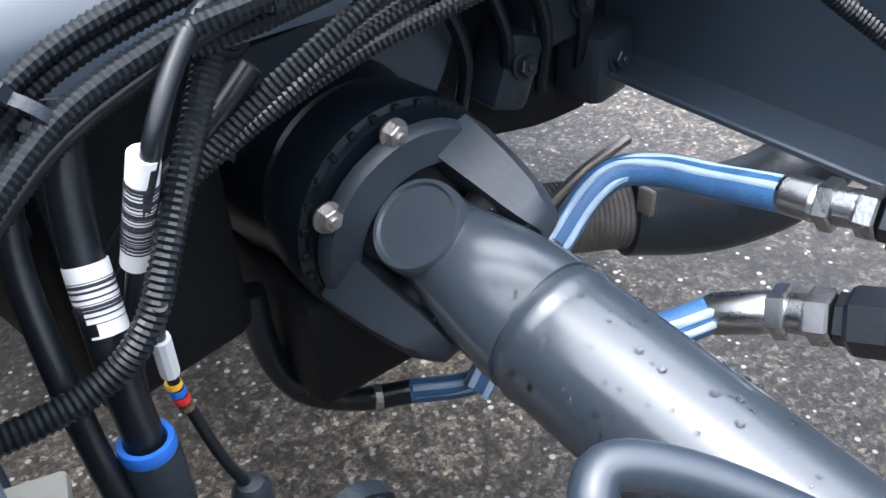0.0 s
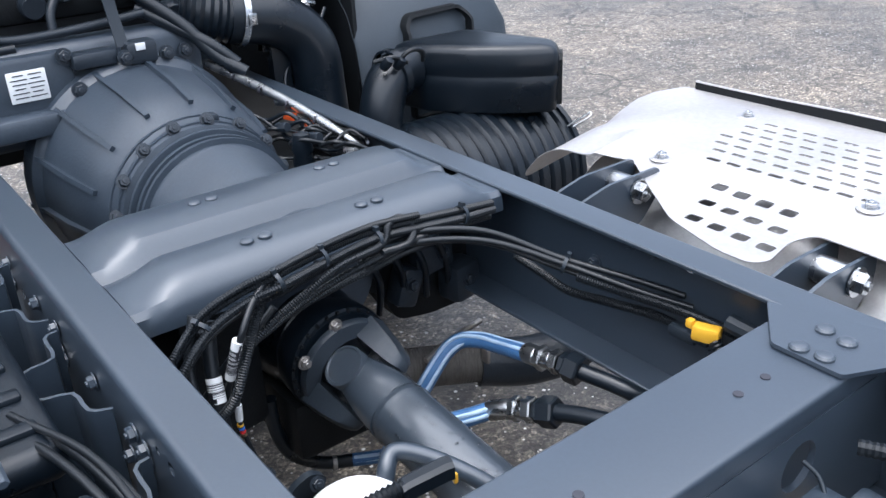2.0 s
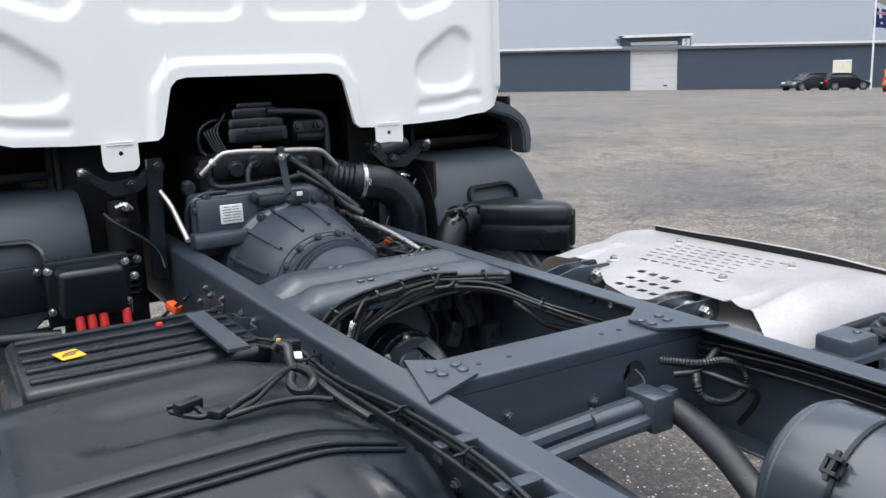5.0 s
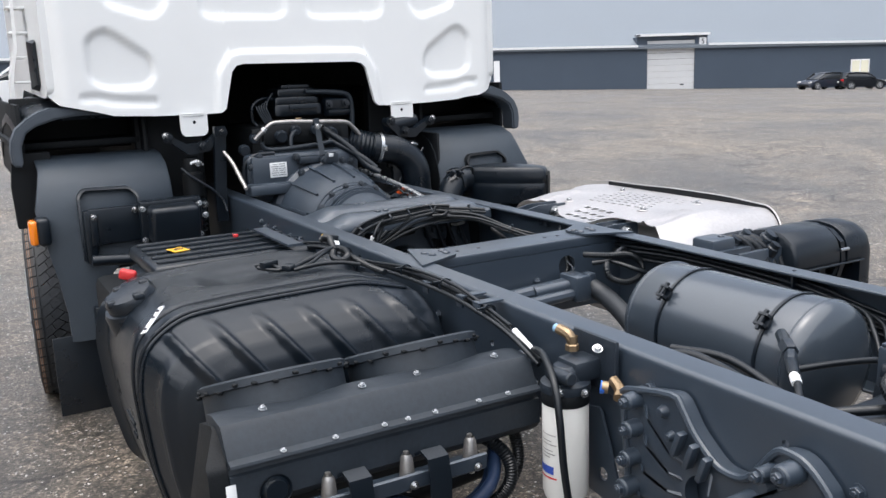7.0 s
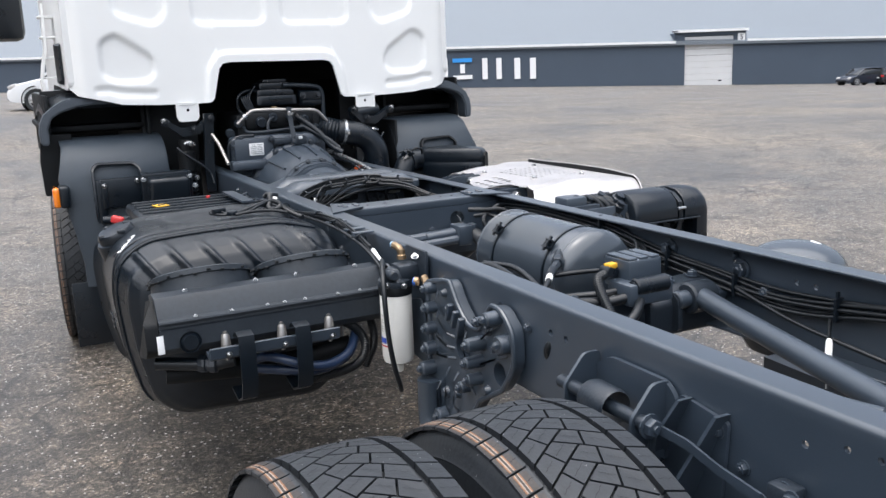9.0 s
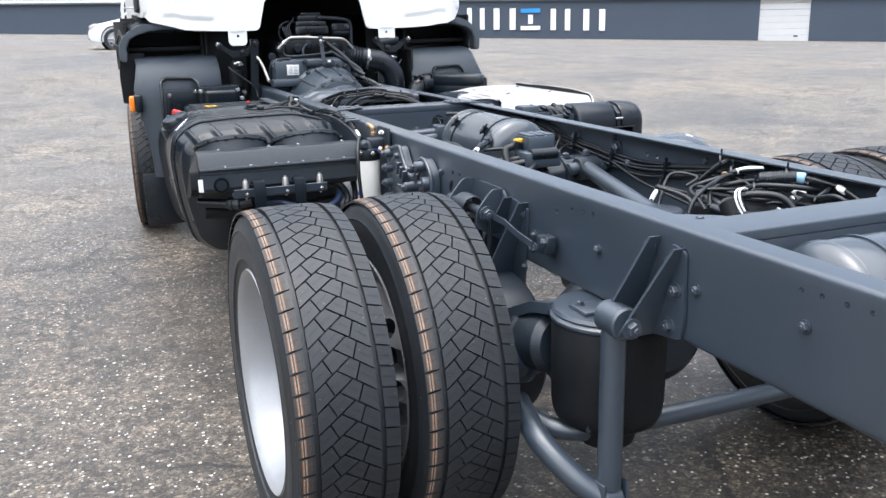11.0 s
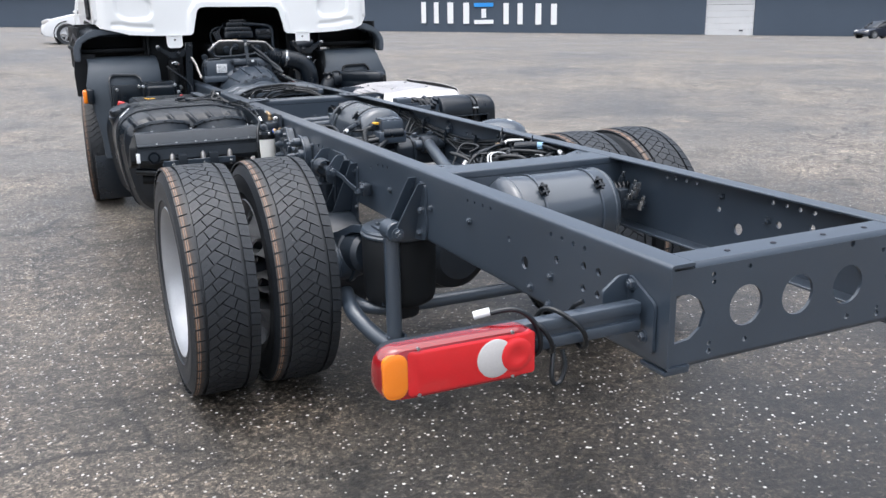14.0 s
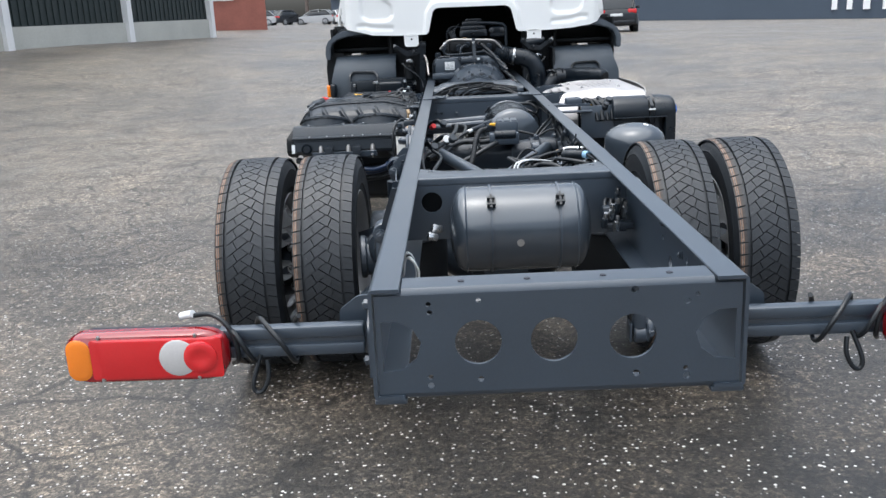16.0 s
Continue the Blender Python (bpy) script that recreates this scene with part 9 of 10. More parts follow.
bm = B()
loft(bm, [[(x, y, z) for y, z in soften([(2.80, 0.70), (2.795, 0.80 + k), (2.83, 0.835 + k), (2.91, 0.835 + k), (2.93, 0.80 + k), (2.93, 0.70)], 0.012, 3)] for x, k in ((-0.385, 0.01), (-0.30, 0.008), (-0.20, 0.0), (-0.05, -0.012), (0.05, -0.012), (0.20, 0.0), (0.30, 0.008), (0.385, 0.01))])
part("casting", bm, CAST, tb)
for x in (-0.21, -0.12, 0.10, 0.20):
    bm = B()
    prism(bm, soften([(2.77, 0.72), (2.775, 0.81), (2.84, 0.845), (2.93, 0.84), (2.945, 0.72)], 0.012), [], lambda u, v, w: (x + w, u, v), 0.014)
    part("rib", bm, CAST, tb)
bolts(tb, [(-0.24, 2.86, 0.842), (0.235, 2.86, 0.842), (0.33, 2.86, 0.846), (-0.33, 2.86, 0.846)], (0, 0, 1), 0.014)

vb = group("valve_block", (0.07, 2.83, 0.90), truck, "grey electronic brake valve block with a yellow connector")
bm = B()
box(bm, (0.078, 2.825, 0.905), (0.115, 0.11, 0.085), 0.008)
box(bm, (0.06, 2.77, 0.865), (0.15, 0.10, 0.06), 0.008)
part("housing", bm, PAINT, vb)
bm = B()
for k in range(3):
    box(bm, (0.04 + k * 0.038, 2.825, 0.949), (0.03, 0.10, 0.008), 0.003)
part("cover_rib", bm, PAINT, vb, "grey ribbed cover")
bm = B()
box(bm, (0.055, 2.74, 0.885), (0.10, 0.03, 0.03), 0.006)
cyl(bm, (0.01, 2.735, 0.885), (0.12, 2.735, 0.885), 0.024, n=16, ch=0.004)
part("lower_connector", bm, BLACK, vb)
bm = B()
box(bm, (0.008, 2.83, 0.928), (0.034, 0.026, 0.014), 0.003, (0, 0, 10))
part("lock_tab", bm, YELLOW, vb, "yellow connector lock")
bm = B()
box(bm, (-0.005, 2.825, 0.912), (0.045, 0.036, 0.028), 0.005, (0, 20, 10))
part("plug_body", bm, BLACK, vb)
for k, pts in enumerate((
    [(-0.02, 2.82, 0.91), (-0.06, 2.80, 0.90), (-0.085, 2.74, 0.865), (-0.10, 2.66, 0.81), (-0.12, 2.58, 0.76)],
    [(0.0, 2.78, 0.87), (-0.05, 2.80, 0.862), (-0.12, 2.86, 0.85), (-0.20, 2.93, 0.83), (-0.28, 2.96, 0.80)],
    [(0.0, 2.74, 0.86), (-0.06, 2.76, 0.85), (-0.15, 2.79, 0.85), (-0.24, 2.72, 0.83), (-0.33, 2.6, 0.80)],
    [(0.02, 2.72, 0.85), (-0.03, 2.68, 0.83), (-0.09, 2.66, 0.80), (-0.17, 2.62, 0.77)],
)):
    hose("hose", pts, (0.012, 0.010, 0.014, 0.013)[k], HOSE, vb, n=10, rib=0.0018 if k == 0 else 0.0, pitch=0.007)
for q, m, r in (((-0.02, 2.77, 0.85), STEEL, 0.013), ((-0.065, 2.745, 0.83), BLACK, 0.02), ((-0.075, 2.735, 0.83), PAPER, 0.014)):
    hexnut(Vector(q), Vector(q) + Vector((-0.03, 0.005, -0.004)), r, m, vb, "fitting", 12)

# outlet valve of the long air tank
ov = group("drain_valve", (-0.03, 3.04, 0.9), truck, "grey outlet valve with black air hose and white tag")
hexnut((0.02, 3.10, 0.915), (-0.012, 3.06, 0.905), 0.014, GREYP, ov, "neck", 10)
hexnut((-0.008, 3.065, 0.906), (-0.03, 3.035, 0.90), 0.018, CAST, ov)
hexnut((-0.03, 3.035, 0.90), (-0.06, 3.01, 0.893), 0.013, CAST, ov)
hexnut((-0.06, 3.01, 0.893), (-0.10, 2.97, 0.885), 0.013, BLACK, ov, "collar", 14)
hexnut((-0.10, 2.97, 0.885), (-0.122, 2.945, 0.88), 0.0105, PAPER, ov, "tag", 12)
hose("hose", [(-0.12, 2.945, 0.88), (-0.17, 2.90, 0.86), (-0.22, 2.86, 0.80), (-0.24, 2.83, 0.73)], 0.008, HOSE, ov)
hose("hose", [(-0.05, 3.02, 0.87), (0.05, 2.985, 0.875), (0.15, 2.955, 0.87), (0.25, 2.94, 0.84), (0.33, 2.92, 0.78)], 0.007, HOSE, ov)

# fittings against the left rail
lf = group("pipe_fitting", (-0.25, 3.0, 0.86), truck, "red-capped air fittings with short black hoses on the left rail")
for k, (x, y, z) in enumerate(((-0.26, 3.35, 0.87), (-0.21, 2.72, 0.87), (-0.30, 2.46, 0.87))):
    hexnut((x, y, z), (x + 0.01, y - 0.02, z + 0.02), 0.02, GREYP, lf, "fitting", 10)
    hose("hose", [(x, y, z), (x - 0.03, y + 0.05, z + 0.02), (x - 0.09, y + 0.08, z - 0.02), (-0.37, y + 0.1, z - 0.08)], 0.012, HOSE, lf)
hexnut((-0.32, 3.19, 0.88), (-0.305, 3.17, 0.893), 0.016, REDP, lf, "cap", 10)
hexnut((-0.235, 2.75, 0.87), (-0.235, 2.72, 0.88), 0.02, PAPER, lf, "tag", 10)
for k, pts in enumerate((
    [(-0.20, 3.22, 0.88), (-0.18, 3.14, 0.89), (-0.20, 2.95, 0.87), (-0.28, 2.7, 0.84), (-0.34, 2.4, 0.85), (-0.35, 2.0, 0.85)],
    [(-0.16, 3.24, 0.88), (-0.13, 3.10, 0.885), (-0.16, 2.9, 0.85), (-0.24, 2.66, 0.82)],
    [(-0.36, 2.75, 0.87), (-0.35, 2.45, 0.89), (-0.345, 2.1, 0.89), (-0.33, 1.93, 0.85), (-0.30, 1.80, 0.80)],
    [(-0.30, 2.35, 0.88), (-0.26, 2.20, 0.87), (-0.28, 1.95, 0.87), (-0.33, 1.80, 0.82)],
)):
    hose("hose", pts, (0.011, 0.009, 0.010, 0.008)[k], HOSE, lf)
hexnut((-0.365, 2.1, 0.885), (-0.36, 2.0, 0.88), 0.008, PAPER, lf, "tag", 8)

# thin lines along the right rail
rb = group("air_line_bundle", (0.36, 2.9, 0.86), truck, "bundle of thin black air lines tied along the right rail")
line = [(0.355, 4.02, 0.90), (0.36, 3.70, 0.915), (0.365, 3.34, 0.905), (0.366, 3.16, 0.876), (0.366, 3.0, 0.858), (0.366, 2.80, 0.842), (0.366, 2.60, 0.828), (0.366, 2.46, 0.832), (0.366, 2.28, 0.862), (0.362, 2.12, 0.885), (0.35, 1.99, 0.895)]
for k, (dx, dz) in enumerate(((0, 0.018), (-0.006, 0.006), (0.003, -0.006), (-0.006, -0.017), (0.006, 0.03))):
    wob = random.Random(30 + k)
    hose("air_line", [(x + dx + wob.uniform(-0.002, 0.002), y, z + dz * (1 - 0.4 * step(2.5, 2.2, y)) + wob.uniform(-0.003, 0.003)) for x, y, z in line], 0.0058, HOSE, rb, n=8)
for y, z in ((3.34, 0.908), (3.0, 0.860), (2.72, 0.838), (2.38, 0.846)):
    bm = B()
    box(bm, (0.362, y, z + 0.004), (0.030, 0.010, 0.064), 0.004)
    box(bm, (0.358, y, z + 0.042), (0.010, 0.008, 0.02), 0.002)
    part("cable_tie", bm, BLACK, rb)
bolts(rb, [(0.386, 3.02, 0.895), (0.386, 2.72, 0.885)], (-1, 0, 0), 0.020)
for k, pts in enumerate((
    [(0.36, 3.22, 0.91), (0.33, 3.12, 0.905), (0.285, 3.06, 0.875), (0.25, 3.02, 0.84), (0.23, 2.98, 0.80)],
    [(0.36, 3.18, 0.90), (0.335, 3.08, 0.89), (0.29, 3.03, 0.86), (0.24, 2.97, 0.815)],
    [(0.36, 3.0, 0.865), (0.32, 3.01, 0.862), (0.25, 2.97, 0.835), (0.17, 2.95, 0.80)],
    [(0.36, 2.74, 0.84), (0.33, 2.5, 0.80), (0.32, 2.3, 0.78), (0.345, 2.12, 0.75)],
)):
    hose("air_line", pts, 0.006, HOSE, rb, n=8)
# a lead with a white tag hanging inside the rail
hose("lead", [(0.36, 2.40, 0.82), (0.31, 2.36, 0.79), (0.24, 2.30, 0.76), (0.17, 2.25, 0.72)], 0.005, HOSE, rb)
hexnut((0.305, 2.355, 0.787), (0.255, 2.315, 0.766), 0.0085, PAPER, rb, "tag", 8)
hexnut((0.235, 2.30, 0.757), (0.225, 2.29, 0.752), 0.007, BRASS, rb, "ferrule", 8)

# hose loops at the front of the long tank
hl2 = group("hose_loop", (0.26, 3.86, 0.87), truck, "looped black hoses tied behind the crossmember")
for k, pts in enumerate((
    [(0.20, 3.99, 0.91), (0.235, 3.92, 0.915), (0.30, 3.90, 0.912), (0.345, 3.89, 0.88), (0.33, 3.88, 0.845), (0.28, 3.88, 0.832), (0.225, 3.89, 0.85), (0.215, 3.90, 0.88), (0.245, 3.93, 0.895)],
    [(0.36, 3.98, 0.90), (0.30, 3.93, 0.925), (0.24, 3.92, 0.90), (0.20, 3.95, 0.89)],
    [(0.24, 3.93, 0.90), (0.28, 3.86, 0.88), (0.32, 3.84, 0.86), (0.35, 3.86, 0.82), (0.35, 3.90, 0.76)],
)):
    hose("hose", pts, (0.0085, 0.008, 0.007)[k], HOSE, hl2, n=10, rib=0.0015 if k == 0 else 0, pitch=0.007)
hose("cross_pipe", [(0.0, 3.98, 0.82), (0.08, 3.975, 0.825), (0.17, 3.97, 0.825), (0.20, 3.95, 0.815)], 0.020, PAINT, hl2)
bm = B()
box(bm, (0.195, 3.96, 0.83), (0.03, 0.04, 0.06), 0.006)
part("clamp", bm, PAINT, hl2)
hose("rubber_pipe", [(0.20, 3.95, 0.815), (0.21, 3.90, 0.795), (0.19, 3.80, 0.77), (0.16, 3.70, 0.74), (0.15, 3.62, 0.70)], 0.028, RUBBER, hl2, n=14)
hose("lead", [(0.165, 4.03, 0.885), (0.17, 4.01, 0.87), (0.16, 3.99, 0.845)], 0.003, GREYP, hl2)

# modulator with its looms, ahead of the rear crossmember
mv = group("axle_modulator", (0.2, 1.75, 0.86), truck, "axle brake modulator under a tangle of black hoses with white and blue fittings")
bm = B()
box(bm, (0.17, 1.80, 0.81), (0.17, 0.22, 0.10), 0.015, (0, 0, 20))
box(bm, (0.19, 1.86, 0.865), (0.09, 0.09, 0.03), 0.010, (0, 0, 20))
cyl(bm, (0.10, 1.70, 0.83), (0.10, 1.74, 0.885), 0.034, n=18, ch=0.004)
part("housing", bm, DARK, mv)
bm = B()
box(bm, (0.285, 1.66, 0.845), (0.17, 0.16, 0.02), 0.006, (0, 0, 6))
box(bm, (0.30, 1.60, 0.85), (0.03, 0.05, 0.012), 0.003)
part("mounting_plate", bm, BLACK, mv)
for k, (r, pts) in enumerate((
    (0.013, [(0.345, 2.20, 0.83), (0.330, 2.10, 0.895), (0.325, 2.05, 0.925), (0.345, 2.03, 0.938), (0.365, 1.98, 0.935), (0.36, 1.88, 0.925), (0.345, 1.78, 0.90)]),
    (0.011, [(0.366, 2.12, 0.89), (0.35, 2.02, 0.905), (0.26, 1.93, 0.915), (0.248, 1.906, 0.928), (0.329, 1.88, 0.932), (0.365, 1.86, 0.92), (0.372, 1.74, 0.90), (0.37, 1.60, 0.88)]),
    (0.010, [(0.30, 1.97, 0.91), (0.249, 1.941, 0.91), (0.176, 1.962, 0.89), (0.150, 1.974, 0.873), (0.131, 1.928, 0.862), (0.10, 1.83, 0.86), (0.089, 1.78, 0.85)]),
    (0.009, [(0.03, 1.83, 0.83), (0.054, 1.839, 0.87), (0.10, 1.85, 0.90), (0.234, 1.931, 0.912), (0.31, 1.98, 0.91)]),
    (0.009, [(0.08, 1.80, 0.86), (0.14, 1.87, 0.90), (0.22, 1.90, 0.92), (0.29, 1.91, 0.915)]),
    (0.012, [(0.12, 1.90, 0.85), (0.18, 1.93, 0.875), (0.24, 1.88, 0.90), (0.32, 1.86, 0.90), (0.365, 1.80, 0.88)]),
    (0.011, [(0.215, 1.84, 0.885), (0.206, 1.76, 0.915), (0.253, 1.692, 0.92), (0.31, 1.66, 0.912), (0.375, 1.66, 0.895)]),
    (0.014, [(0.10, 1.70, 0.87), (0.125, 1.735, 0.895), (0.171, 1.70, 0.905), (0.213, 1.66, 0.895), (0.235, 1.62, 0.85)]),
    (0.011, [(0.326, 1.70, 0.935), (0.335, 1.66, 0.932), (0.345, 1.60, 0.925), (0.338, 1.54, 0.91), (0.35, 1.44, 0.86), (0.36, 1.38, 0.80)]),
    (0.008, [(0.30, 1.76, 0.93), (0.335, 1.80, 0.938), (0.365, 1.70, 0.928), (0.37, 1.55, 0.90), (0.374, 1.40, 0.85)]),
    (0.008, [(0.20, 1.72, 0.88), (0.26, 1.78, 0.90), (0.30, 1.83, 0.885), (0.36, 1.9, 0.87)]),
    (0.010, [(0.06, 1.66, 0.87), (0.04, 1.58, 0.885), (0.10, 1.52, 0.88), (0.20, 1.52, 0.87), (0.28, 1.55, 0.855)]),
)):
    hose("hose", pts, r * 0.72, HOSE, mv, n=10, rib=0.001 if k == 0 else 0.0, pitch=0.004)
for d in (0.0, 0.013):
    hose("wrapped_lead", [(0.19 + d, 1.79, 0.90), (0.10 + d, 1.71, 0.925), (0.045 + d, 1.66, 0.925), (0.03 + d, 1.63, 0.90), (0.05 + d, 1.61, 0.85), (0.06 + d, 1.60, 0.80)], 0.0029, PAPER, mv, "white sleeved lead")
hose("sleeve", [(0.255, 1.903, 0.929), (0.29, 1.895, 0.934), (0.335, 1.88, 0.933)], 0.0092, PAPER, mv, "white tape sleeve")
hose("muff", [(0.245, 1.79, 0.925), (0.265, 1.765, 0.930), (0.30, 1.735, 0.933), (0.315, 1.722, 0.934)], 0.019, BLACK, mv, n=14, rib=0.0008, pitch=0.006)
hexnut((0.313, 1.724, 0.935), (0.328, 1.703, 0.935), 0.0155, PALEB, mv, "collar", 16)
hexnut((0.305, 1.715, 0.905), (0.32, 1.70, 0.885), 0.016, PAPER, mv, "fitting", 12)
hexnut((0.342, 1.60, 0.925), (0.337, 1.57, 0.918), 0.0095, PAPER, mv, "tape", 12)
hexnut((0.24, 1.932, 0.915), (0.232, 1.925, 0.915), 0.012, BRASS, mv, "ferrule", 10)
for x, y, z in ((0.26, 1.68, 0.875), (0.31, 1.60, 0.865), (0.22, 1.79, 0.88), (0.35, 1.55, 0.87), (0.14, 1.60, 0.87)):
    hexnut((x, y, z), (x + 0.006, y - 0.006, z + 0.016), 0.013, STEEL, mv, "fitting", 8)
rng = random.Random(23)
for k in range(12):
    a = Vector((rng.uniform(0.08, 0.36), rng.uniform(1.55, 1.95), rng.uniform(0.84, 0.90)))
    b = a + Vector((rng.uniform(-0.10, 0.10), rng.uniform(-0.14, 0.14), rng.uniform(0.0, 0.05)))
    c = b + Vector((rng.uniform(-0.12, 0.12), rng.uniform(-0.14, 0.10), rng.uniform(-0.03, 0.02)))
    d = c + Vector((rng.uniform(-0.08, 0.08), rng.uniform(-0.10, 0.10), rng.uniform(-0.09, -0.02)))
    pts = [Vector((min(0.372, max(0.03, v.x)), max(1.42, v.y), min(0.94, v.z))) for v in (a, b, c, d)]
    hose("hose", pts, rng.choice((0.005, 0.006, 0.007)), HOSE, mv, n=8)
for p0 in ((0.09, 1.80, 0.855), (0.12, 1.87, 0.865)):
    hose("muff", [p0, Vector(p0) + Vector((0.005, -0.05, -0.006)), Vector(p0) + Vector((0.008, -0.09, -0.016))], 0.015, BLACK, mv, n=12)
for x, y, z in ((0.255, 1.92, 0.92), (0.33, 2.06, 0.93), (0.30, 1.745, 0.935), (0.21, 1.77, 0.90)):
    bm = B()
    lathe(bm, [(0.020, -0.003), (0.024, -0.003), (0.024, 0.003), (0.020, 0.003)], (x, y, z), (0.6, -0.6, 0.1), 14)
    box(bm, (x, y, z + 0.03), (0.006, 0.004, 0.022), 0.001)
    part("cable_tie", bm, BLACK, mv)

# fittings at the right end of the rear tank
rf = group("pressure_fitting", (0.3, 1.1, 0.85), truck, "steel test fittings beside the rear air tank")
bm = B()
box(bm, (0.335, 1.10, 0.80), (0.09, 0.06, 0.02), 0.004)
box(bm, (0.305, 1.12, 0.83), (0.05, 0.05, 0.06), 0.01)
part("valve_body", bm, CAST, rf)
for k, (x, y, z) in enumerate(((0.30, 1.06, 0.85), (0.325, 1.09, 0.865), (0.35, 1.10, 0.85), (0.34, 1.18, 0.88), (0.31, 1.02, 0.82), (0.28, 1.07, 0.82))):
    hexnut((x, y, z - 0.02), (x + 0.002, y - 0.012, z + 0.012), 0.011, STEEL if k % 2 == 0 else GREYP, rf, "fitting", 6)
    hexnut((x + 0.002, y - 0.012, z + 0.012), (x + 0.004, y - 0.018, z + 0.032), 0.007, STEEL, rf, "nipple", 10)
for k in range(4):
    hose("hose", [(0.29 + 0.02 * k, 1.10 + 0.02 * k, 0.83), (0.30 + 0.02 * k, 1.16, 0.87), (0.33 + 0.01 * k, 1.19 + 0.01 * k, 0.85 - 0.02 * k), (0.36, 1.23, 0.76)], 0.007, HOSE, rf)
for x, y, z in ((-0.255, 1.13, 0.80), (-0.27, 1.10, 0.78)):
    hexnut((x, y, z), (x - 0.03, y - 0.01, z + 0.01), 0.014, STEEL, rf, "fitting", 8)

# ---- loom on the outside of the left rail ----
ll = group("cable_loom", (-0.45, 3.9, 0.95), truck, "taped black cable loom along the left rail with yellow connector")
path = [(-0.50, 4.62, 0.93), (-0.46, 4.44, 0.948), (-0.445, 4.22, 0.935), (-0.45, 3.93, 0.962), (-0.45, 3.69, 0.965), (-0.45, 3.54, 0.948), (-0.455, 3.42, 0.928), (-0.462, 3.30, 0.895)]
for k, (dx, dz, r) in enumerate(((0, 0, 0.0068), (-0.014, -0.005, 0.0055), (-0.005, 0.011, 0.0045), (0.010, -0.010, 0.0045))):
    wob = random.Random(70 + k)
    hose("cable", [(x + dx + wob.uniform(-0.006, 0.006), y, z + dz + wob.uniform(-0.005, 0.005)) for x, y, z in path[: len(path) - (1 if k == 2 else 0)]], r, HOSE, ll, n=10)
hose("sleeve", [(-0.458, 3.41, 0.932), (-0.460, 3.37, 0.918), (-0.463, 3.33, 0.906)], 0.0068, PAPER, ll, "pale tape sleeve")
hose("cable", [(-0.463, 3.33, 0.912), (-0.492, 3.26, 0.925), (-0.525, 3.18, 0.90), (-0.538, 3.145, 0.84), (-0.536, 3.135, 0.74), (-0.525, 3.13, 0.65), (-0.505, 3.14, 0.585), (-0.49, 3.17, 0.56), (-0.485, 3.20, 0.59)], 0.0075, HOSE, ll)
for k, (r_, pts) in enumerate((
    (0.0085, [(-0.54, 4.314, 1.0), (-0.533, 4.301, 1.01), (-0.53, 4.266, 1.012), (-0.544, 4.221, 1.01), (-0.552, 4.186, 1.0), (-0.543, 4.179, 1.0), (-0.531, 4.156, 0.995), (-0.532, 4.132, 0.985), (-0.553, 4.107, 0.98), (-0.572, 4.115, 0.98), (-0.574, 4.141, 0.985), (-0.561, 4.167, 0.995)]),
    (0.0072, [(-0.552, 4.186, 1.0), (-0.589, 4.162, 1.0), (-0.622, 4.14, 0.995), (-0.656, 4.122, 0.99), (-0.682, 4.112, 0.985), (-0.712, 4.09, 0.98)]),
    (0.005, [(-0.562, 4.18, 1.0), (-0.608, 4.141, 0.995), (-0.65, 4.108, 0.985), (-0.684, 4.088, 0.982), (-0.709, 4.076, 0.98)]),
    (0.006, [(-0.792, 4.165, 0.985), (-0.771, 4.16, 0.985), (-0.751, 4.135, 0.985), (-0.74, 4.101, 0.98), (-0.718, 4.084, 0.98)]),
    (0.005, [(-0.79, 4.149, 0.982), (-0.769, 4.117, 0.98), (-0.745, 4.097, 0.98), (-0.72, 4.11, 0.985), (-0.714, 4.092, 0.98)]),
    (0.0055, [(-0.715, 4.072, 0.98), (-0.675, 4.069, 0.985), (-0.623, 4.074, 0.985), (-0.571, 4.072, 0.98), (-0.527, 4.062, 0.97)]),
    (0.007, [(-0.526, 4.14, 0.985), (-0.518, 4.11, 0.975), (-0.514, 4.059, 0.97), (-0.507, 4.008, 0.965), (-0.504, 3.953, 0.965)]),
)):
    hose("cable", pts, r_, HOSE, ll, n=10, rib=0.0012 if k in (0, 6) else 0.0, pitch=0.004)
bm = B()
box(bm, (-0.761, 4.139, 0.990), (0.050, 0.022, 0.020), 0.004, (0, 0, 22))
box(bm, (-0.724, 4.088, 0.985), (0.032, 0.03, 0.018), 0.006, (0, 0, 40))
part("connector", bm, BLACK, ll)
bm = B()
box(bm, (-0.505, 4.317, 1.000), (0.034, 0.036, 0.026), 0.006, (0, 10, 25))
part("connector", bm, BLACK, ll)
bm = B()
box(bm, (-0.518, 4.325, 1.005), (0.005, 0.036, 0.016), 0.002, (0, 10, 25))
part("connector_lock", bm, YELLOW, ll, "yellow connector lock")
bm = B()
box(bm, (-0.517, 4.248, 1.000), (0.018, 0.018, 0.003), 0.001, (30, 10, -10))
part("tag", bm, PAPER, ll, "white printed tag")
for y, z in ((4.33, 0.945), (3.93, 0.965), (3.72, 0.968), (3.52, 0.946)):
    bm = B()
    lathe(bm, [(0.0155, -0.003), (0.019, -0.003), (0.019, 0.003), (0.0155, 0.003)], (-0.452, y, z), (0, 1, -0.1), 14)
    box(bm, (-0.475, y, z + 0.012), (0.02, 0.006, 0.005), 0.001)
    part("cable_tie", bm, BLACK, ll)
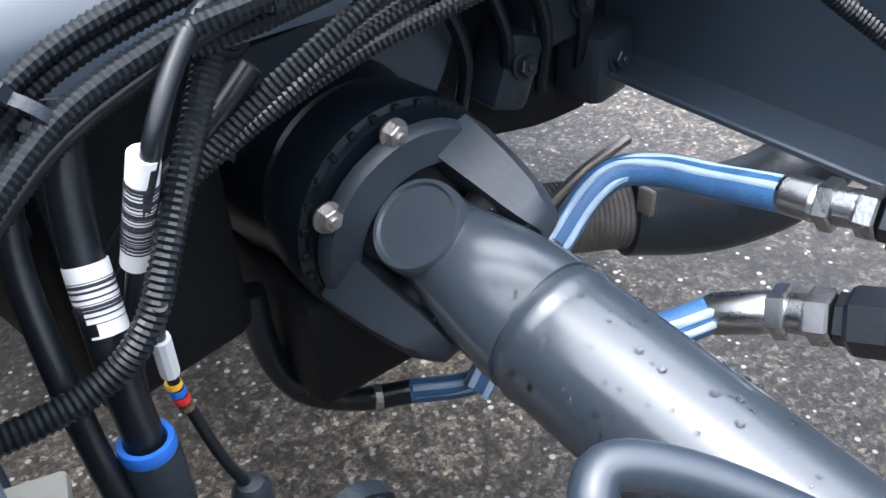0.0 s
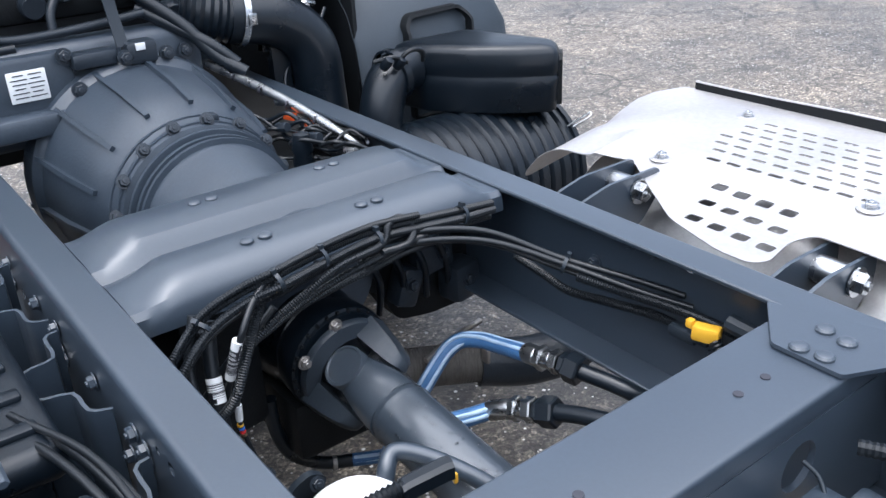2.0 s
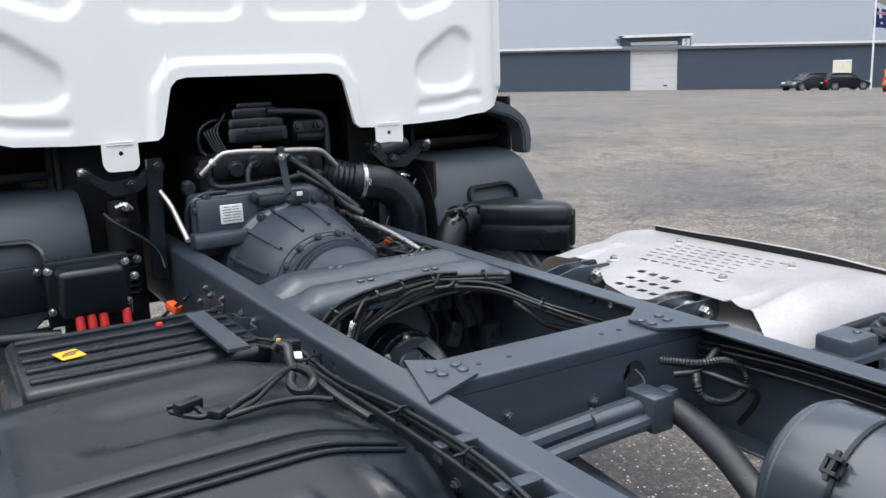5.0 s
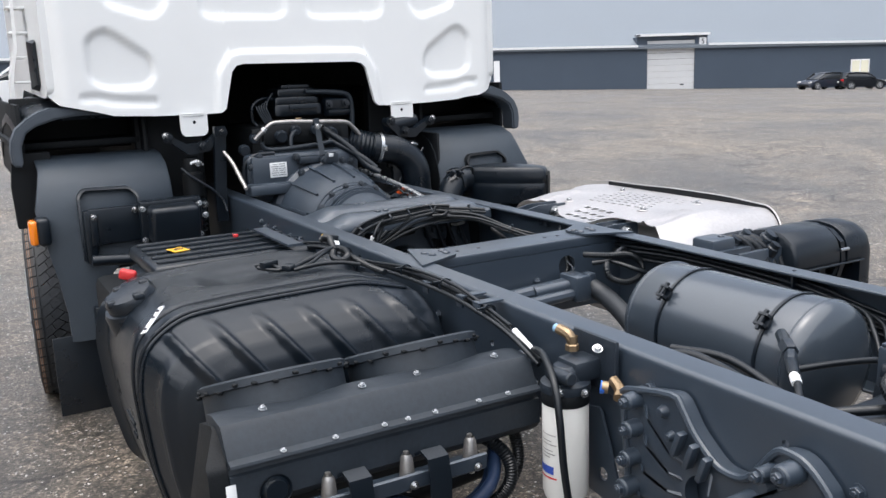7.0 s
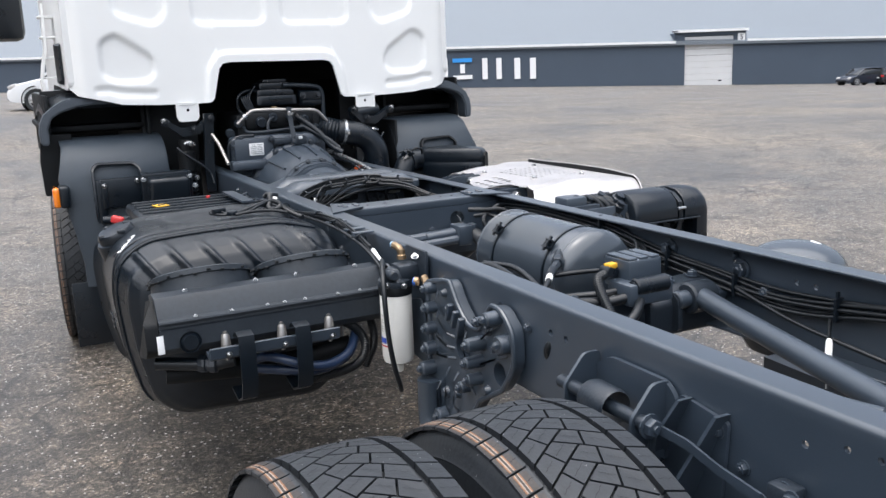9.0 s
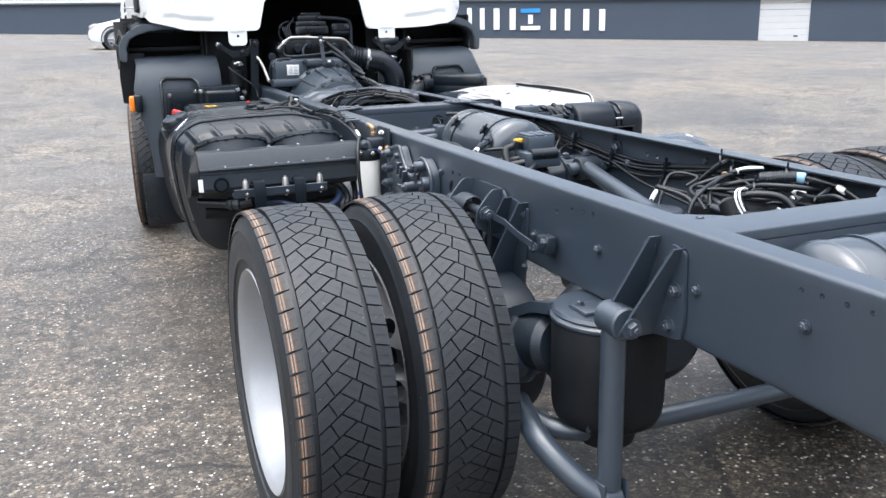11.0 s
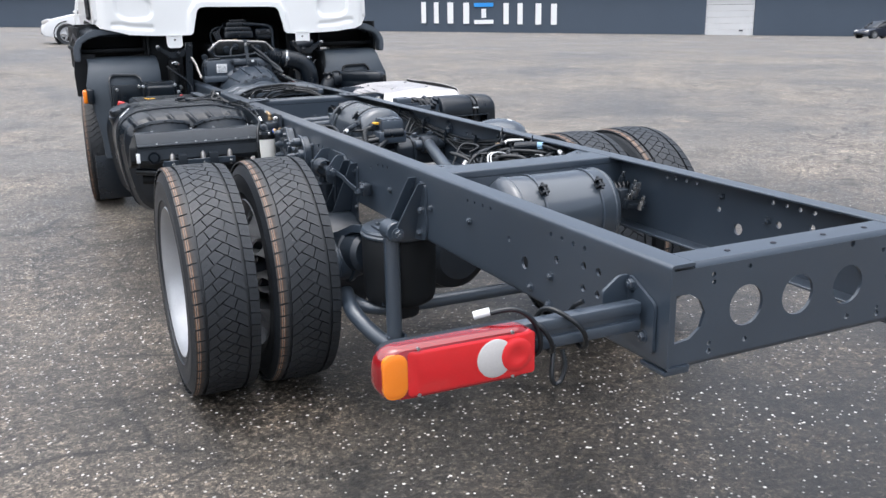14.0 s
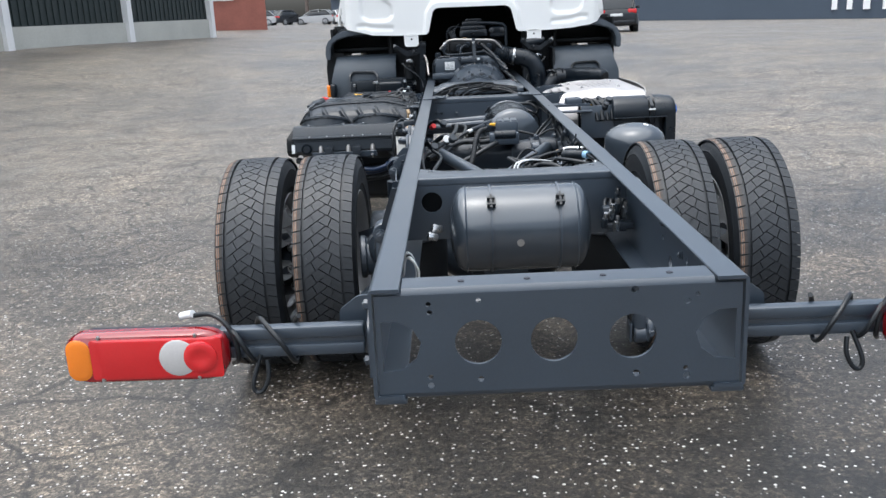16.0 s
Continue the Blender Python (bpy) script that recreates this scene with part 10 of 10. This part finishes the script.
for y in (3.80, 3.63, 3.555):
    cp = group("cable_clip", (-0.42, y, 0.955), truck, "folded clip plate on the rail edge")
    bm = B()
    box(bm, (-0.432, y, 0.962), (0.07, 0.028, 0.005), 0.0015)
    box(bm, (-0.464, y, 0.950), (0.005, 0.028, 0.03), 0.0015)
    part("plate", bm, PAINT, cp)

# pale leads tied up inside the left rail, near its end
ld = group("wire_loop", (-0.335, 0.46, 0.86), truck, "loop of pale sleeved wires tied inside the rail")
for k in range(4):
    d = 0.006 * k
    hose("wire", [(-0.372, 0.60, 0.80 + d), (-0.350, 0.50, 0.838 + d), (-0.342, 0.46, 0.885 + d * 0.6), (-0.333 + d * 0.4, 0.45, 0.912 - d), (-0.320 + d * 0.3, 0.46, 0.893 - d), (-0.313 + d * 0.3, 0.47, 0.850), (-0.322 + d * 0.3, 0.48, 0.816), (-0.350, 0.52, 0.800)], 0.0034, (PAPER, GREYP, PAPER, CREAM)[k], ld, n=8, per=5)

# ---- side hall with pale plinth and white posts ----
SS = Site((-19.2, -6.0), (-9.8, 35.0), lie(-14, 15) - 0.05)
side = thing("side_hall", SS(20, 0, 0), "dark green clad hall with pale concrete plinth and white posts", "hall")
SL = 42.06
bm = B()
SS.box(bm, 0, SL, 0.02, 14.0, -0.6, 1.0)
part("plinth", bm, CONC, side, "stained pale concrete plinth", smooth=0)
for k in range(7):
    u0, u1 = SL - 6.05 * (k + 1) + 0.14, SL - 6.05 * k - 0.14
    bm = B()
    SS.box(bm, u0, u1, 0.10, 0.4, 1.0, 7.0)
    part("wall_panel", bm, GREENW, side, smooth=0)
    bm = B()
    for j in range(int((u1 - u0) / 0.3)):
        SS.box(bm, u0 + 0.05 + j * 0.3, u0 + 0.2 + j * 0.3, 0.075, 0.11, 1.02, 6.95)
    part("cladding_rib", bm, GREENW, side, smooth=0)
for k in range(8):
    u = max(0.15, SL - 6.05 * k - (0.14 if k == 0 else 0))
    bm = B()
    SS.box(bm, u - 0.14, u + 0.14, -0.12, 0.25, -0.4, 7.0)
    part("post", bm, TRIMW, side, smooth=0)
bm = B()
SS.box(bm, 0, SL, 0.4, 14.0, 1.0, 6.98)
part("core_wall", bm, GREENW, side, smooth=0)
bm = B()
SS.box(bm, -0.3, SL + 0.3, -0.35, 14.3, 7.0, 7.4)
part("roof", bm, ROOFG, side, "flat sheet roof", smooth=0)

# brick building in the distance
BS = Site((-23.6, 54.0), (-12.1, 57.1), lie(-13, 57))
brick = thing("brick_building", BS(6, 0, 0), "plain red brick building with a small white window", "building")
bm = B()
BS.box(bm, 0, 12, 0, 10, -1.0, 6.0)
part("wall", bm, BRICKM, brick, smooth=0)
bm = B()
BS.box(bm, -0.2, 12.2, -0.2, 10.2, 6.0, 6.3)
part("roof", bm, ROOFG, brick, smooth=0)
bm = B()
BS.box(bm, 8.4, 10.0, -0.06, -0.003, 1.9, 3.2)
wd = part("window", bm, TRIMW, brick, smooth=0)
for k in range(3):
    bm = B()
    BS.box(bm, 8.46 + k * 0.5, 8.9 + k * 0.5, -0.09, -0.065, 2.0, 3.1)
    part("pane", bm, DOORW, wd, smooth=0)

# ---- parked cars ----
CARB, CARD, CARO, CARW, CARS = (mat("car_paint_" + n, c, 0.18, var=0.03, scale=2, bump=0.02, rvar=0.05) for n, c in (("black", (0.012, 0.013, 0.016)), ("dark_blue", (0.02, 0.024, 0.035)), ("orange", (0.50, 0.16, 0.03)), ("white", (0.72, 0.73, 0.74)), ("silver", (0.42, 0.43, 0.44))))


def car(at, heading, paint, label, L=4.3, W=1.78, H=1.5, boot=0.55, lift=0.0):
    """A parked car; x runs forward from its rear. boot: how far back the roof reaches (hatchback 0.1, saloon 0.9)."""
    x0, y0 = at
    z0 = lie(x0, y0)
    ob = thing("car", (x0, y0, z0), label, "car", "parked cars")

    def skin(prof, w):
        bm = B()
        rings = []
        for x, za, zb, k in prof:
            h = W / 2 * k
            sec = [(-h, za), (-h * 1.0, za + (zb - za) * 0.45), (-h * (0.94 if w else 0.80), zb - 0.04), (-h * (0.80 if w else 0.70), zb), (h * (0.80 if w else 0.70), zb), (h * (0.94 if w else 0.80), zb - 0.04), (h, za + (zb - za) * 0.45), (h, za)]
            rings.append([(x, y, z) for y, z in sec])
        return loft(bm, rings)

    R, f, c = 0.33, L * 0.81, L * 0.19
    belt = H * 0.62
    body = skin([(0.0, 0.42, belt - 0.12, 0.86), (0.10, 0.28, belt + 0.02, 0.95), (0.5, 0.24 + lift, belt + 0.03, 1.0), (L * 0.5, 0.24 + lift, belt, 1.0), (L * 0.74, 0.24 + lift, belt - 0.01, 1.0), (L * 0.93, 0.27, belt - 0.17, 0.95), (L * 0.985, 0.32, belt - 0.30, 0.86), (L, 0.40, belt - 0.38, 0.80)], True)
    r0 = boot
    cabin = skin([(r0 * 0.4 + 0.05, belt - 0.02, belt + 0.05, 0.88), (r0 + 0.30, belt - 0.02, H - 0.03, 0.86), (L * 0.36, belt - 0.02, H, 0.88), (L * 0.56, belt - 0.02, H - 0.04, 0.87), (L * 0.745, belt - 0.02, belt + 0.02, 0.90)], False)
    roof = skin([(r0 + 0.30, H - 0.05, H - 0.012, 0.80), (L * 0.36, H - 0.03, H + 0.018, 0.82), (L * 0.55, H - 0.06, H - 0.018, 0.80)], False)
    M = Matrix.Translation((x0, y0, z0)) @ Matrix.Rotation(heading, 4, "Z") @ Matrix.Translation((-L / 2, 0, 0))

    def put(name, bm, m, label="", parent=None, smooth=35):
        bm.transform(M)
        return part(name, bm, m, parent or ob, label, smooth=smooth)

    put("body", body, paint)
    put("glasshouse", cabin, GLASS, "dark tinted windows")
    put("roof", roof, paint)
    for s in (-1, 1):
        for xa, xb in ((L * 0.56, L * 0.745), (L * 0.36, L * 0.365), (r0 * 0.4 + 0.05, r0 + 0.3)):
            bm = B()
            za, zb = (H - 0.04, belt + 0.02) if xa > L * 0.5 else ((H, belt) if xa > 1 else (belt + 0.05, H - 0.03))
            tube(bm, [(xa, s * W / 2 * 0.72, za), ((xa + xb) / 2, s * W / 2 * 0.78, (za + zb) / 2), (xb, s * W / 2 * (0.84 if xa < L * 0.5 else 0.78), zb)], 0.045, n=6, per=2)
            put("pillar", bm, paint)
        for x in (c, f):
            bm = B()
            lathe(bm, [(0.0, -0.10), (0.20, -0.11), (0.22, 0.0), (0.31, 0.02), (R, 0.0), (R, -0.17), (0, -0.17)], (x, s * (W / 2 + 0.005), R), (0, s, 0), 24)
            wh = put("wheel", bm, RUBBER)
            bm = B()
            lathe(bm, [(0.225, -0.02), (0.225, 0.012), (0.20, 0.015), (0.19, -0.03)], (x, s * (W / 2 + 0.005), R), (0, s, 0), 24)
            for k in range(5):
                a = radians(72 * k + 10)
                tube(bm, [(x + 0.03 * math.cos(a), s * (W / 2 + 0.012), R + 0.03 * math.sin(a)), (x + 0.21 * math.cos(a), s * (W / 2 + 0.0), R + 0.21 * math.sin(a))], 0.034, n=6, per=2)
            put("rim", bm, RIM, "silver five-spoke rim", wh)
            bm = B()
            lathe(bm, [(R + 0.02, -0.25), (R + 0.055, 0.0), (R + 0.075, 0.0), (R + 0.075, -0.25)], (x, s * (W / 2 - 0.012), R), (0, s, 0), 20, 0, 180, hint=(0, 1, 0))
            put("arch_gap", bm, DARK)
        bm = B()
        box(bm, (0.06, s * W * 0.36, belt - 0.08), (0.12, W * 0.2, 0.17), 0.03)
        put("tail_light", bm, RED_LENS, "red tail light")
        bm = B()
        box(bm, (L * 0.955, s * W * 0.34, belt - 0.24), (0.24, W * 0.17, 0.13), 0.04, (0, 20, -s * 14))
        put("headlight", bm, CLEAR_LENS, "clear headlight")
        bm = B()
        box(bm, (L * 0.66, s * (W / 2 + 0.06), belt + 0.06), (0.10, 0.18, 0.12), 0.03)
        put("mirror", bm, paint)
    bm = B()
    box(bm, (0.03, 0, 0.40), (0.14, W * 0.84, 0.2), 0.05)
    put("rear_bumper", bm, GREYP if lift else paint)
    bm = B()
    box(bm, (L - 0.03, 0, 0.42), (0.08, W * 0.5, 0.16), 0.03)
    put("front_grille", bm, DARK)
    bm = B()
    box(bm, (-0.005, 0, belt - 0.22), (0.02, 0.5, 0.11), 0.004)
    put("number_plate", bm, PAPER, "plain pale plate")
    return ob


def bearing(x, y):
    return math.atan2(y - 3.3, x + 0.7)


b1 = bearing(47, 38)
car((63.0, 50.7), b1 + radians(135), CARD, "dark grey hatchback parked before the hall", L=3.9, H=1.42, boot=0.2)
car((65.4, 48.8), b1 - radians(62), CARB, "black hatchback parked before the hall", L=3.9, H=1.42, boot=0.25)
car((56.4, 38.1), bearing(56.4, 38.1) - radians(16), CARO, "orange crossover parked before the office", L=3.9, W=1.60, H=1.55, boot=0.05, lift=0.05)
car((0.95, 29.3), radians(178), CARW, "white hatchback parked beyond the cab", L=3.9, H=1.55, boot=0.15)
car((7.2, 38.0), radians(80), CARB, "black estate parked beyond the yard", L=4.6, boot=0.1)
for k, (x, m) in enumerate(((-3.6, CARS), (-0.9, CARB), (1.9, CARS), (4.4, CARW))):
    car((x - 16.2, 92 + k), radians((170, 60, 175, 110)[k]), m, "parked car in the far row beyond the brick building", boot=0.4)

# ---- bare winter trees ----
BARK = mat("winter_bark", (0.14, 0.11, 0.095), 0.9, var=0.15, scale=2.0, fine=30, bump=0.3)


def bare_tree(seed, at, height, label):
    rng = random.Random(seed)
    x, y = at
    ob = thing("tree", (x, y, lie(x, y)), label, "tree", "bare trees behind the hall")
    trunk, twigs = B(), []

    def grow(p, d, length, r, depth):
        q = p + d * length * 0.5 + Vector((rng.uniform(-1, 1), rng.uniform(-1, 1), 0)) * length * 0.05
        e = q + (d + Vector((0, 0, 0.08))).normalized() * length * 0.5
        if depth < 2:
            bm = trunk
            rings = []
            for c, k in ((p, r), (q, r * 0.85), (e, r * 0.65)):
                rings.append([(c.x + k * math.cos(a), c.y + k * math.sin(a), c.z) for a in (math.pi / 3 * i for i in range(6))])
            loft(bm, rings)
        else:
            twigs.append((p, q, e, r))
        if depth < 5:
            for i in range(rng.randint(3, 4)):
                a = rng.uniform(0, 6.283)
                out = Vector((math.cos(a), math.sin(a), rng.uniform(0.25, 1.3)))
                start = p.lerp(e, rng.uniform(0.45, 1.0)) if depth else p.lerp(e, rng.uniform(0.35, 1.0))
                grow(start, (d * 0.7 + out * 0.75).normalized(), length * rng.uniform(0.5, 0.75), r * 0.5, depth + 1)

    grow(Vector((0, 0, -0.2)), Vector((rng.uniform(-0.05, 0.05), rng.uniform(-0.05, 0.05), 1)).normalized(), height * 0.42, height * 0.016, 0)
    part("trunk", trunk, BARK, ob, at=(x, y, lie(x, y)))
    vs, fs = [], []
    for p, q, e, r in twigs:
        b = len(vs)
        r = max(r, 0.018)
        for c, k in ((p, r), (q, r * 0.8), (e, r * 0.4)):
            vs += [tuple(c + Vector((k * math.cos(a), k * math.sin(a), 0))) for a in (0, 2.1, 4.2)]
        for i in range(3):
            j = (i + 1) % 3
            fs += [(b + i, b + j, b + 3 + j, b + 3 + i), (b + 3 + i, b + 3 + j, b + 6 + j, b + 6 + i)]
    me = bpy.data.meshes.new("crown")
    me.from_pydata(vs, [], fs)
    me.materials.append(BARK)
    cr = new("crown", me)
    cr.parent = ob
    return ob


first = [bare_tree(s, at, h, "bare brown winter tree behind the site") for s, at, h in ((1, (98.0, 57.0), 15.0), (2, (101.0, 51.5), 17.0), (3, (96.0, 46.0), 14.0))]
spots = [(104, 60), (108, 54), (106, 48), (102, 42), (110, 58), (113, 50), (108, 43), (100, 38), (112, 64), (116, 57), (118, 46), (112, 38), (97, 62), (105, 66), (-26, 122), (-20, 126), (-14, 124), (-32, 120)]
rng = random.Random(5)
for i, (x, y) in enumerate(spots):
    copy_thing(first[i % 3], Matrix.Translation((x, y, lie(x, y))) @ Matrix.Rotation(rng.uniform(0, 6.28), 4, "Z") @ Matrix.Scale(rng.uniform(0.85, 1.2), 4) )
